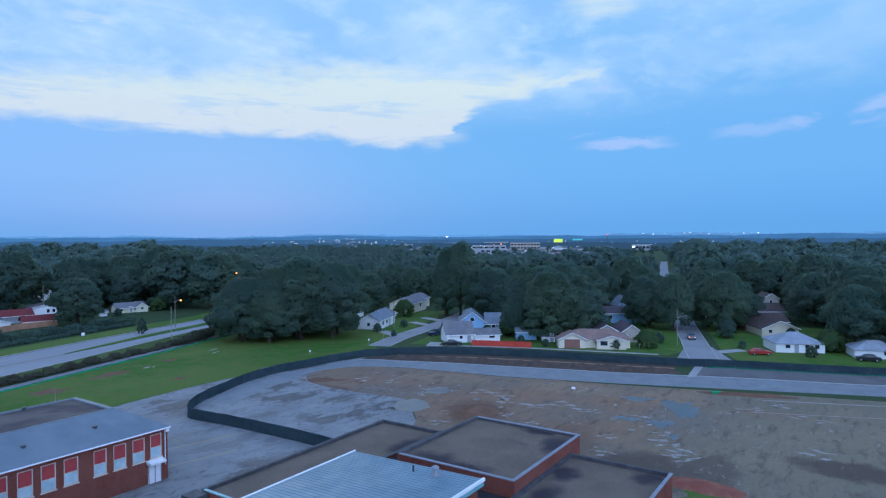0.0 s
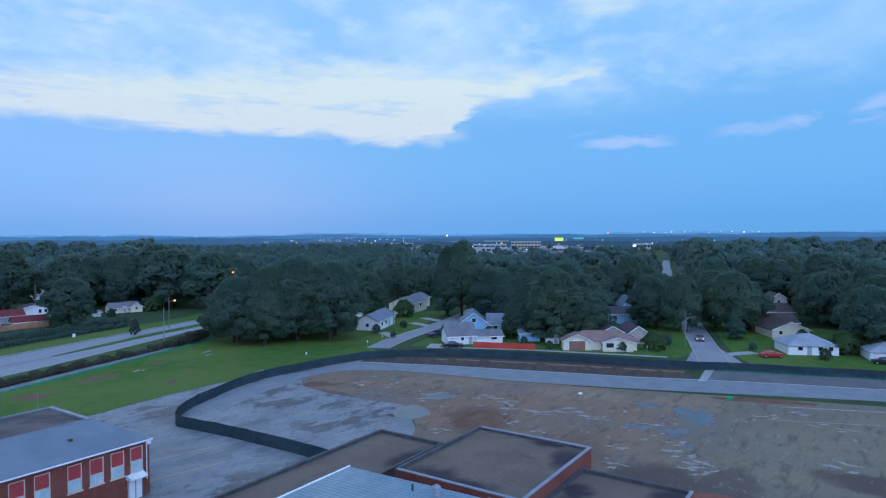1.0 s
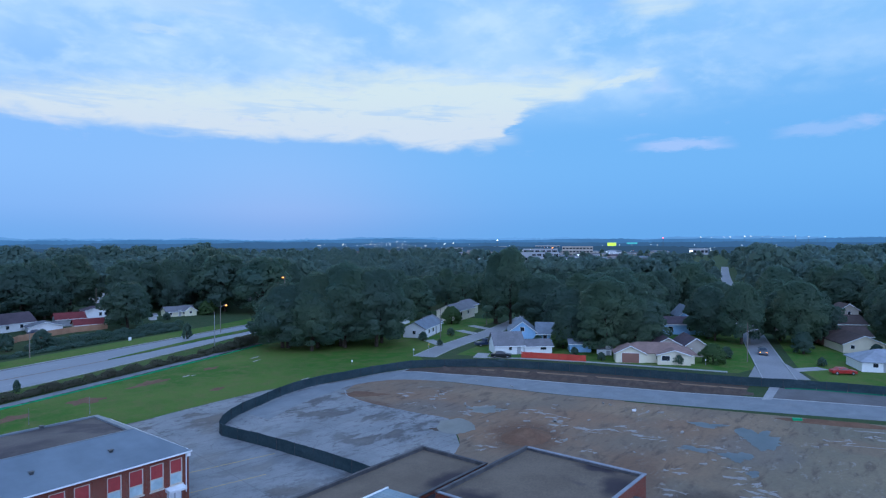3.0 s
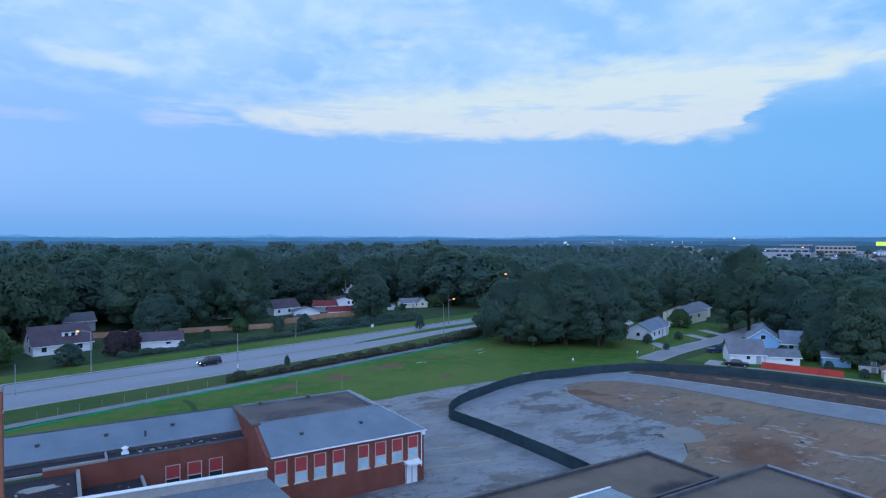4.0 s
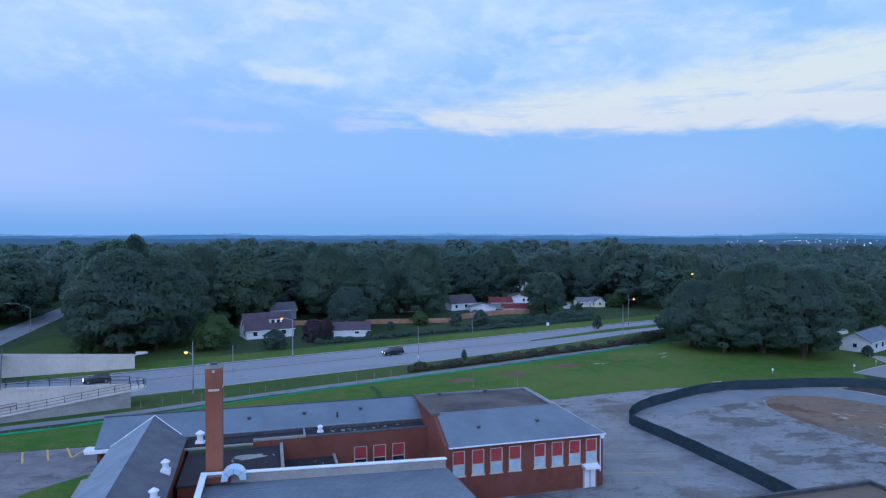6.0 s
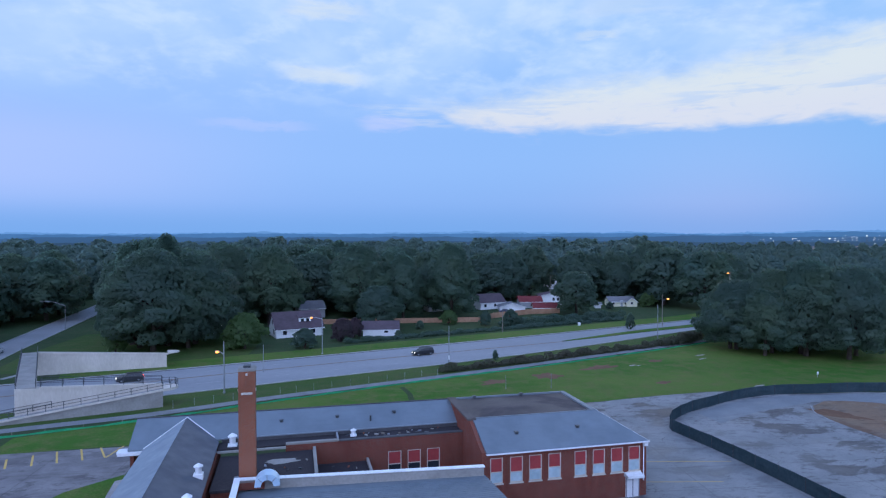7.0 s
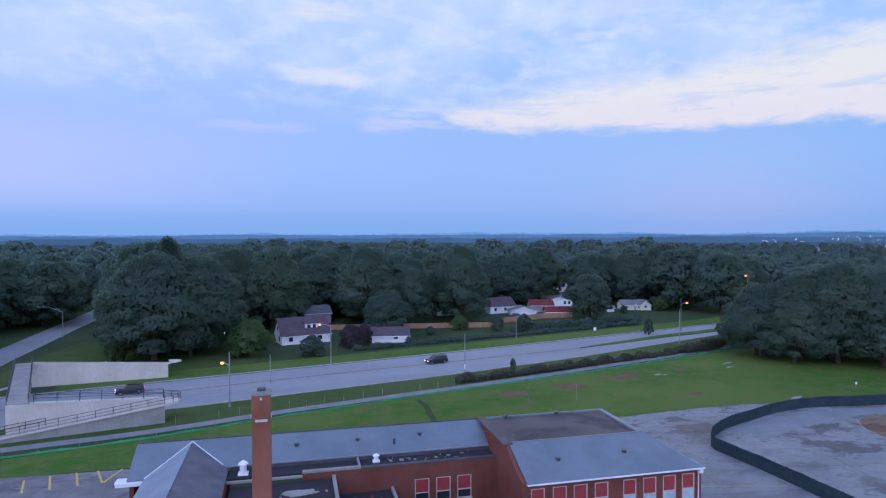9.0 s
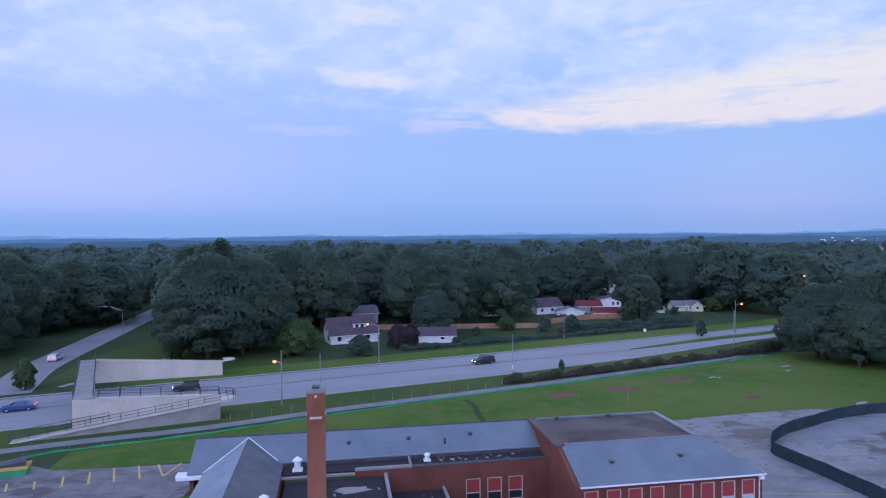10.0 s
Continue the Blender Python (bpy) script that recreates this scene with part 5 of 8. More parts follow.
# curved intake hood on the parapet
ho = bmesh.new()
N1 = 14
ring = []
for rr_ in (1.02, 0.55):
    for yy in (55.6, 56.9):
        ring.append([ho.verts.new((0.05 + rr_ * math.cos(math.pi * k / N1) * (1.0 if rr_ > 0.6 else 0.9), yy, 5.8 + rr_ * math.sin(math.pi * k / N1))) for k in range(N1 + 1)])
o0, o1, i0, i1 = ring
for k in range(N1):
    ho.faces.new((o0[k], o0[k + 1], o1[k + 1], o1[k]))
    ho.faces.new((i1[k], i1[k + 1], i0[k + 1], i0[k]))
    ho.faces.new((i0[k], i0[k + 1], o0[k + 1], o0[k]))
    ho.faces.new((o1[k], o1[k + 1], i1[k + 1], i1[k]))
ho.faces.new((o0[0], o1[0], i1[0], i0[0]))
ho.faces.new((i0[N1], i1[N1], o1[N1], o0[N1]))
hood = part("intake_hood", ho, M["hood_metal"], school, "curved pale metal intake hood")
for k in (3.5, 7, 10.5):
    hh = bmesh.new()
    a = math.pi * k / N1
    tube(hh, (0.05 + 0.55 * math.cos(a), 55.57, 5.8 + 0.55 * math.sin(a)), (0.05 + 1.02 * math.cos(a), 55.57, 5.8 + 1.02 * math.sin(a)), 0.025, seg=5)
    part("hood_seam", hh, M["steel"], hood)

# ---- chimney
ch = bmesh.new()
box(ch, -2.34, -0.96, 57.75, 59.1, 0, 14.95)
chim = part("chimney", ch, M["brick_pale"], school, "tall square orange-red brick chimney")
cc = bmesh.new()
box(cc, -2.40, -0.90, 57.69, 59.16, 14.95, 15.08)
box(cc, -2.32, -0.98, 57.77, 59.08, 15.082, 15.18)
part("cap", cc, M["concrete_dark"], chim)
fl2 = bmesh.new()
box(fl2, -1.94, -1.36, 58.1, 58.8, 15.182, 15.36)
part("flue", fl2, M["dark_steel"], chim)
for b_ in ((-2.09, -1.19, 57.62, 57.745, 13.0, 13.16), (-2.41, -2.345, 58.0, 58.3, 13.2, 13.4), (-0.955, -0.89, 58.0, 58.3, 13.2, 13.4), (-1.73, -1.57, 57.70, 57.745, 14.6, 14.8)):
    cb = bmesh.new()
    box(cb, *b_)
    part("bracket", cb, M["concrete"], chim)

# ---- hall with the pale ribbed roof
D2 = [(43.0, 37.65), (43.0, 23.4), (24, 23.4), (24, 37.65)]
DZ = [5.22, 5.58, 5.58, 5.22]
h2 = bmesh.new()
prism(h2, [(42.8, 37.45), (42.8, 23.7), (24, 23.7), (24, 37.45)], 0, [5.0, 5.3, 5.3, 5.0])
part("hall_wall", h2, M["brick"], school)
r2 = bmesh.new()
slab(r2, [(*p, z) for p, z in zip(D2, DZ)], 0.12)
part("ribbed_roof", r2, M["metal_teal"], school)
s2 = bmesh.new()
x = 42.7
while x > 25:
    slab(s2, [(x + 0.025, 37.6, 5.25), (x + 0.025, 23.45, 5.61), (x - 0.025, 23.45, 5.61), (x - 0.025, 37.6, 5.25)], 0.05)
    x -= 0.46
part("roof_ribs", s2, M["metal_teal"], school)
t2 = bmesh.new()
box(t2, 24, 43.1, 37.652, 37.78, 4.98, 5.32)
part("edge_trim", t2, M["white"], school)
gg = bmesh.new()
box(gg, 24, 43.2, 23.18, 23.38, 5.36, 5.62)
part("gutter", gg, M["white"], school, "white box gutter")
gf2 = bmesh.new()
box(gf2, 24, 43.1, 23.24, 23.38, 4.95, 5.355)
box(gf2, 43.01, 43.13, 23.24, 23.9, 4.95, 5.50)
part("fascia", gf2, M["teal"], school, "teal painted fascia")


def roof_vent(x, y, z, h=0.9, r=0.28, label="white roof ventilator with a conical cap", metal="white"):
    b = bmesh.new()
    box(b, x - r * 1.5, x + r * 1.5, y - r * 1.5, y + r * 1.5, z - 0.35, z + 0.12)
    tube(b, (x, y, z + 0.1), (x, y, z + h * 0.7), r, r, 12)
    v = part("roof_vent", b, M[metal], school, label)
    c = bmesh.new()
    tube(c, (x, y, z + h * 0.7), (x, y, z + h * 0.78), r * 1.5, r * 1.5, 12)
    tube(c, (x, y, z + h * 0.78), (x, y, z + h), r * 1.5, r * 0.25, 12)
    part("cap", c, M[metal], v)


roof_vent(-3.75, 67.6, 5.56, 1.25, 0.30)
roof_vent(8.2, 67.9, 5.56, 0.75, 0.22)
roof_vent(-5.65, 58.4, 6.25, 1.0, 0.26)
roof_vent(-5.55, 52.0, 6.25, 1.0, 0.26)
roof_vent(41.6, 27.2, 5.45, 0.95, 0.24, "grey metal roof ventilator with a flat cap", "coping")
rp = bmesh.new()
tube(rp, (41.4, 29.4, 5.3), (41.4, 29.4, 6.0), 0.09, 0.09, 8)
part("vent_pipe", rp, M["dark_steel"], school)


def small_vent(x, y, z, h=0.26):
    b = bmesh.new()
    box(b, x - 0.15, x + 0.15, y - 0.15, y + 0.15, z - 0.25, z + h * 0.5)
    box(b, x - 0.2, x + 0.2, y - 0.2, y + 0.2, z + h * 0.5 + 0.002, z + h * 0.75)
    part("vent_box", b, M["dark_steel"], school)


za = lambda y: 5.72 + (y - 58.95) * 1.98 / 4.8
zb = lambda y: 5.98 + (y - 68.65) * 1.64 / 3.4
small_vent(23.75, 61.3, za(61.3))
small_vent(30.4, 61.5, za(61.5))
for x, y in ((0.9, 70.4), (6.7, 70.5), (12.9, 70.6)):
    small_vent(x, y, zb(y))
tp = bmesh.new()
tube(tp, (10.2, 69.7, zb(69.7) - 0.1), (10.2, 69.7, zb(69.7) + 0.55), 0.1, 0.1, 8)
part("vent_pipe", tp, M["dark_steel"], school)
small_vent(22.4, 71.7, 7.72)
small_vent(28.1, 71.7, 7.72)


# ---- low flat-roofed blocks
def flat_block(x0, x1, y0, y1, ztop, coping, label):
    w = bmesh.new()
    t = 0.22
    box(w, x0, x1, y0, y1, 0, ztop - 0.42)
    for b in ((x0, x1, y0, y0 + t), (x0, x1, y1 - t, y1), (x0, x0 + t, y0 + t, y1 - t), (x1 - t, x1, y0 + t, y1 - t)):
        box(w, *b, ztop - 0.42, ztop - 0.08)
    part("block_wall", w, M["brick"], school)
    r = bmesh.new()
    box(r, x0 + t, x1 - t, y0 + t, y1 - t, ztop - 0.419, ztop - 0.33)
    part("flat_roof", r, M["ballast"], school, label)
    for q in ((x0 + t + 0.001, x1 - t - 0.001, y0 + t, y0 + t + 0.03), (x0 + t + 0.001, x1 - t - 0.001, y1 - t - 0.03, y1 - t), (x0 + t, x0 + t + 0.03, y0 + t + 0.031, y1 - t - 0.031), (x1 - t - 0.03, x1 - t, y0 + t + 0.031, y1 - t - 0.031)):
        ln = bmesh.new()
        box(ln, *q, ztop - 0.329, ztop - 0.081)
        part("upstand", ln, M["dark_coping"], school)
    for b, m in (((x0 - 0.06, x1 + 0.06, y0 - 0.06, y0 + t + 0.04), coping[0]), ((x0 - 0.06, x1 + 0.06, y1 - t - 0.04, y1 + 0.06), coping[1]),
                 ((x0 - 0.06, x0 + t + 0.04, y0 + t + 0.041, y1 - t - 0.041), coping[2]), ((x1 - t - 0.04, x1 + 0.06, y0 + t + 0.041, y1 - t - 0.041), coping[3])):
        c = bmesh.new()
        box(c, *b, ztop - 0.08, ztop + 0.02)
        part("coping", c, M[m], school)


flat_block(31.8, 57.3, 37.15, 45.85, 3.5, ("dark_coping", "dark_coping", "teal", "dark_coping"), "flat gravel roof with dark stains")
flat_block(46.05, 61.3, 21.95, 34.85, 4.7, ("coping", "dark_coping", "coping", "coping"), "raised flat gravel roof with dark stains")
flat_block(43.4, 58.5, 11.65, 21.85, 3.5, ("coping", "dark_coping", "dark_coping", "dark_coping"), "flat gravel roof with dark stains")
lk = bmesh.new()
box(lk, 43.2, 57.2, 34.9, 37.1, 0, 3.12)
box(lk, 43.2, 46.0, 21.9, 34.9, 0, 3.12)
part("link_roof", lk, M["membrane"], school)
# porch at the end of the low block
po = bmesh.new()
box(po, 30.2, 31.7, 44.9, 46.6, 0, 3.35)
part("porch", po, M["dark_coping"], school)

# litter blown on to the flat roofs
g = random.Random(15)
for x0, x1, y0, y1, z, n_ in ((7.2, 19.0, 66.9, 68.3, 5.562, 22), (-3.6, 3.4, 58.4, 64.8, 5.122, 7), (5.0, 9.0, 61.2, 65.4, 3.452, 6)):
    for i in range(n_):
        b = bmesh.new()
        r_ = g.uniform(0.12, 0.5)
        box(b, -r_ * 0.5, r_ * 0.5, -r_ * 0.22, r_ * 0.22, 0, g.uniform(0.03, 0.16), 0.01)
        ob = part("roof_litter", b, M[g.choice(("concrete_dark", "rubble", "coping", "pole_wood", "dark_steel", "dark_steel"))], school)
        ob.matrix_basis = pose(g.uniform(x0, x1), g.uniform(y0, y1), z, 0, 0, g.uniform(0, 180))


# ---------------------------------------------------------------- screened site fence
def screen_fence(pts, h, post_step, name="screen_fence"):
    root = thing(name, "tall site fence hung with dark green screen cloth", "fence")
    line = smooth_line(pts, 1.5)
    bm = bmesh.new()
    g = random.Random(4)
    cols = []
    for i, p in enumerate(line):
        a, b = line[max(0, i - 1)], line[min(len(line) - 1, i + 1)]
        t = Vector((b[0] - a[0], b[1] - a[1])).normalized()
        cols.append([bm.verts.new((p[0] - t.y * k + g.uniform(-0.03, 0.03), p[1] + t.x * k + g.uniform(-0.03, 0.03), z)) for k, z in ((0.0, 0.02), (0.06 * math.sin(i * 0.9), h * 0.5), (0, h + g.uniform(-0.05, 0.04)))])
    for i in range(len(cols) - 1):
        for k in range(2):
            bm.faces.new((cols[i][k], cols[i + 1][k], cols[i + 1][k + 1], cols[i][k + 1]))
    geo = bmesh.ops.solidify(bm, geom=bm.faces[:], thickness=0.03)
    part("screen_cloth", bm, M["fence_cloth"], root)
    for i in range(0, len(line), post_step):
        pb = bmesh.new()
        tube(pb, (*line[i], 0), (*line[i], h + 0.08), 0.045, 0.045, 6)
        part("post", pb, M["dark_steel"], root)
    return root


FENCE = [(52.6, 48.6), (52.8, 58.0), (52.5, 66.4), (52.2, 72.0), (51.4, 79.2), (51.9, 80.6), (53.8, 82.8), (58.4, 86.1), (64.5, 88.6), (71.5, 91.2), (79.0, 92.2), (86.0, 91.4), (93.5, 90.5), (101.0, 88.6), (107.6, 82.5), (113.4, 74.3), (117.6, 62.6), (121.1, 51.1), (123.8, 39.9), (126.8, 29.5), (130.5, 19.8), (132.9, 10.3), (135.7, 1.3), (137.8, -5.4), (153.6, -45.1), (177.0, -99.6)]
screen_fence(FENCE, 1.6, 2)
# green silt mesh at the foot of the screen
sm = bmesh.new()
sl = smooth_line([(127.9, 24.2), (130.1, 19.6), (132.5, 10.1), (135.3, 1.2), (137.4, -5.4), (153.2, -45.1)], 2)
for a, b in zip(sl, sl[1:]):
    sm.faces.new([sm.verts.new(p) for p in ((*a, 0), (*b, 0), (*b, 0.24), (*a, 0.24))])
gm2 = thing("silt_fence", "low bright green mesh at the foot of the screen fence", "fence")
part("mesh", sm, M["green_mesh_dull"], gm2)
for p in sl[::2]:
    sb = bmesh.new()
    box(sb, p[0] - 0.025, p[0] + 0.025, p[1] + 0.005, p[1] + 0.055, 0, 0.5)
    part("stake", sb, M["pole_wood"], gm2)

# ---------------------------------------------------------------- trees and woods
# the group in the meadow
for k, x, y, h, w in (("maple", 100.1, 130.1, 14.5, 1.15), ("oak", 105.5, 123.3, 18.5, 0.95), ("elm", 110.0, 118.5, 20.8, 1.05), ("oak", 115.6, 113.0, 19.5, 0.95), ("elm", 114.4, 123.0, 19.5, 1.0), ("maple", 120.6, 116.0, 18, 0.9), ("lime", 108.2, 132.5, 15, 1.2)):
    tree(k, x, y, h, x * 37, wide=w, group="trees in the meadow")
# by the houses across the side street
for k, x, y, h, w in (("elm", 171.5, 109.0, 24, 0.8), ("poplar", 169.2, 113.1, 22, 1.2), ("lime", 142.0, 73.0, 10.5, 0.95), ("oak", 154.7, 67.0, 18.5, 0.95), ("maple", 148.2, 59.4, 13, 0.9), ("maple", 174.8, 42.2, 15.5, 0.85), ("maple", 181.6, 30.4, 16, 1.0), ("lime", 179.4, 51.5, 14, 1.0), ("lime", 187.6, 27.8, 13, 1.0),
                      ("elm", 161.6, 80.5, 17, 1.0), ("oak", 189.4, -0.0, 18, 0.9), ("lime", 169.6, -9.3, 12, 1), ("lime", 167.3, -19.6, 11, 1), ("lime", 186.5, 35.5, 13, 1.0), ("maple", 203.0, 40.0, 15, 0.9), ("lime", 196.0, 53.5, 14, 1.0), ("lime", 176.5, 49.0, 11, 0.9), ("sapling", 169.0, 27.5, 5.0, 1.2)):
    tree(k, x, y, h, x * 53, wide=w, group="trees by the houses")
# beyond the highway
for k, x, y, h, w in (("small", -9.3, 156.2, 8.2, 1.15), ("plum", 13.5, 162.2, 5.5, 1.0), ("sapling", 4.2, 153.9, 4.6, 1.5), ("elm", -31.0, 167.0, 25, 0.72), ("poplar", -27.5, 165.0, 26, 1.1), ("poplar", -36.0, 168.5, 24, 1.25), ("oak", -41.0, 175.0, 20, 0.62), ("elm", -22.5, 171.0, 20.5, 0.8), ("poplar", -33.5, 164.0, 20, 1.2), ("small", -36.8, 156.6, 6, 0.8), ("lime", 92.9, 196.4, 14, 1.15), ("sapling", 92.7, 161.8, 4.5, 0.7),
                      ("sapling", 42.9, 129.6, 2.2, 0.7), ("plum", 17.1, 166.4, 5, 0.8), ("small", -55.7, 133.3, 5.5, 0.7), ("sapling", 55.8, 178.2, 4.2, 1.1), ("sapling", 62.7, 175.9, 4.8, 1.2), ("lime", 24.7, 179.0, 12, 1.2)):
    tree(k, x, y, h, x * 71, "small leafy tree beside the highway" if h < 9 else "", wide=w, group="trees beyond the highway")
hedge("hedge", [(29.5, 121.2), (45.4, 125.3), (62.1, 130.2), (79.6, 135.0), (95.1, 140.0)], 2.0, 1.35, 26000, "long ragged brownish green hedge beside the footpath", 0.10, "shrub", 0.55)
hedge("hedge", [(87.4, 136.7), (93.2, 138.6), (99.9, 141.1)], 2.6, 2.4, 6500, "tall dark clump of shrubs at the hedge end", 0.12, "shrub")
hedge("hedge", [(14.6, 157.9), (30.7, 162.4), (50.7, 167.7), (75.6, 174.0), (100.2, 180.1)], 2.4, 1.1, 14000, "low dark green hedge beyond the highway", 0.13, "leaf_olive", 0.5)
hedge("hedge", [(60.8, 176.0), (80.7, 181.8), (104.4, 187.4)], 3.4, 2.0, 8000, "overgrown thicket beyond the highway", 0.15, "leaf_olive", 0.5)

# bushes round the houses
for k, x, y, h in (("sapling", 131.5, 87.5, 2.6), ("sapling", 137.5, 79.5, 3.2), ("small", 141.6, 75.0, 5.2), ("sapling", 146.0, 66.2, 3.8), ("sapling", 132.9, 61.0, 1.8), ("sapling", 138.2, 46.0, 2.4), ("small", 144.0, 40.6, 4.2), ("sapling", 152.0, 40.0, 2.6), ("sapling", 151.0, 8.0, 2.4), ("small", 160.5, 5.0, 5.0), ("sapling", 129.5, 109.5, 2.4),
                   ("sapling", 126.0, 101.0, 1.6), ("small", 160.5, 124.0, 5.4), ("sapling", 141.0, 109.2, 2.2), ("sapling", 134.0, 68.0, 2.0), ("sapling", 155.0, 22.0, 1.8), ("small", 150.5, 62.5, 5.0), ("sapling", 176.0, 14.0, 2.6), ("sapling", 27.8, 163.0, 2.0), ("sapling", 95.5, 206.0, 3.4), ("sapling", 110.0, 205.5, 2.6), ("small", 127.0, 209.0, 5.0), ("sapling", 36.0, 176.0, 2.4), ("small", 46.0, 183.0, 4.2)):
    tree(k, x, y, h, x * 91, "low leafy bush beside the houses", wide=1.25, group="bushes")
# houses' clearings, streets: no trees there
CLEAR = [(-70, -200, 118, 118), (100, -200, 138, 106), (136, -60, 158, 62), (116, 78, 152, 120), (-60, 95, 100, 152), (-16, 150, 60, 193), (58, 150, 112, 228), (100, 165, 134, 224), (-100, 100, -50, 152), (-76, 120, -40, 203), (120, 58, 142, 92)]
# open ground in front of each house: corner, width
YARDS = [(143, 83, 7), (150, 46, 6), (182, 60, 6), (199, 62, 4), (178, 16, 7), (190, 20, 9), (210, 24, 8), (231, 33, 5), (180, 56, 5), (239, 25, 5), (206, 38, 4), (262, 42, 4), (140, 116, 8), (172, 128, 9), (186, 134, 6), (150, 136, 4),
         (4, 172, 9), (24, 168, 8), (6, 206, 3), (70, 215, 8), (84, 214, 6), (95, 224, 5), (123, 284, 7), (118, 213, 7), (164, 238, 5), (208, 120, 3), (226, 128, 3)]


def open_ground(x, y):
    for x0, y0, x1, y1 in CLEAR:
        if x0 < x < x1 and y0 < y < y1:
            return True
    for hx, hy, w in YARDS:
        t = max(0.0, min(1.0, 1 - (x * hx + y * hy) / (hx * hx + hy * hy)))
        k = min(t, 26 / math.hypot(hx, hy))
        if (x - hx * (1 - k)) ** 2 + (y - hy * (1 - k)) ** 2 < (w + (4.0 if w > 4 else 0.0)) ** 2 or (x - hx * 1.03) ** 2 + (y - hy * 1.03) ** 2 < (w + 1) ** 2:
            return True
    far = np.interp(x, [p[0] for p in HW_FAR], [p[1] for p in HW_FAR])
    near = np.interp(x, [p[0] for p in HW_NEAR], [p[1] for p in HW_NEAR])
    if near - 18 < y < far + 14:
        return True
    for (ax, ay), (bx, by), w in (((134, 26), (640, 165), 9.5), ((205, 48), (330, 84), 12), ((330, 84), (640, 166), 7.0), ((112, 92.8), (150, 104), 6.5), ((150, 104), (245, 133), 10), ((-58, 131), (-63, 420), 13), ((62, 226), (75, 330), 4)):
        t = max(0, min(1, ((x - ax) * (bx - ax) + (y - ay) * (by - ay)) / ((bx - ax) ** 2 + (by - ay) ** 2)))
        if (x - ax - t * (bx - ax)) ** 2 + (y - ay - t * (by - ay)) ** 2 < w * w:
            return True
    return False


g = random.Random(21)
count = 0
spots = []
yy = -120.0
while yy < 330:
    xx = -190.0
    while xx < 330:
        x, y = xx + g.uniform(-4.5, 4.5), yy + g.uniform(-4.5, 4.5)
        d = math.hypot(x, y)
        if d < 310 and not open_ground(x, y) and -30 < math.degrees(math.atan2(y, x)) < 135 and g.random() < 0.93:
            spots.append((d, x, y))
        xx += 13.2
    yy += 13.2
spots.sort()
for d, x, y in spots[:270]:
    k = g.choice(("oak", "maple", "elm", "lime", "maple", "oak"))
    north = math.degrees(math.atan2(x, y)) < 36
    tree(k, x, y, g.triangular(14, 24.5, 19.5) if north else g.triangular(11, 17, 14) if d > 215 and 38 < math.degrees(math.atan2(x, y)) < 72 else g.triangular(12, 20, 16), g.uniform(0, 360), wide=g.uniform(0.92, 1.25), group="woodland trees")

# the woods further off: one continuous mass of crowns
FAR_T = []
for i in range(6):
    FAR_T.append(crown_arrays(tree_blobs(16, 14, 40 + i), 700 if i < 3 else 380, 0.60 if i < 3 else 0.88, 50 + i))


def woods(name, cells, material, label):
    V, Fc, Nv, base = [], [], [], 0
    for x, y, h, a in cells:
        v, f, nv = FAR_T[int(a * 10) % 3 + (3 if math.hypot(x, y) > 430 else 0)]
        c, s = math.cos(a), math.sin(a)
        k = h / 16
        q = v * k
        V.append(np.stack([x + q[:, 0] * c - q[:, 1] * s, y + q[:, 0] * s + q[:, 1] * c, q[:, 2]], 1))
        Nv.append(np.stack([nv[:, 0] * c - nv[:, 1] * s, nv[:, 0] * s + nv[:, 1] * c, nv[:, 2]], 1))
        Fc.append(f + base)
        base += len(v)
    ob = new(name, mesh_from(name, np.concatenate(V), np.concatenate(Fc), np.concatenate(Nv), material))
    return tagged(ob, label, "woods", kind="stuff")


rest = [(x, y, g.triangular(14, 24, 19) if math.degrees(math.atan2(x, y)) < 36 else g.uniform(13, 19), g.uniform(0, 6)) for d, x, y in spots[270:]]
ring = []
rr = 306.0
while rr < 1180:
    a = -32.0
    while a < 136:
        x, y = rr * math.cos(math.radians(a)) + g.uniform(-6, 6), rr * math.sin(math.radians(a)) + g.uniform(-6, 6)
        bear = math.degrees(math.atan2(x, y))
        town = rr > 320 and 33 < bear < 76
        if (rr < 760 or town) and not open_ground(x, y) and g.random() < (0.62 if town and bear > 53 else 0.92):
            ring.append((x, y, (g.triangular(5, 12, 8) if bear > 53 else g.triangular(9, 15, 12)) if town else (g.uniform(20, 25) if g.random() < 0.08 else g.triangular(12, 22, 16)), g.uniform(0, 6)))
        a += math.degrees((14.0 + (rr - 306) * 0.02) / rr)
    rr += 14 + (rr - 306) * 0.05
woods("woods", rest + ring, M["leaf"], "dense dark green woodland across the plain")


# ---------------------------------------------------------------- streets beyond the site
def street(name, pts, width, label):
    line = smooth_line(pts, 4)
    setting(band(name, line, width, 0.03, M["street"]), label, "road")
    for s in (1, -1):
        setting(kerb_line("kerb_" + name, offset_line(line, s * (width / 2 + 0.1)), M["kerb"], 0.2, 0, 0.12), "low concrete kerb beside the street", "kerb")


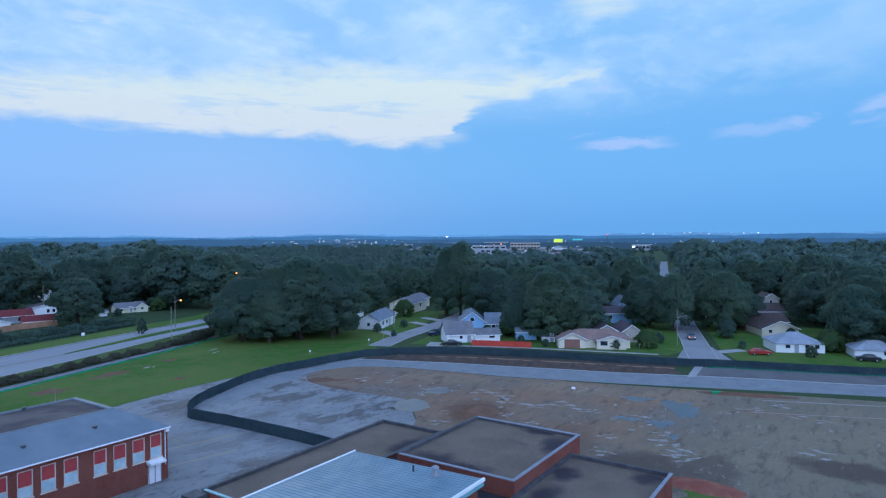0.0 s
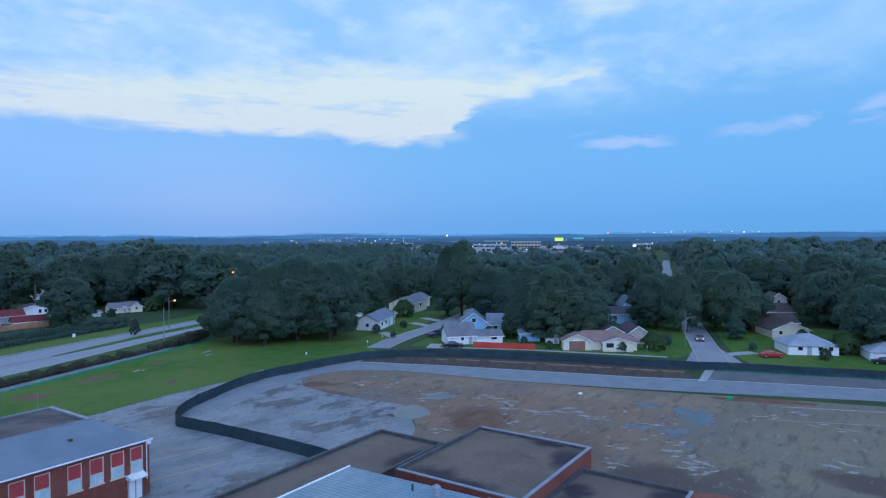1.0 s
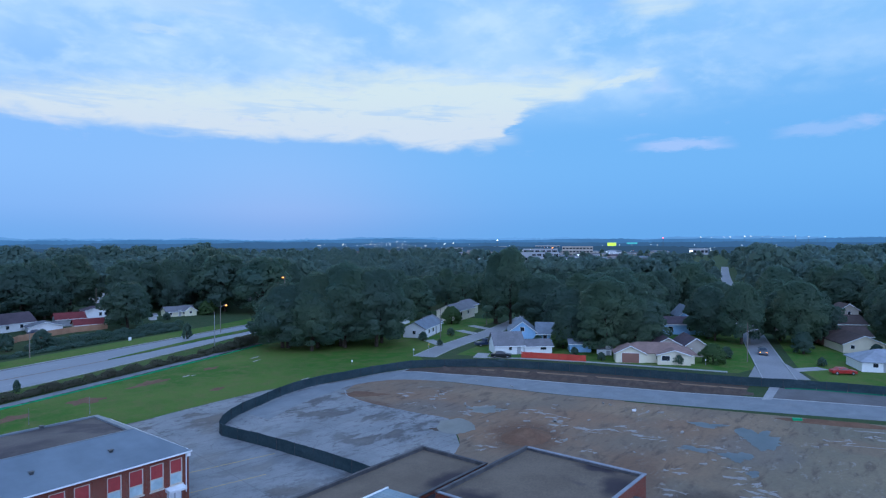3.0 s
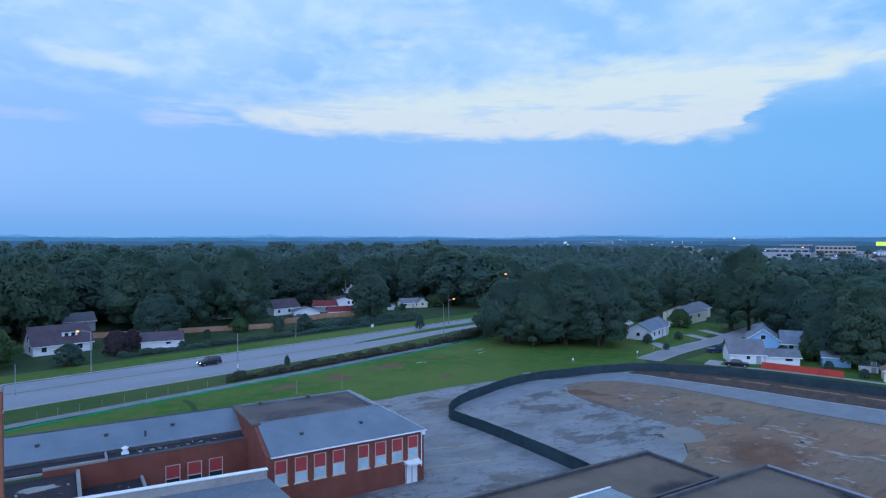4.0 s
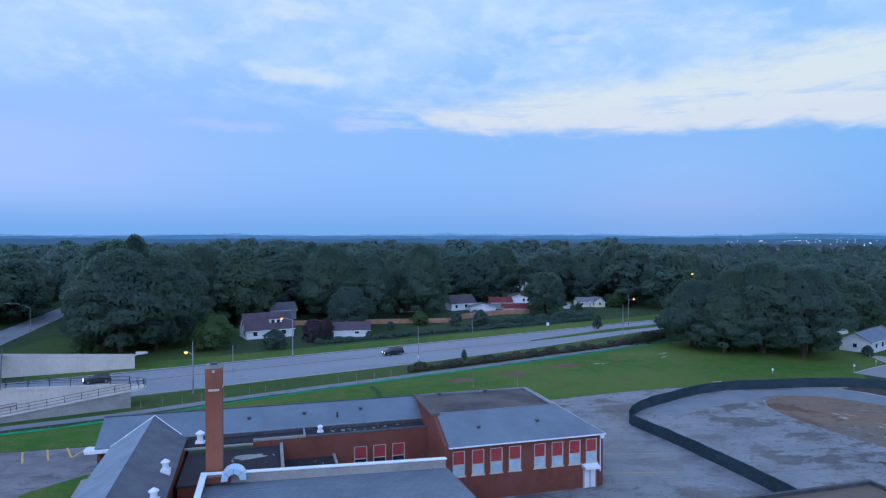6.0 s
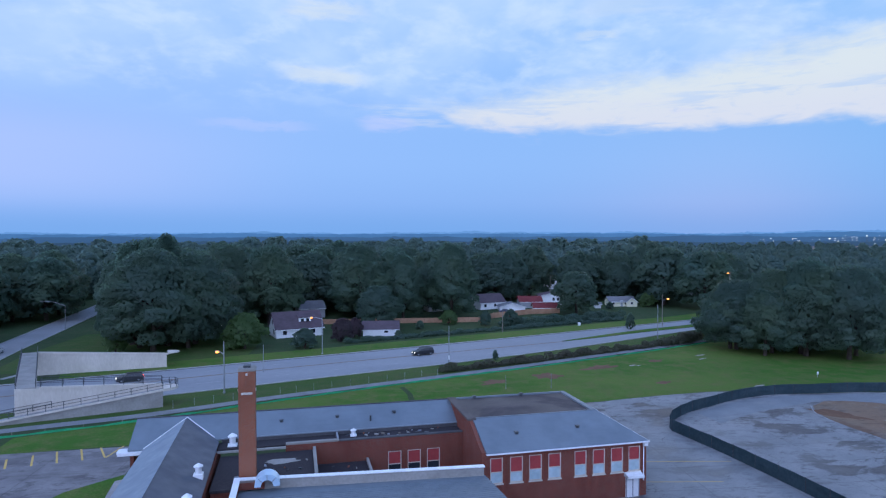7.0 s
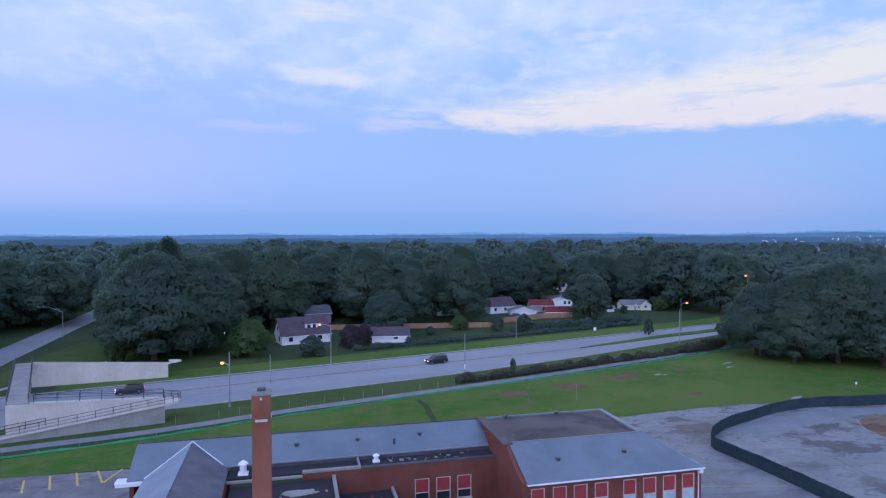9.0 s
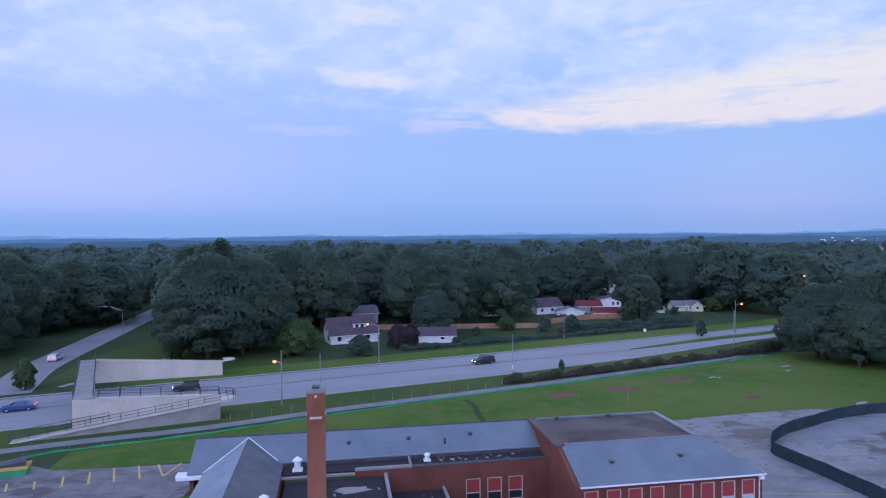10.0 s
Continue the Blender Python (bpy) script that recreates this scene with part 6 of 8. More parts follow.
street("street_main", [(134.5, 26.0), (160, 33.8), (208, 48), (336, 84), (470, 121), (640, 165)], 5.6, "pale residential street running away")
street("street_side", [(112.3, 94.6), (123, 98.0), (138, 101.2), (155, 104.6), (186, 113.4), (224, 126), (262, 140)], 5.0, "narrow side street curving past the houses")
street("street_north", [(-57.5, 130), (-62, 150), (-63.2, 165), (-63.9, 185), (-65, 214), (-68, 300)], 7.6, "residential street running north")
setting(poly_sheet("street_mouth", [(134.6, 31.6), (149.0, 33.4), (153.0, 28.2), (146.0, 25.0), (138.6, 21.6)], 0.034, M["street"]), "flared end of the street at the fence", "road")
for pts in ([(119, 84), (124.5, 86.5)], [(152.5, 21.5), (146, 26.5)], [(127.5, 101.6), (131.5, 109.5)], [(148, 105.8), (150.5, 113.5)], [(158, 108.0), (161, 117.0)]):
    setting(band("driveway", pts, 3.0, 0.022, M["walkway"]), "pale concrete driveway", "driveway")
setting(band("path", [(-50.5, 134.5), (-44, 147), (-38, 160)], 1.4, 0.03, M["walkway"]), "narrow concrete footpath", "path")
setting(band("path", [(119.5, 84.5), (124, 76.5), (129, 64), (133, 50), (137, 36)], 1.4, 0.024, M["walkway"]), "narrow concrete footpath along the fence", "path")
setting(poly_sheet("lawn_houses", [(119, 90.5), (123.5, 76.5), (130, 58), (137, 34), (144, 32.3), (165, 38.5), (200, 49), (190, 80), (165, 100), (150, 99.5), (130, 93)], 0.006, M["grass"]), "mown lawns round the houses", "lawn")
setting(poly_sheet("lawn_houses", [(138, 20), (148, 25), (170, 31.5), (200, 40), (200, 0), (170, -30), (150, -22), (143, 0)], 0.006, M["grass"]), "mown lawns round the houses", "lawn")
setting(poly_sheet("lawn_houses", [(113, 97.5), (120, 97.8), (147, 107.5), (180, 119), (170, 140), (130, 135), (122, 115)], 0.006, M["grass"]), "mown lawns round the houses", "lawn")
setting(poly_sheet("lawn_north", [(-55, 139), (-32, 142.5), (-8, 149), (-6, 168), (-20, 186), (-52, 188), (-56, 160)], 0.008, M["verge"]), "mown lawn under the tall trees", "lawn")
# Mown too, but in the darker grass: shade behind the hedge as colour.
setting(poly_sheet("lawn_north", [(8, 172), (40, 172), (80, 182), (104, 188), (90, 199), (58, 184.5), (12, 190.5)], 0.008, M["rough_grass"]), "mown lawn behind the hedge", "lawn")

# ---------------------------------------------------------------- houses
PAINT = {"white": wall_paint("white_siding", (0.80, 0.80, 0.78)), "cream": wall_paint("cream_siding", (0.70, 0.63, 0.47)), "blue": wall_paint("pale_blue_siding", (0.30, 0.50, 0.72)),
         "beige": wall_paint("beige_siding", (0.42, 0.37, 0.31)), "tan": wall_paint("tan_siding", (0.45, 0.36, 0.28)), "yellow": wall_paint("pale_yellow_siding", (0.70, 0.66, 0.46)), "grey": wall_paint("grey_siding", (0.36, 0.37, 0.38)),
         "rust": wall_paint("rust_brick", (0.24, 0.12, 0.09))}
ROOF = {"grey": shingles("grey_shingles", (0.20, 0.195, 0.20)), "slate": shingles("slate_blue_shingles", (0.21, 0.24, 0.27)), "brown": shingles("brown_shingles", (0.105, 0.075, 0.065)), "pink": shingles("pinkish_shingles", (0.30, 0.195, 0.16)),
        "red": shingles("red_shingles", (0.21, 0.046, 0.046)), "plum": shingles("purplish_shingles", (0.115, 0.085, 0.095)), "pale": shingles("pale_grey_shingles", (0.34, 0.36, 0.39))}


def house_window(parent, face, u, z0, w, h, W, D, door=False, colour="grey"):
    """Window or door on one side: S front, N back, W left, E right; u along the wall."""
    f, p = bmesh.new(), bmesh.new()
    for bm, e, d0, d1 in ((f, 0.09, -0.02, 0.06), (p, 0.0, -0.02, 0.075)):
        a, b = u - w / 2 - e, u + w / 2 + e
        lo, hi = z0 - (0 if door else e), z0 + h + e
        if face == "S":
            box(bm, a, b, -d1, -d0, lo, hi)
        elif face == "N":
            box(bm, a, b, D + d0, D + d1, lo, hi)
        elif face == "W":
            box(bm, -d1, -d0, a, b, lo, hi)
        else:
            box(bm, W + d0, W + d1, a, b, lo, hi)
    fr = part("door" if door else "window", f, PAINT["white"], parent)
    part("leaf" if door else "pane", p, M["glass"] if not door else PAINT[colour], fr)


def house(label, x, y, yaw, W, D, eave, ridge, wall, roof, gable="x", over=0.4, wins=(), doors=(), chimney=None, hip=False, group="houses"):
    """Front left corner at x, y; W along the front, D deep. gable: the way the ridge runs."""
    root = thing("house", label, "house", pose(x, y, 0, 0, 0, yaw), group)
    b = bmesh.new()
    box(b, 0, W, 0, D, 0, eave)
    if not hip:
        if gable == "x":
            for xx in (0.0, W - 0.2):
                vs = [b.verts.new(q) for q in ((xx, 0, eave), (xx, D, eave), (xx, D / 2, ridge - 0.12), (xx + 0.2, 0, eave), (xx + 0.2, D, eave), (xx + 0.2, D / 2, ridge - 0.12))]
                for f in ((0, 1, 2), (5, 4, 3), (1, 4, 5, 2), (2, 5, 3, 0)):
                    b.faces.new([vs[i] for i in f])
        else:
            for yy in (0.0, D - 0.2):
                vs = [b.verts.new(q) for q in ((0, yy, eave), (W, yy, eave), (W / 2, yy, ridge - 0.12), (0, yy + 0.2, eave), (W, yy + 0.2, eave), (W / 2, yy + 0.2, ridge - 0.12))]
                for f in ((0, 1, 2), (5, 4, 3), (1, 4, 5, 2), (2, 5, 3, 0)):
                    b.faces.new([vs[i] for i in f])
    part("wall", b, PAINT[wall], root)
    r = bmesh.new()
    o = over
    if hip:
        k = min(W, D) / 2
        c = [(-o, -o), (W + o, -o), (W + o, D + o), (-o, D + o)]
        e0 = eave - 0.05
        r0, r1 = ((k, D / 2), (W - k, D / 2)) if W >= D else ((W / 2, k), (W / 2, D - k))
        lo = [r.verts.new((*q, e0)) for q in c]
        top = [r.verts.new((*q, ridge)) for q in (r0, r1)]
        base = [r.verts.new((*q, e0 - 0.15)) for q in c]
        fs = ((lo[0], lo[1], top[1], top[0]), (lo[1], lo[2], top[1]), (lo[2], lo[3], top[0], top[1]), (lo[3], lo[0], top[0])) if W >= D else ((lo[0], lo[1], top[0]), (lo[1], lo[2], top[1], top[0]), (lo[2], lo[3], top[1]), (lo[3], lo[0], top[0], top[1]))
        for f in fs:
            r.faces.new(f)
        r.faces.new(base)
        for i in range(4):
            r.faces.new((base[i], base[(i + 1) % 4], lo[(i + 1) % 4], lo[i]))
        part("roof", r, ROOF[roof], root)
    else:
        drop = (ridge - eave) / ((D if gable == "x" else W) / 2) * o
        if gable == "x":
            slab(r, [(-o, -o, eave - drop), (W + o, -o, eave - drop), (W + o, D / 2, ridge), (-o, D / 2, ridge)], 0.16)
            slab(r, [(-o, D / 2, ridge), (W + o, D / 2, ridge), (W + o, D + o, eave - drop), (-o, D + o, eave - drop)], 0.16)
        else:
            slab(r, [(-o, -o, eave - drop), (-o, D + o, eave - drop), (W / 2, D + o, ridge), (W / 2, -o, ridge)], 0.16)
            slab(r, [(W / 2, -o, ridge), (W / 2, D + o, ridge), (W + o, D + o, eave - drop), (W + o, -o, eave - drop)], 0.16)
        part("roof", r, ROOF[roof], root)
        t = bmesh.new()
        if gable == "x":
            box(t, -o, W + o, -o - 0.06, -o - 0.002, eave - drop - 0.18, eave - drop + 0.02)
        else:
            for sx in (-1, 1):
                p0 = (W / 2, -o - 0.03, ridge - 0.08)
                p1 = (W / 2 + sx * (W / 2 + o), -o - 0.03, eave - drop - 0.08)
                tube(t, p0, p1, 0.09, seg=4)
        part("fascia", t, PAINT["white"], root)
    for f, u, z0, w, h in wins:
        house_window(root, f, u, z0, w, h, W, D)
    for f, u, w, *colour in doors:
        house_window(root, f, u, 0.05, w, 2.05, W, D, True, *colour)
    if chimney:
        c = bmesh.new()
        box(c, chimney[0] - 0.35, chimney[0] + 0.35, chimney[1] - 0.35, chimney[1] + 0.35, eave - 0.5, ridge + 0.8)
        box(c, chimney[0] - 0.42, chimney[0] + 0.42, chimney[1] - 0.42, chimney[1] + 0.42, ridge + 0.802, ridge + 0.95)
        part("chimney", c, M["brick"], root)
    return root


# east of the site
house("white garage with a grey shingle roof beside the red fence", 124.3, 83.2, -43, 6.8, 6.5, 2.3, 4.9, "white", "grey", wins=[("S", 3.6, 1.0, 0.7, 0.8)], doors=[("S", 5.6, 0.9)])
house("low white extension with a grey roof behind the red fence", 129.4, 78.4, -43, 6.6, 5, 1.9, 3.1, "white", "grey", wins=[("S", 4.5, 0.9, 1.4, 0.6)])
house("pale blue gabled house behind the white garage", 139.6, 89.2, -57, 6.8, 10, 3.2, 5.7, "blue", "slate", gable="y", wins=[("S", 3.4, 3.2, 1.0, 1.0)])
house("pale blue house wing with a grey roof", 143.4, 83.2, -57, 5.4, 7, 2.8, 5.2, "blue", "slate", wins=[("S", 2.0, 1.2, 0.9, 1.1), ("S", 3.9, 1.2, 0.9, 1.1)])
house("pale blue outbuilding among the trees", 137.9, 71.2, -56, 5.0, 5, 2.2, 3.6, "blue", "slate")
house("small white garden shed on the lawn", 138.3, 64.2, -57, 3.0, 2.6, 1.5, 2.0, "white", "grey", doors=[("S", 2.2, 0.8)])
house("cream bungalow with a pinkish shingle roof", 134.0, 57.0, -62, 15.2, 8.0, 2.2, 3.9, "cream", "pink", hip=True, wins=[("S", 7.8, 0.8, 0.9, 1.2)])
house("gabled front of the cream bungalow with a porch", 132.7, 57.6, -60, 6.2, 4, 2.2, 3.7, "cream", "pink", gable="y", doors=[("S", 3.1, 3.6, "rust")])
house("gabled wing of the cream bungalow", 135.9, 49.6, -63, 6.6, 5, 2.2, 3.2, "cream", "pink", gable="y", wins=[("S", 1.6, 0.9, 1.6, 1.0)])
house("beige gabled house behind the bungalow", 148.2, 48.2, -56, 5.6, 9, 2.4, 4.3, "beige", "plum", gable="y", wins=[("S", 1.4, 1.3, 0.7, 0.6)])
house("beige house with a dark roof behind the bungalow", 146.2, 54.0, -56, 6.0, 8, 2.5, 4.1, "beige", "plum", gable="y")
house("pale blue house with a dark roof beside the trees", 178.6, 63.8, -56, 12, 9, 3.0, 4.6, "blue", "plum", wins=[("S", 2.5, 1.1, 1.2, 1.1), ("S", 8, 1.1, 1.2, 1.1)])
house("pale blue house with a steep gable", 196.8, 64.8, -56, 5.6, 9, 3.4, 6.3, "blue", "slate", gable="y", wins=[("S", 2.8, 3.6, 0.9, 0.9)])
house("white ranch house with a pale hipped roof", 153.4, 14.9, -65, 10.0, 8.2, 2.1, 4.1, "white", "pale", hip=True, wins=[("S", 2.4, 1.0, 0.9, 0.8), ("S", 6.4, 1.0, 0.9, 0.8), ("S", 8.4, 1.0, 0.9, 0.8)], doors=[("S", 4.2, 0.9)])
house("white garage with a pale roof", 155.0, 0.4, -75, 8.5, 6.5, 1.9, 3.5, "white", "pale", hip=True, wins=[("S", 5.6, 0.9, 0.6, 0.7)])
house("cream gabled house with a brown roof", 175.8, 20.4, -60, 9.0, 10, 2.2, 4.1, "cream", "brown", gable="y", wins=[("S", 2.0, 1.0, 0.8, 0.8)])
house("brown-roofed brick house beside the street", 185.0, 25.8, -60, 11.5, 9, 2.5, 4.4, "rust", "brown", wins=[("S", 3, 1, 1, 1)])
house("long brown-roofed house behind others", 205.6, 29.8, -60, 13, 10, 3.0, 5.0, "tan", "brown", wins=[("S", 3, 1.2, 1, 1)])
house("tall narrow house with a brown gable", 237.5, 27.8, -60, 5.5, 7, 4.2, 6.0, "beige", "brown", gable="y", wins=[("S", 2.7, 2.6, 0.8, 1.0)])
house("white cottage half hidden by trees", 205, 40, -60, 6, 7, 3.0, 4.8, "white", "grey", gable="y")
house("white cottage half hidden by trees", 262, 44, -60, 7, 7, 3.4, 5.2, "white", "grey", gable="y")
# along the side street
house("white gabled house on the side street", 132.9, 111.6, 20.5, 14.0, 6.4, 2.7, 4.4, "white", "slate", wins=[("S", 3.0, 1.0, 1.0, 1.0), ("S", 6.5, 1.0, 1.0, 1.0), ("W", 3.2, 1.0, 0.8, 0.9)], doors=[("S", 9.0, 0.9)])
house("grey-roofed extension of the white house", 142.5, 117.0, 20.5, 8.5, 6.0, 2.6, 4.2, "white", "grey", wins=[("S", 6.0, 1.0, 1.0, 1.0)])
house("cream two-storey house with a grey roof", 166.6, 126.2, 14, 15, 7.6, 3.4, 5.2, "cream", "grey", wins=[("S", 3.0, 1.6, 1.1, 1.1), ("S", 9.0, 1.6, 1.1, 1.1), ("W", 2.5, 1.6, 0.9, 1.0), ("W", 5.2, 1.6, 0.9, 1.0)])
house("yellowish house at the end of the side street", 182, 133, 14, 9, 7, 3.4, 5.0, "yellow", "grey", wins=[("S", 5, 1.6, 1.1, 1.1)])
house("white cottage among dark trees", 148, 134, 20, 7, 6, 2.8, 4.3, "white", "brown")
# beyond the highway
h1 = house("white cottage with a grey roof and a dormer", -2.6, 169.1, 15, 12.2, 7.8, 2.5, 6.3, "white", "plum", wins=[("S", 2.2, 0.8, 1.0, 1.4), ("S", 9.5, 0.8, 1.2, 1.2), ("W", 3.9, 3.0, 0.9, 1.2), ("W", 2.2, 0.8, 1.0, 1.3)])
dm = bmesh.new()
box(dm, 6.2, 9.4, 1.3, 3.6, 2.9, 4.9)
dorm = part("dormer", dm, PAINT["white"], h1)
dmr = bmesh.new()
slab(dmr, [(5.9, 1.0, 4.9), (9.7, 1.0, 4.9), (9.7, 4.0, 5.7), (5.9, 4.0, 5.7)], 0.14)
part("dormer_roof", dmr, ROOF["plum"], dorm)
for u in (7.1, 8.5):
    w_ = bmesh.new()
    box(w_, u - 0.4, u + 0.4, 1.24, 1.298, 3.5, 4.5)
    part("pane", w_, M["glass"], dorm)
house("low white garage with a grey roof behind the hedge", 19.2, 167.4, -8, 9.2, 6.5, 1.9, 3.6, "white", "plum", wins=[("S", 6.0, 0.9, 1.0, 0.7)])
house("grey house behind the white cottage", 3.5, 206, 10, 8, 8, 3.2, 5.2, "grey", "grey")
house("white house with a brown roof and tall gable", 65.2, 214.6, 14, 10.2, 7.4, 2.6, 5.2, "white", "plum", wins=[("W", 3.7, 2.8, 0.8, 1.0), ("S", 2.0, 0.9, 0.9, 1.0), ("S", 6.0, 0.9, 0.9, 1.0)])
house("low white garage in front of the brown-roofed house", 70.2, 208.6, -12, 8.8, 6, 1.7, 2.9, "white", "grey", gable="y")
house("house with a red roof among the trees", 80.4, 216.2, -12, 8, 8, 2.4, 4.0, "grey", "red", gable="x", wins=[("S", 5, 1, 0.9, 0.9)])
house("tan garage with a red roof beside the board fence", 80.2, 201.8, -13, 8, 6, 1.9, 3.3, "tan", "red")
house("white house with a dark low roof", 91.5, 224.4, -12, 8, 7, 3.4, 4.4, "white", "plum", gable="y", wins=[("S", 5, 1.6, 0.8, 1.1), ("S", 6.6, 1.6, 0.8, 1.1)])
house("white and blue house far among the trees", 119.5, 285.8, -12, 9, 8, 3.4, 5.4, "white", "grey", gable="y")
house("pale yellow gabled bungalow", 114.0, 213.2, -13, 9.4, 7, 1.9, 3.4, "yellow", "grey", wins=[("S", 1.4, 0.8, 0.7, 0.7), ("E", 3.0, 0.8, 0.9, 0.9), ("S", 6.0, 0.8, 1.0, 0.8)], doors=[("S", 4.4, 0.8)])
house("gabled front of the pale yellow bungalow", 119.6, 211.2, -13, 4.0, 7.5, 1.9, 3.3, "yellow", "grey", gable="y", wins=[("S", 2.0, 0.9, 0.8, 0.8)])
house("white cottage half hidden among the woods", 46.5, 214, 8, 5.5, 6, 3.2, 4.8, "white", "grey", gable="y", wins=[("S", 2.6, 1.2, 0.9, 1.0)])
house("white shed half hidden beside the gabled house", 61.5, 222.5, 10, 4.5, 5, 2.4, 3.6, "white", "plum")
house("small white shed beside the trees", 106.6, 209.8, -13, 2.0, 2.4, 1.6, 2.1, "white", "grey")
house("grey gabled house at the edge of the woods", 161.0, 239.4, -13, 8, 8, 3.2, 5.0, "grey", "grey", gable="y")
house("white house far down the northern street", 75, 300, 0, 9, 7, 3.2, 5.0, "white", "plum", gable="y")


# ---------------------------------------------------------------- board fences, walls
def panel_fence(label, pts, h, material, name="fence", step=2.4):
    root = thing(name, label, "fence")
    share = {}

    def piece(nm, dims, at):
        key = (nm, *(round(v, 2) for v in dims))
        if key not in share:
            b = bmesh.new()
            box(b, -dims[0] / 2, dims[0] / 2, -dims[1] / 2, dims[1] / 2, 0, dims[2])
            share[key] = part(nm, b, material, root)
            ob = share[key]
        else:
            ob = new(nm, share[key].data)
            ob.parent = root
        ob.matrix_basis = at

    for a, b in zip(pts, pts[1:]):
        a, b = Vector((*a, 0)), Vector((*b, 0))
        n = max(1, round((b - a).length / step))
        L, m = (b - a).length / n, 8
        turn = Matrix.Rotation(math.atan2(b.y - a.y, b.x - a.x), 4, "Z")
        for i in range(n):
            at = Matrix.Translation(a.lerp(b, i / n)) @ turn
            for k in range(m):
                piece("board", ((L - 0.1) / m - 0.016, 0.03, h - 0.05 + (0.03 if k % 2 else 0.0)), at @ Matrix.Translation((0.05 + (L - 0.1) * (k + 0.5) / m, 0, 0.05)))
            for z in (0.25, h - 0.35):
                piece("rail", (L - 0.12, 0.045, 0.1), at @ Matrix.Translation((L / 2, 0.040, z)))
            piece("post", (0.1, 0.1, h + 0.1), at)
    return root


panel_fence("bright red painted board fence in front of the house", [(124.9, 76.5), (127.2, 70.0), (129.6, 63.0)], 1.35, M["red_fence"])
panel_fence("long weathered cedar board fence beyond the lawn", [(-1, 194), (12.1, 191.6), (34, 188.6), (56.8, 185.4)], 1.5, M["wood_fence"])
panel_fence("tall cedar board fence in front of the garages", [(56.8, 185.4), (63, 193), (78, 199.5), (88.5, 199.6)], 1.7, M["wood_fence"])


# ---------------------------------------------------------------- poles and lamps
def lamp_post(x, y, h, arm=None, lit=None, wood=False, label="", r=0.09, name="street_lamp"):
    root = thing(name, label, "street lamp" if arm else "pole", pose(x, y, 0))
    b = bmesh.new()
    tube(b, (0, 0, 0), (0, 0, h), r * 1.4, r * 0.8, 8)
    if not wood:
        tube(b, (0, 0, 0), (0, 0, 0.35), r * 2.2, r * 2.0, 8)
    part("pole", b, M["pole_wood"] if wood else M["steel"], root)
    if arm:
        ax, ay, az = arm
        a = bmesh.new()
        tube(a, (0, 0, az - 0.5 if az <= h else h - 0.1), (ax * 0.5, ay * 0.5, az - 0.1), 0.05, 0.045, 6)
        tube(a, (ax * 0.5, ay * 0.5, az - 0.1), (ax, ay, az), 0.045, 0.04, 6)
        part("arm", a, M["steel"], root)
        hd = bmesh.new()
        box(hd, ax - 0.34, ax + 0.34, ay - 0.17, ay + 0.17, az - 0.06, az + 0.12, 0.04)
        head = part("lamp_head", hd, M["steel"], root)
        if lit:
            lb = bmesh.new()
            bmesh.ops.create_icosphere(lb, subdivisions=2, radius=lit[1], matrix=Matrix.Translation((ax, ay, az - 0.1)) @ Matrix.Diagonal((1, 1, 0.75, 1)))
            part("lamp_glass", lb, M[lit[0]], head)
    return root


lamp_post(-9.5, 114.5, 8.7, (-1.1, 0.4, 7.0), ("lamp_orange", 0.30), label="steel street lamp lit orange beside the highway")
lamp_post(-3.9, 129.6, 5.3, label="thin steel pole beside the highway", r=0.06, name="pole")
lamp_post(7.9, 145.4, 7.9, (-2.3, 0.5, 8.2), ("lamp_orange", 0.28), label="street lamp lit orange beyond the highway")
lamp_post(32.5, 128.0, 7.8, label="tall steel pole with a white band", r=0.08, name="pole")
lamp_post(89.6, 143.3, 9.0, label="tall steel pole beside the hedge", r=0.08, name="pole")
lamp_post(105.0, 165.4, 9.1, (2.2, 0.6, 7.8), ("lamp_orange", 0.32), True, "wooden pole with an orange street lamp")
lamp_post(56.4, 164.8, 5.8, wood=True, label="short wooden pole beyond the highway", name="pole")
lamp_post(144.5, 187.5, 14.0, (-0.6, 0.2, 13.4), ("lamp_orange", 0.34), True, "wooden pole with an orange lamp in the woods", r=0.12)
lamp_post(-60.1, 198.0, 6.8, (-6.4, 1.4, 8.0), None, label="street lamp with a long curved arm")
lamp_post(150.8, 35.4, 8.6, (0.9, -1.7, 7.0), None, True, "wooden utility pole with a lamp arm")
lamp_post(166.3, 114.6, 8.4, wood=True, label="wooden utility pole on the side street", name="utility_pole", r=0.12)
lamp_post(135.9, 108.8, 8.2, (0.6, 0.6, 7.6), None, True, "wooden utility pole with a lamp beside a house")
lamp_post(219.7, 133.6, 9.5, wood=True, label="pale wooden utility pole among trees", name="utility_pole", r=0.14)
lamp_post(97, 228, 10.5, wood=True, label="wooden utility pole behind the houses", name="utility_pole", r=0.13)
lamp_post(176, 40.5, 8.4, (-0.8, -1.6, 8.0), None, True, "wooden utility pole with a lamp arm")
dl = thing("street_lamp", "low twin-globe lamp post on the lawn", "street lamp", pose(-18.2, 173.6, 0))
b = bmesh.new()
tube(b, (0, 0, 0), (0, 0, 2.9), 0.07, 0.05, 8)
tube(b, (-2.0, 0.5, 2.85), (2.0, -0.5, 2.85), 0.04, 0.04, 6)
part("pole", b, M["steel"], dl)
for sx in (-1, 1):
    b = bmesh.new()
    bmesh.ops.create_icosphere(b, subdivisions=2, radius=0.26, matrix=Matrix.Translation((2.0 * sx, -0.5 * sx, 3.0)))
    part("globe", b, M["lamp_cool"], dl)
wb_ = bmesh.new()
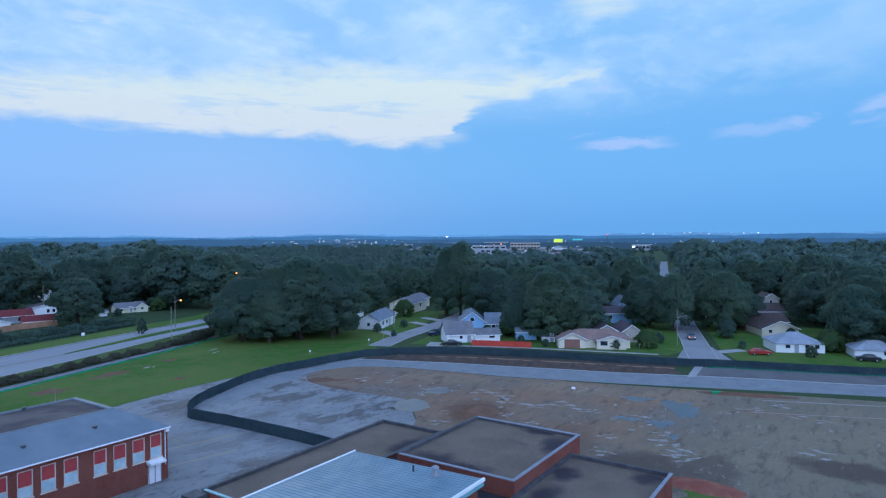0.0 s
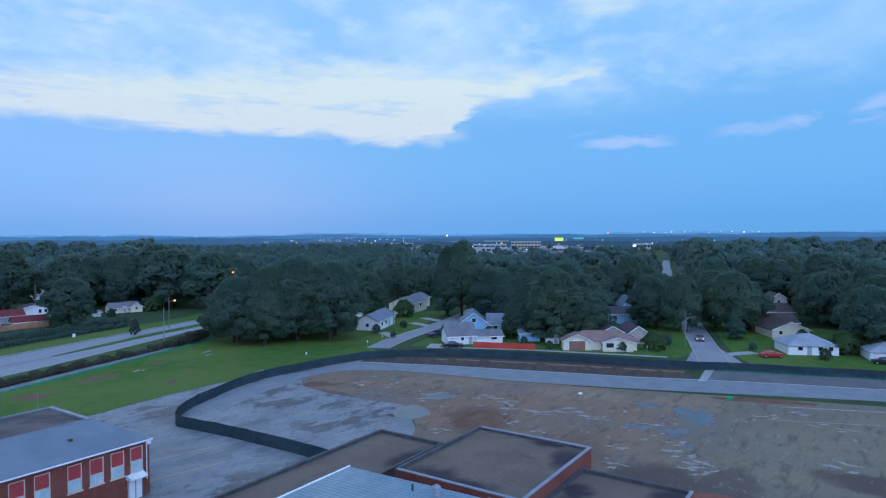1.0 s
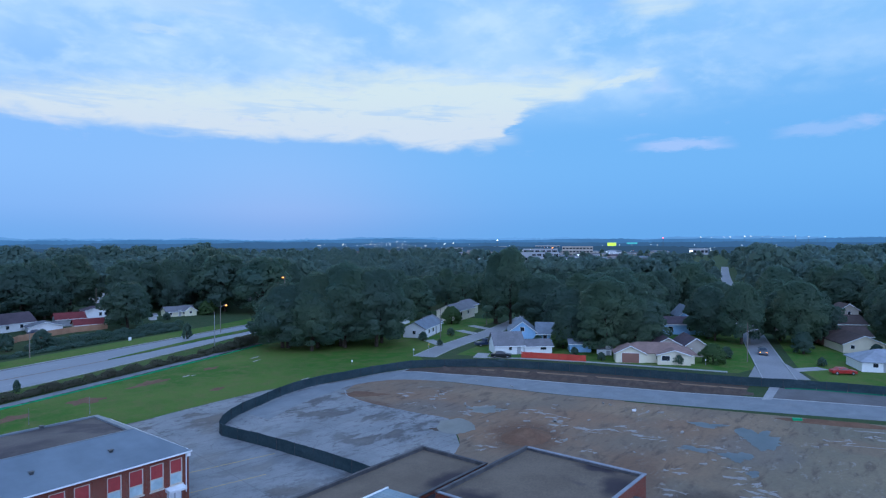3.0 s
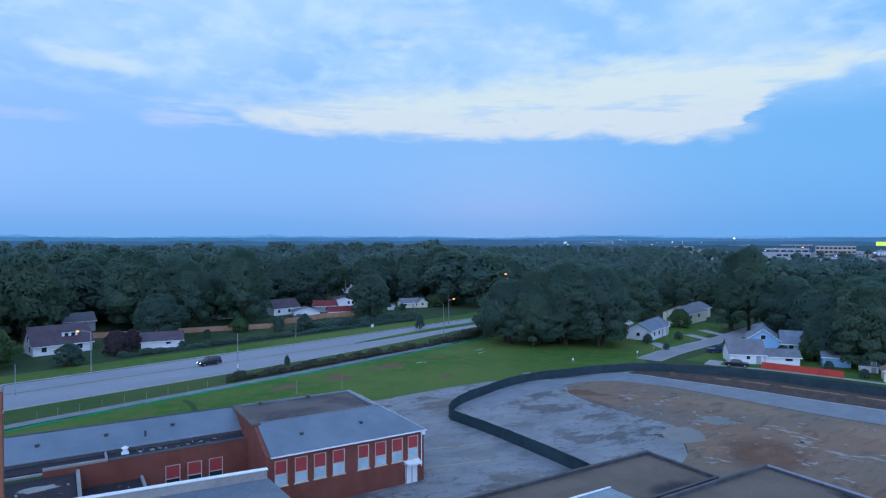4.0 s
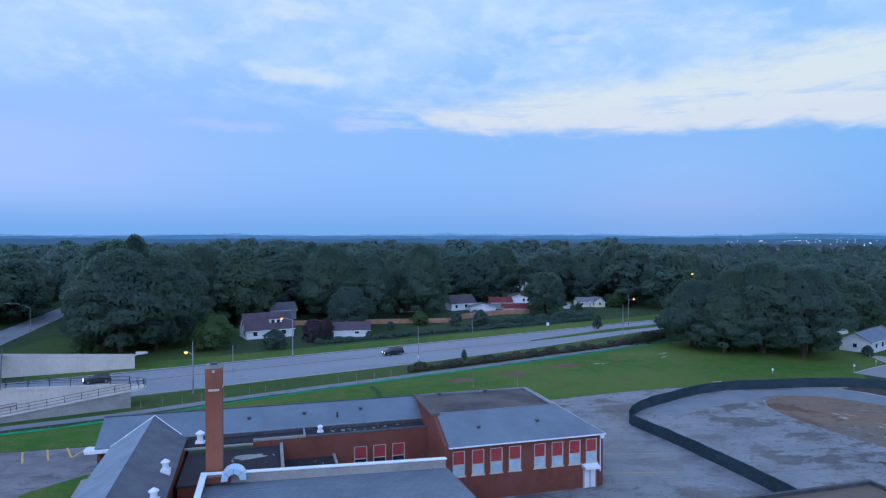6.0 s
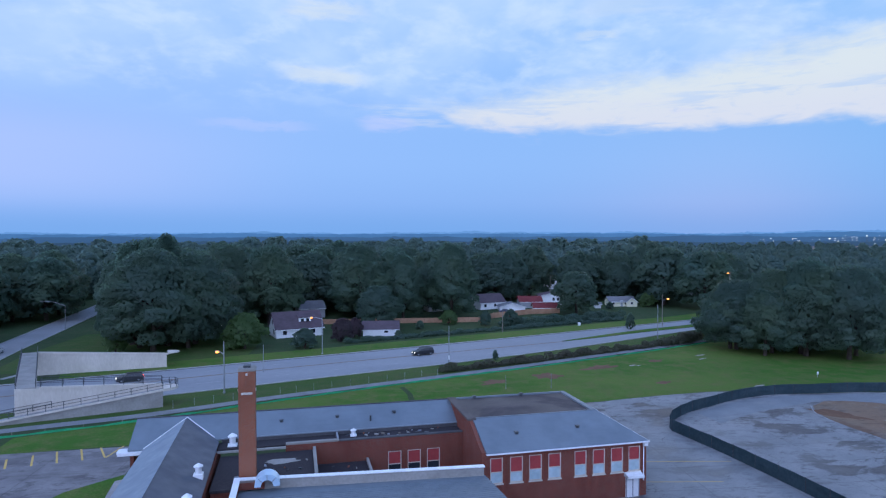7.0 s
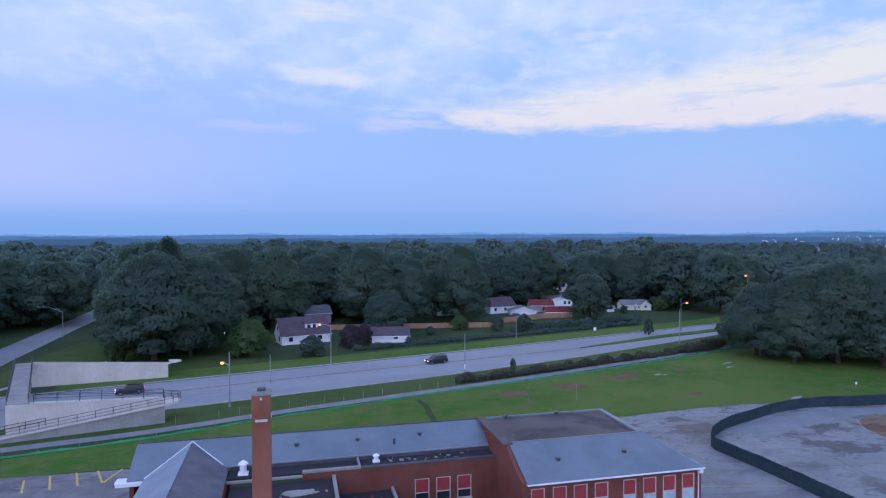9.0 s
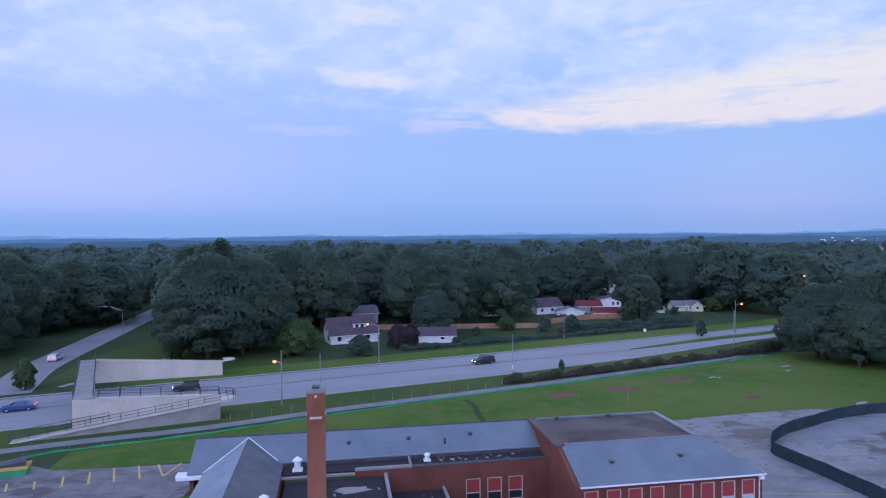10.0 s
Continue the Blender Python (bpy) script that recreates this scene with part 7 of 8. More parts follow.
tube(wb_, (32.5, 128.0, 1.0), (32.5, 128.0, 1.9), 0.13, 0.13, 8)
ob = part("pole_wrap", wb_, PAINT["white"])
tagged(ob, "white wrap round the foot of a steel pole", "wrap")
bx = bmesh.new()
box(bx, 81.9, 82.6, 171.8, 172.3, 0, 0.85, 0.05)
tagged(part("utility_box", bx, PAINT["white"]), "white metal utility box on the verge", "utility box")
for x, y, h, mt, lb in ((111.6, 97.2, 1.6, "white", "small white post at the corner of the meadow"), (117.5, 97.6, 2.0, "yellow", "yellow road sign on a post"), (96.0, 101.0, 0.9, "white", "white marker box in the grass"), (141.5, 41.5, 1.2, "white", "white marker post on the lawn")):
    sg = bmesh.new()
    tube(sg, (x, y, 0), (x, y, h), 0.04, 0.04, 6)
    s2_ = thing("sign_post", lb, "sign")
    part("post", sg, M["steel"], s2_)
    sp = bmesh.new()
    box(sp, x - 0.2, x + 0.2, y - 0.07, y - 0.045, h - 0.35, h + 0.1)
    part("plate", sp, PAINT[mt] if mt != "yellow" else M["yellow_line"], s2_)


# ---------------------------------------------------------------- vehicles
def car(label, x, y, yaw, paint, L=4.5, Wd=1.82, H=1.5, kind="suv", lights=None, beam="lamp_white"):
    """A parked car; its nose points along local +x."""
    root = thing("car", label, "car", pose(x, y, 0, 0, 0, yaw))
    prof = {"suv": [(0, 0.35), (0, 0.85), (0.02, 1.02), (0.06, H), (0.60, H), (0.74, 1.05), (0.97, 0.90), (1.0, 0.6), (1.0, 0.35)],
            "sedan": [(0, 0.35), (0, 0.85), (0.16, 0.95), (0.28, H), (0.58, H), (0.74, 0.95), (0.98, 0.80), (1.0, 0.55), (1.0, 0.35)],
            "pickup": [(0, 0.45), (0, 1.05), (0.40, 1.05), (0.42, H), (0.66, H), (0.76, 1.1), (0.98, 1.0), (1.0, 0.6), (1.0, 0.45)]}[kind]
    b = bmesh.new()
    rows_ = []
    for f, inset in ((-0.5, 0.06), (-0.42, 0.0), (0.42, 0.0), (0.5, 0.06)):
        rows_.append([b.verts.new(((q[0] - 0.5) * L * (1 - inset * 0.3), f * Wd * (0.86 if q[1] > 1.1 else 1.0), q[1] - (0.02 if abs(f) > 0.45 else 0))) for q in prof])
    n_ = len(prof)
    for a, c in zip(rows_, rows_[1:]):
        for i in range(n_):
            j = (i + 1) % n_
            b.faces.new((a[i], a[j], c[j], c[i]))
    b.faces.new(rows_[0][::-1])
    b.faces.new(rows_[-1])
    part("body", b, paint, root)
    zl, zh = 1.06, H - 0.08
    i0, i1 = {"suv": (0.09, 0.66), "sedan": (0.25, 0.66), "pickup": (0.44, 0.70)}[kind]
    for sgn in (-1, 1):
        gl_ = bmesh.new()
        y0 = sgn * Wd * 0.5 * 0.98
        y1 = sgn * Wd * 0.5 * 0.885
        vs = [gl_.verts.new(((k - 0.5) * L, yy + sgn * 0.012, zz)) for k, yy, zz in ((i0, y0 * 0.98, zl), (i1, y0 * 0.98, zl), (i1 - 0.07, y1, zh), (i0 + 0.03, y1, zh))]
        gl_.faces.new(vs)
        part("side_glass", gl_, M["glass"], root)
    ws = bmesh.new()
    x0, x1 = {"suv": (0.735, 0.615), "sedan": (0.73, 0.59), "pickup": (0.755, 0.67)}[kind]
    vs = [ws.verts.new(((k - 0.5) * L + 0.02, yy, zz)) for k, yy, zz in ((x0, -Wd * 0.42, 1.09), (x0, Wd * 0.42, 1.09), (x1, Wd * 0.37, H - 0.06), (x1, -Wd * 0.37, H - 0.06))]
    ws.faces.new(vs)
    part("windscreen", ws, M["glass"], root)
    for fx in (-0.31, 0.32):
        for sy in (-1, 1):
            t = bmesh.new()
            tube(t, (fx * L, sy * (Wd / 2 - 0.2), 0.33), (fx * L, sy * (Wd / 2 + 0.01), 0.33), 0.33, 0.33, 14)
            wh = part("wheel", t, M["tyre"], root)
            rm = bmesh.new()
            tube(rm, (fx * L, sy * (Wd / 2 + 0.0), 0.33), (fx * L, sy * (Wd / 2 + 0.025), 0.33), 0.2, 0.18, 10)
            part("rim", rm, M["steel"], wh)
    for sy in (-1, 1):
        for fx, nm, mt in ((0.5, "headlight", beam), (-0.5, "tail_light", "lamp_red")):
            q = bmesh.new()
            on = lights and nm in lights
            s_ = 0.13
            bmesh.ops.create_icosphere(q, subdivisions=1, radius=s_, matrix=Matrix.Translation((fx * (L - 0.05), sy * Wd * 0.36, 0.75 if fx > 0 else 0.85)) @ Matrix.Diagonal((0.6, 1.4, 0.8, 1)))
            part(nm, q, M[mt] if on else M["glass"], root)
    return root


CARP = {k: two_scale("car_paint_" + k, tuple(v * 0.92 for v in c), c, 0.5, 3, 0.28, 0.5) for k, c in (("black", (0.018, 0.019, 0.022)), ("navy", (0.02, 0.035, 0.075)), ("red", (0.40, 0.03, 0.025)), ("white", (0.65, 0.65, 0.65)), ("grey", (0.12, 0.13, 0.14)), ("blue", (0.03, 0.07, 0.22)))}
car("black estate car on the highway with its lights on", 29.4, 139.4, 195, CARP["black"], 4.7, 1.85, 1.6, "suv", ("headlight", "tail_light"))
car("dark car waiting on the highway behind the ramp", -27.0, 127.4, 195, CARP["black"], 4.5, 1.8, 1.55, "suv", ("headlight", "tail_light"))
car("blue sedan on the highway beyond the ramp", -50.0, 118.8, 195, CARP["blue"], 4.6, 1.8, 1.42, "sedan", ("tail_light",))
car("pale car leaving along the northern street", -62.6, 162.2, 92, CARP["white"], 4.4, 1.8, 1.5, "suv", ("tail_light",))
car("dark sedan parked beside the white garage", 122.4, 80.4, -57, CARP["black"], 4.6, 1.8, 1.4, "sedan")
car("navy pickup truck parked on the lawn", 133.2, 92.2, -30, CARP["navy"], 5.2, 1.9, 1.75, "pickup")
car("red sedan parked beside the ranch house", 148.6, 17.6, -60, CARP["red"], 4.6, 1.8, 1.35, "sedan")
car("car coming down the street with headlights on", 162.6, 34.8, 196, CARP["grey"], 4.5, 1.8, 1.5, "suv", ("headlight",), "lamp_orange")
car("dark sedan parked beside the pale garage", 152.5, -2.0, 100, CARP["black"], 4.4, 1.8, 1.4, "sedan")
car("blue sedan parked behind the board fence", 70.8, 203.8, -10, CARP["navy"], 4.4, 1.8, 1.45, "sedan")

# waste skip at the car park
sk = thing("waste_skip", "green waste skip with a yellow band and dark load", "skip", pose(-37.2, 89.6, 0, 0, 0, 10))
b = bmesh.new()
prism(b, [(-1.6, -0.9), (1.6, -0.9), (1.6, 0.9), (-1.6, 0.9)], 0.0, 0.75)
part("tub", b, M["green_mesh"], sk)
b = bmesh.new()
prism(b, [(-1.75, -0.98), (1.75, -0.98), (1.75, 0.98), (-1.75, 0.98)], 0.752, 1.1)
part("band", b, M["yellow_line"], sk)
b = bmesh.new()
prism(b, [(-1.6, -0.85), (1.6, -0.85), (1.2, 0.85), (-1.3, 0.85)], 1.102, [1.35, 1.6, 1.7, 1.4])
part("load", b, M["dark_steel"], sk)

# small things on the soil
bn = thing("bin", "small bright green plastic bin lying on the soil", "bin", pose(107.1, 18.9, 0, 0, 0, 115))
b = bmesh.new()
prism(b, [(-0.6, -0.3), (0.6, -0.3), (0.6, 0.3), (-0.6, 0.3)], 0.0, [0.30, 0.38, 0.38, 0.30])
part("tub", b, M["green_mesh"], bn)
b = bmesh.new()
box(b, -0.64, 0.64, -0.34, 0.34, 0.382, 0.44, 0.02)
part("lid", b, M["green_mesh"], bn)
sn = thing("sign", "small white board on two posts standing in the soil", "sign", pose(95.7, 38.9, 0, 0, 0, -60))
for sx in (-0.3, 0.3):
    b = bmesh.new()
    box(b, sx - 0.03, sx + 0.03, -0.03, 0.03, 0, 1.0)
    part("post", b, M["pole_wood"], sn)
b = bmesh.new()
box(b, -0.3, 0.3, -0.06, -0.032, 0.55, 0.9, 0.01)
part("board", b, M["white"], sn)
g = random.Random(5)
for i in range(46):
    x, y = g.uniform(70, 100), g.uniform(14, 72)
    if x < 62 + (72 - y) * 0.1 or (x < 77 and y > 50):
        continue
    b = bmesh.new()
    L_, w_, h_ = g.uniform(0.3, 1.1), g.uniform(0.15, 0.4), g.uniform(0.08, 0.28)
    prism(b, [(-L_ / 2, -w_ / 2), (L_ / 2, -w_ * 0.4), (L_ * 0.42, w_ / 2), (-L_ * 0.38, w_ * 0.45)], 0, [h_, h_ * 0.7, h_ * 0.8, h_ * 0.9])
    ob = part("rubble_chunk", b, M[g.choice(("chalk", "chalk", "concrete_dark"))])
    ob.matrix_basis = pose(x, y, 0.03, 0, 0, g.uniform(0, 180))
    tagged(ob, "broken chunk of masonry lying on the soil", "rubble", "rubble on the soil")
lamp_post(45.0, 105.0, 2.6, label="thin pale post in the meadow", r=0.03, name="marker_post")
lamp_post(37.1, 106.0, 2.4, label="thin pale post in the meadow", r=0.03, name="marker_post")
kb = kerb_line("kerb_island", smooth_line([(79.5, 85.3), (77.1, 82.0), (76.2, 78.9), (75.9, 76.5)], 0.6), M["walkway"], 0.10, 0.0, 0.07)
setting(kb, "short pale kerb at the end of the soil", "kerb")

# thin wire fence between the footpath and the highway
wf = thing("wire_fence", "thin steel post and wire fence beside the footpath", "fence")
fp = offset_line(smooth_line([(-16.0, 106.4), (-0.2, 110.8), (28.4, 118.8)], 3.2), 0.7)
for p in fp:
    b = bmesh.new()
    tube(b, (*p, 0), (*p, 1.15), 0.028, 0.028, 6)
    part("post", b, M["steel"], wf)
for z in (0.4, 0.75, 1.1):
    b = bmesh.new()
    for p, q in zip(fp, fp[1:]):
        tube(b, (*p, z), (*q, z), 0.008, 0.008, 4, False)
    part("wire", b, M["dark_steel"], wf)

# ---------------------------------------------------------------- footbridge with its ramps
BO, BA = Vector((-17.9, 107.7, 0)), math.atan2(0.243, 0.97)
bridge = thing("footbridge", "pale concrete footbridge with switchback ramps over the highway", "footbridge", Matrix.Translation(BO) @ Matrix.Rotation(BA, 4, "Z"))


def ramp_block(s0, s1, n0, n1, z0, z1, base0=0.0, base1=0.0):
    b = bmesh.new()
    prism(b, [(s0, n0), (s1, n0), (s1, n1), (s0, n1)], [base0, base1, base1, base0], [z0, z1, z1, z0])
    return b


part("front_wall", ramp_block(-26, 0.2, 0.12, 1.75, -0.02, 2.55), M["concrete_dark"], bridge, "weathered concrete ramp wall")
part("ramp_edge", ramp_block(-26, 0.2, -0.05, 0.11, 0.12, 2.82, -0.1, 2.5), M["concrete"], bridge)
part("ramp_floor", ramp_block(-26, 0.2, 0.115, 1.78, 0.02, 2.60, 0.0, 2.56), M["walkway"], bridge)
part("back_wall", ramp_block(-19.0, 0.2, 1.80, 3.5, 4.55, 3.05), M["concrete"], bridge, "pale concrete wall under the upper ramp")
part("ramp_edge", ramp_block(-16.0, 0.2, 1.72, 1.795, 4.55, 3.30, 4.2, 2.95), M["concrete"], bridge)
# rounded landing
ld = bmesh.new()
pts = [(0.2, -0.05)] + [(0.2 + 2.3 * math.cos(a), 1.75 + 1.8 * math.sin(a)) for a in [math.radians(k) for k in range(-90, 91, 15)]] + [(0.2, 3.5)]
prism(ld, pts, 2.45, 2.85)
part("landing", ld, M["concrete"], bridge)
# deck over the road, with slab joints
DECK = lambda n: (-18.95 - 0.0905 * (n - 2.0), 4.55 - 0.004 * (n - 2.0))
for i in range(11):
    n0, n1 = 2.0 + i * 3.0, 2.0 + (i + 1) * 3.0 - 0.16
    (sa, za_), (sb_, zb_) = DECK(n0), DECK(n1)
    b = bmesh.new()
    prism(b, [(sa, n0), (sa + 2.6, n0), (sb_ + 2.6, n1), (sb_, n1)], [za_ - 0.4, za_ - 0.4, zb_ - 0.4, zb_ - 0.4], [za_, za_, zb_, zb_])
    part("deck_slab", b, M["concrete_dark"], bridge)
for n0 in (12.5, 24.0):
    b = bmesh.new()
    sx = DECK(n0)[0] + 0.7
    box(b, sx, sx + 1.2, n0 - 0.4, n0 + 0.4, -0.1, 4.1)
    part("pier", b, M["concrete_dark"], bridge)
# far side
FARW = lambda s_: 34.5 - 0.125 * (s_ + 19.5)


def far_piece(s0, s1, d0, d1, z0, z1, b0, b1):
    b = bmesh.new()
    prism(b, [(s0, FARW(s0) + d0), (s1, FARW(s1) + d0), (s1, FARW(s1) + d1), (s0, FARW(s0) + d1)], [b0, b1, b1, b0], [z0, z1, z1, z0])
    return b


part("far_wall", far_piece(-19.5, 2.7, 0, 0.4, 4.2, 2.5, 0, 0), M["concrete"], bridge, "pale concrete wall of the far ramp")
part("far_edge", far_piece(-19.5, 3.0, -0.15, -0.004, 4.45, 2.85, 4.1, 2.5), M["concrete"], bridge)
part("far_ramp", far_piece(-19.5, 2.7, 0.402, 2.4, 4.2, 2.5, 0, 0), M["concrete_dark"], bridge)
fl_ = bmesh.new()
fc = FARW(3.0)
pts = [(3.0, fc - 0.15)] + [(3.0 + 2.2 * math.cos(a), fc + 1.4 + 1.55 * math.sin(a)) for a in [math.radians(k) for k in range(-90, 91, 15)]]
prism(fl_, pts, 2.66, 2.86)
part("far_landing", fl_, M["concrete"], bridge)


def railing(p0, p1, n, h=1.05, mat="dark_steel", bars=2):
    """Posts and rails between two points of the bridge."""
    p0, p1 = Vector(p0), Vector(p1)
    for i in range(n + 1):
        q = p0.lerp(p1, i / n)
        b = bmesh.new()
        tube(b, q, q + Vector((0, 0, h)), 0.045, 0.045, 6)
        part("rail_post", b, M[mat], bridge)
    for k in range(bars):
        z = h * (1 - k * 0.45)
        b = bmesh.new()
        tube(b, p0 + Vector((0, 0, z)), p1 + Vector((0, 0, z)), 0.035, 0.035, 6)
        part("rail", b, M[mat], bridge)


railing((-26, 0.02, 0.2), (0.2, 0.02, 2.82), 12, 1.0)
railing((-26, 1.7, 0.2), (-14.5, 1.7, 1.35), 5, 1.0)
railing((-15.8, 1.76, 4.55), (0.2, 1.76, 3.3), 6, 1.15)
railing((-15.8, 3.4, 4.6), (0.2, 3.4, 3.1), 6, 1.15)
for k in range(6):
    a0, a1 = math.radians(-90 + 30 * k), math.radians(-60 + 30 * k)
    railing((0.2 + 2.25 * math.cos(a0), 1.75 + 1.75 * math.sin(a0), 2.85), (0.2 + 2.25 * math.cos(a1), 1.75 + 1.75 * math.sin(a1), 2.85), 1, 1.05)
railing((-16.45, 2.0, 4.55), (-19.3, 34.4, 4.42), 14, 1.2)
railing((-18.9, 2.0, 4.55), (-21.8, 34.4, 4.42), 14, 1.2)

# ---------------------------------------------------------------- town, hills and distance
def block_building(label, x, y, yaw, W, D, H, storeys, wall, bays=8, lit=False):
    root = thing("building", label, "building", pose(x, y, 0, 0, 0, yaw), "far town")
    b = bmesh.new()
    box(b, -W / 2, W / 2, -D / 2, D / 2, 0, H)
    box(b, -W / 2, W / 2, -D / 2, -D / 2 + 0.4, H, H + 0.8)
    part("wall", b, PAINT[wall], root)
    r = bmesh.new()
    box(r, -W / 2 + 0.4, W / 2 - 0.4, -D / 2 + 0.4, D / 2, H + 0.002, H + 0.2)
    part("roof", r, M["membrane"], root)
    for s in range(storeys):
        z = H * (s + 0.35) / storeys
        for k in range(bays):
            w = bmesh.new()
            cx = -W / 2 + W * (k + 0.5) / bays
            box(w, cx - W / bays * 0.36, cx + W / bays * 0.36, -D / 2 - 0.1, -D / 2 - 0.002, z, z + H / storeys * 0.42)
            part("window", w, M["lamp_cool"] if lit and (k * 7 + s * 3) % 5 == 0 else M["glass"], root)
    return root


block_building("large pale office block with window bands far away", 892, 444, -63, 46, 20, 15.5, 3, "beige", 9)
block_building("low grey store far in the town", 680, 420, -58, 34, 16, 8, 1, "grey", 6)
block_building("long low store far in the town", 640, 395, -58, 52, 16, 7, 1, "grey", 7)
block_building("low grey warehouse far in the town", 760, 440, -60, 60, 20, 9, 1, "grey", 8)
block_building("grey warehouse far in the town", 980, 560, -60, 60, 24, 10, 1, "grey", 6)
block_building("grey apartment block far in the town", 1150, 640, -60, 50, 20, 14, 3, "grey", 8)
block_building("grey apartment block far in the town", 1050, 700, -58, 44, 18, 13, 3, "grey", 7)
block_building("grey apartment block far in the town", 900, 690, -52, 30, 18, 12, 2, "grey", 6)
block_building("grey store with a lit front far in the town", 1120, 330, -72, 30, 18, 10, 1, "grey", 5, True)
# small houses and sheds of the far town
g = random.Random(31)
for i in range(150):
    bear = math.radians(g.uniform(42, 71))
    d = g.uniform(1100, 1700) if bear < math.radians(53) else g.uniform(720, 1400)
    W, D, H = g.uniform(9, 24), g.uniform(8, 14), g.uniform(3, 6)
    if bear < math.radians(53) and i % 3:
        continue
    wall, roof = g.choice(("grey", "grey", "beige", "white", "tan")), g.choice(("pale", "grey", "grey", "slate", "plum"))
    root = thing("house", "%s far house with a %s shingle roof" % (wall, {"pale": "pale grey", "plum": "purplish"}.get(roof, roof)), "house", pose(d * math.sin(bear), d * math.cos(bear), 0, 0, 0, -math.degrees(bear) + g.uniform(-35, 35)), "far town")
    b = bmesh.new()
    box(b, -W / 2, W / 2, -D / 2, D / 2, 0, H)
    part("wall", b, PAINT[wall], root)
    b = bmesh.new()
    k = g.uniform(0.8, 2.4)
    vs = [b.verts.new(q) for q in ((-W / 2 - 0.4, -D / 2 - 0.4, H + 0.01), (W / 2 + 0.4, -D / 2 - 0.4, H + 0.01), (W / 2 + 0.4, D / 2 + 0.4, H + 0.01), (-W / 2 - 0.4, D / 2 + 0.4, H + 0.01), (-W / 2 - 0.4, 0, H + k), (W / 2 + 0.4, 0, H + k))]
    for f in ((0, 1, 5, 4), (2, 3, 4, 5), (1, 2, 5), (3, 0, 4), (3, 2, 1, 0)):
        b.faces.new([vs[q] for q in f])
    part("roof", b, ROOF[roof], root)
    for u in (-0.28, 0.0, 0.28):
        b = bmesh.new()
        box(b, u * W - 0.7, u * W + 0.7, -D / 2 - 0.08, -D / 2 - 0.004, H * 0.35, H * 0.75)
        part("window", b, M["lamp_cool"] if g.random() < 0.09 else M["glass"], root)
# lit tent-roofed canopy
tc = thing("canopy_building", "white peaked canopy roof far in the town", "building", pose(563, 409, 0, 0, 0, -55), "far town")
b = bmesh.new()
for k in range(4):
    cx = -9 + 6 * k
    vs = [b.verts.new(q) for q in ((cx - 3, -5, 4.6), (cx + 3, -5, 4.6), (cx + 3, 5, 4.6), (cx - 3, 5, 4.6), (cx, 0, 7.4))]
    for f in ((0, 1, 4), (1, 2, 4), (2, 3, 4), (3, 0, 4), (3, 2, 1, 0)):
        b.faces.new([vs[i] for i in f])
part("roof", b, PAINT["white"], tc)
b = bmesh.new()
box(b, -11.5, 11.5, -4.5, 4.5, 0, 4.55)
part("wall", b, PAINT["grey"], tc)
# lit signs on posts
for x, y, z, w, h, mt, lb in ((1189, 517, 17.0, 17, 6.5, "sign_yellow", "lit yellow-green billboard far in the town"), (1200, 480, 19, 20, 3, "sign_green", "dim green billboard far in the town")):
    sg = thing("billboard", lb, "billboard", pose(x, y, 0, 0, 0, -66), "far town")
    b = bmesh.new()
    tube(b, (0, 0.4, 0), (0, 0.4, z), 0.6, 0.5, 8)
    part("post", b, M["steel"], sg)
    b = bmesh.new()
    box(b, -w / 2, w / 2, -0.3, 0.3, z - h / 2, z + h / 2)
    part("board", b, M[mt], sg)

# lights of the far town on their masts
g = random.Random(77)


def town_light(x, y, z, r, mt):
    root = thing("street_lamp", "distant lamp mast with a lit head", "street lamp", pose(x, y, 0), "lights of the far town")
    b = bmesh.new()
    tube(b, (0, 0, 0), (0, 0, z), r * 0.35, r * 0.25, 5)
    part("mast", b, M["dark_steel"], root)
    b = bmesh.new()
    bmesh.ops.create_icosphere(b, subdivisions=1, radius=r, matrix=Matrix.Translation((0, 0, z)) @ Matrix.Diagonal((1.2, 1.2, 0.7, 1)))
    part("lamp_head", b, M[mt], root)


for i in range(110):
    bear = math.radians(g.uniform(41, 80) if i % 3 else g.uniform(40, 52))
    d = g.uniform(1150, 1900) if bear < math.radians(53) else g.uniform(760, 1600)
    town_light(d * math.sin(bear), d * math.cos(bear), g.uniform(7, 13) * (0.6 + d / 2500), 0.00036 * d + 0.04, g.choice(("lamp_cool", "lamp_white", "lamp_cool", "lamp_orange" if d < 1100 else "lamp_cool")))
for i in range(13):
    bear = math.radians(74 + i * 0.75 + g.uniform(-0.3, 0.3))
    d = 3300
    town_light(d * math.sin(bear), d * math.cos(bear), 38 + g.uniform(-4, 4), g.choice((1.1, 1.5, 1.8)), "lamp_white")
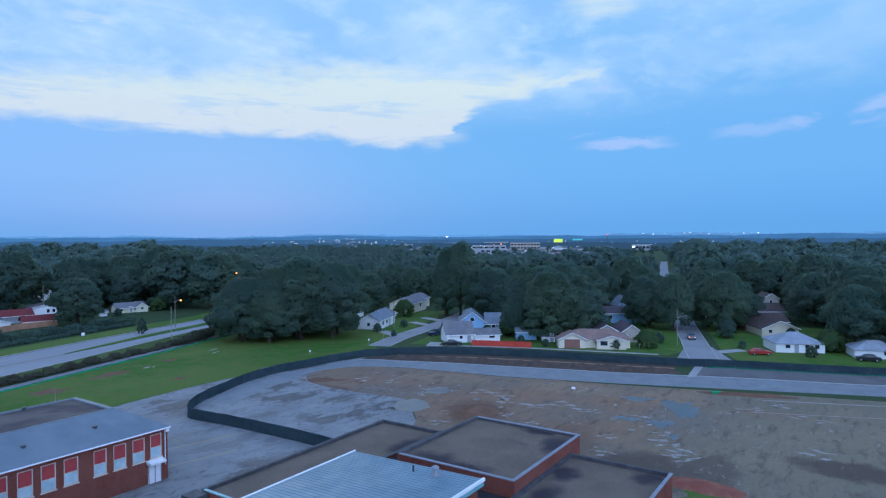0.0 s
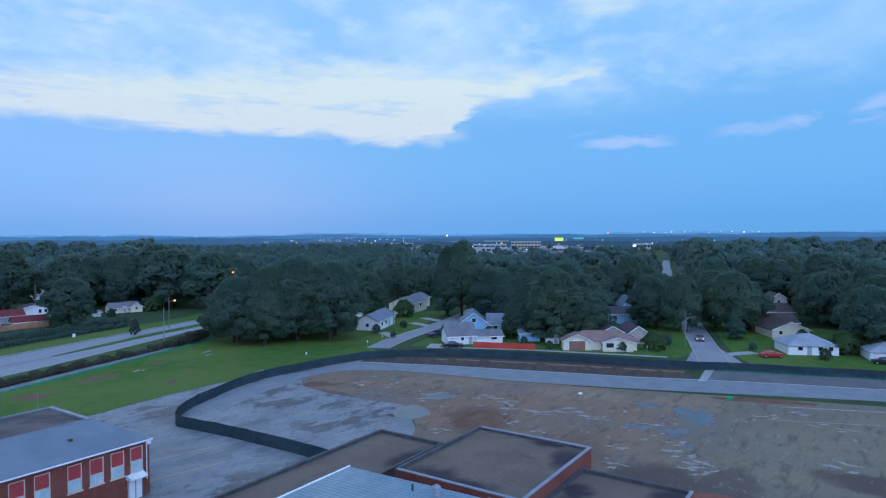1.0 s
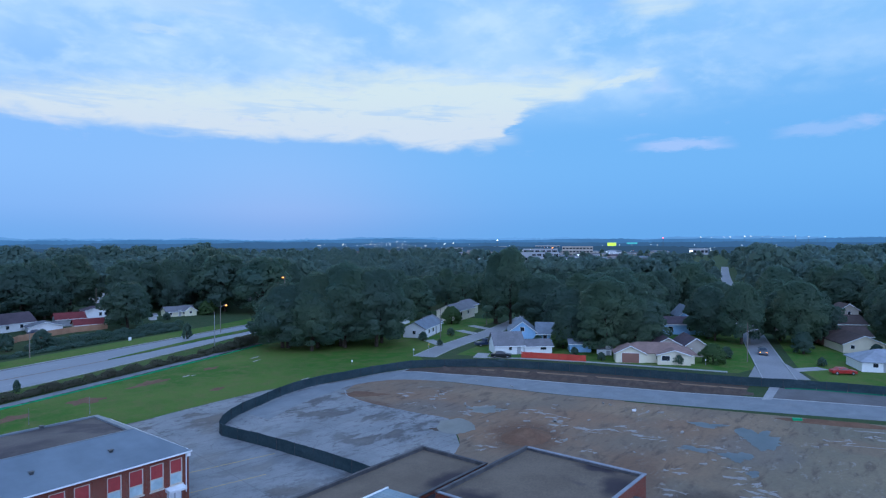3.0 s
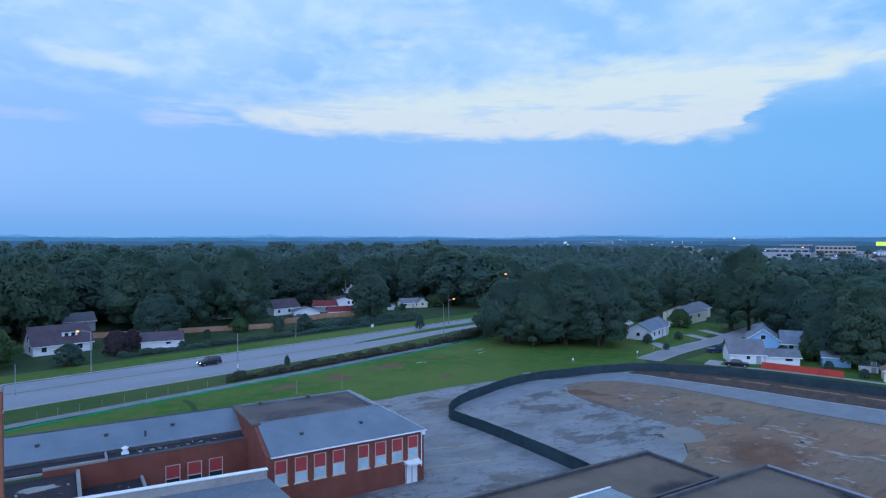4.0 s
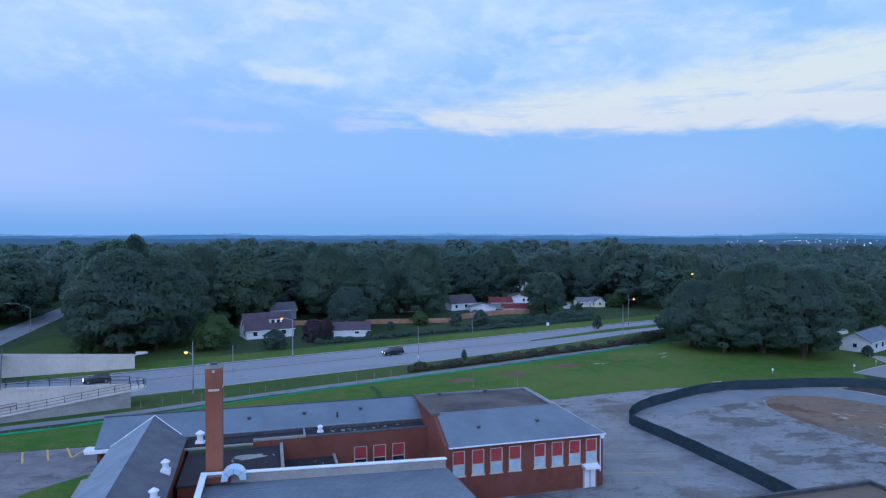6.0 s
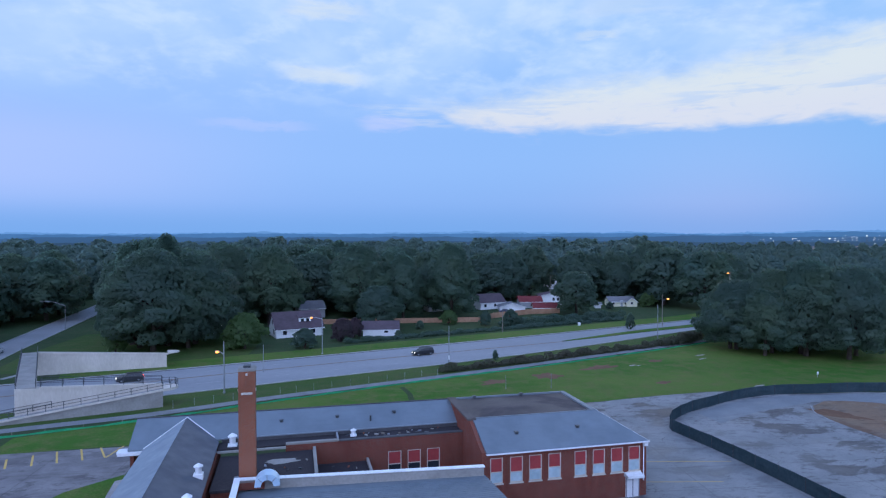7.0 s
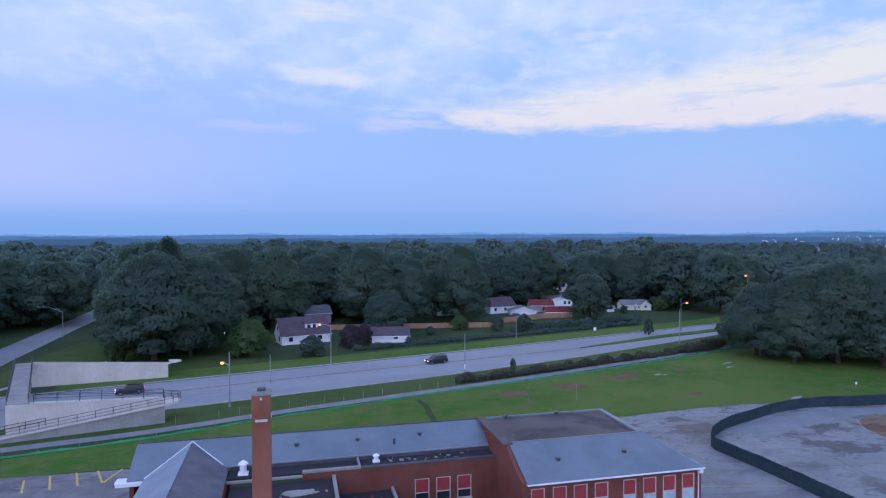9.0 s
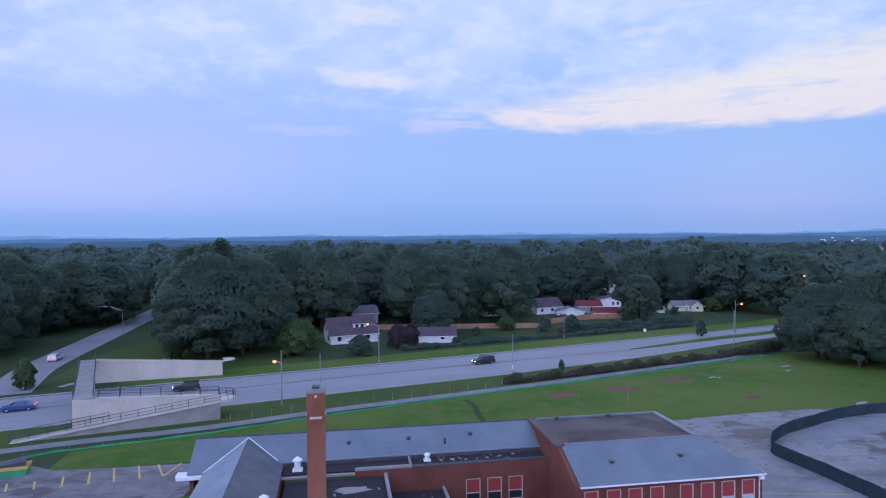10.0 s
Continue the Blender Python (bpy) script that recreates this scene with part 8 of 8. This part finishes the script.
for i in range(16):
    bear = math.radians(44.0 + i * 0.33 + g.uniform(-0.4, 0.4))
    d = 1700 + g.uniform(-80, 80)
    town_light(d * math.sin(bear), d * math.cos(bear), 17 + g.uniform(-4, 7), g.choice((0.5, 0.6, 0.9)), g.choice(("lamp_cool", "lamp_cool", "lamp_white")))
town_light(598, 410, 9, 1.7, "lamp_orange")
town_light(540, 395, 6, 1.0, "lamp_orange")
town_light(1750, 610, 30, 1.9, "lamp_red")
town_light(860, 470, 14, 1.1, "lamp_orange")
town_light(1250, 830, 26, 1.8, "lamp_cool")


# hazy ridges on the horizon, each further and bluer: haze painted as glowing colour
def ridge_ring(name, radius, base, amp, color, label, seed, b0=-60, b1=150):
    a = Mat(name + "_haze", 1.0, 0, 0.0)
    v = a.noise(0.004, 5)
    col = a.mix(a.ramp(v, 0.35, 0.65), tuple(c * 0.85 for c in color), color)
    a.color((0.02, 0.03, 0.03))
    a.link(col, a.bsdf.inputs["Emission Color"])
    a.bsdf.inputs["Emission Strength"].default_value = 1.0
    vs, fs = [], []
    n_ = 900
    for i in range(n_ + 1):
        t = math.radians(b0 + (b1 - b0) * i / n_)
        h = base + amp * (noise.noise(Vector((i * 0.023, seed, 0))) + 0.5 * noise.noise(Vector((i * 0.1, seed, 3))) + 0.35 * noise.noise(Vector((i * 0.9, seed, 7))) + 0.30 * noise.noise(Vector((i * 3.1, seed, 11))))
        x, y = radius * math.sin(t), radius * math.cos(t)
        vs += [(x, y, -2), (x, y, max(3, h)), (x * 1.04, y * 1.04, max(3, h) * 0.9)]
    for i in range(n_):
        k = 3 * i
        fs += [(k, k + 3, k + 4, k + 1), (k + 1, k + 4, k + 5, k + 2)]
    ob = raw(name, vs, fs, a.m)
    return tagged(ob, label, "backdrop", kind="structure")


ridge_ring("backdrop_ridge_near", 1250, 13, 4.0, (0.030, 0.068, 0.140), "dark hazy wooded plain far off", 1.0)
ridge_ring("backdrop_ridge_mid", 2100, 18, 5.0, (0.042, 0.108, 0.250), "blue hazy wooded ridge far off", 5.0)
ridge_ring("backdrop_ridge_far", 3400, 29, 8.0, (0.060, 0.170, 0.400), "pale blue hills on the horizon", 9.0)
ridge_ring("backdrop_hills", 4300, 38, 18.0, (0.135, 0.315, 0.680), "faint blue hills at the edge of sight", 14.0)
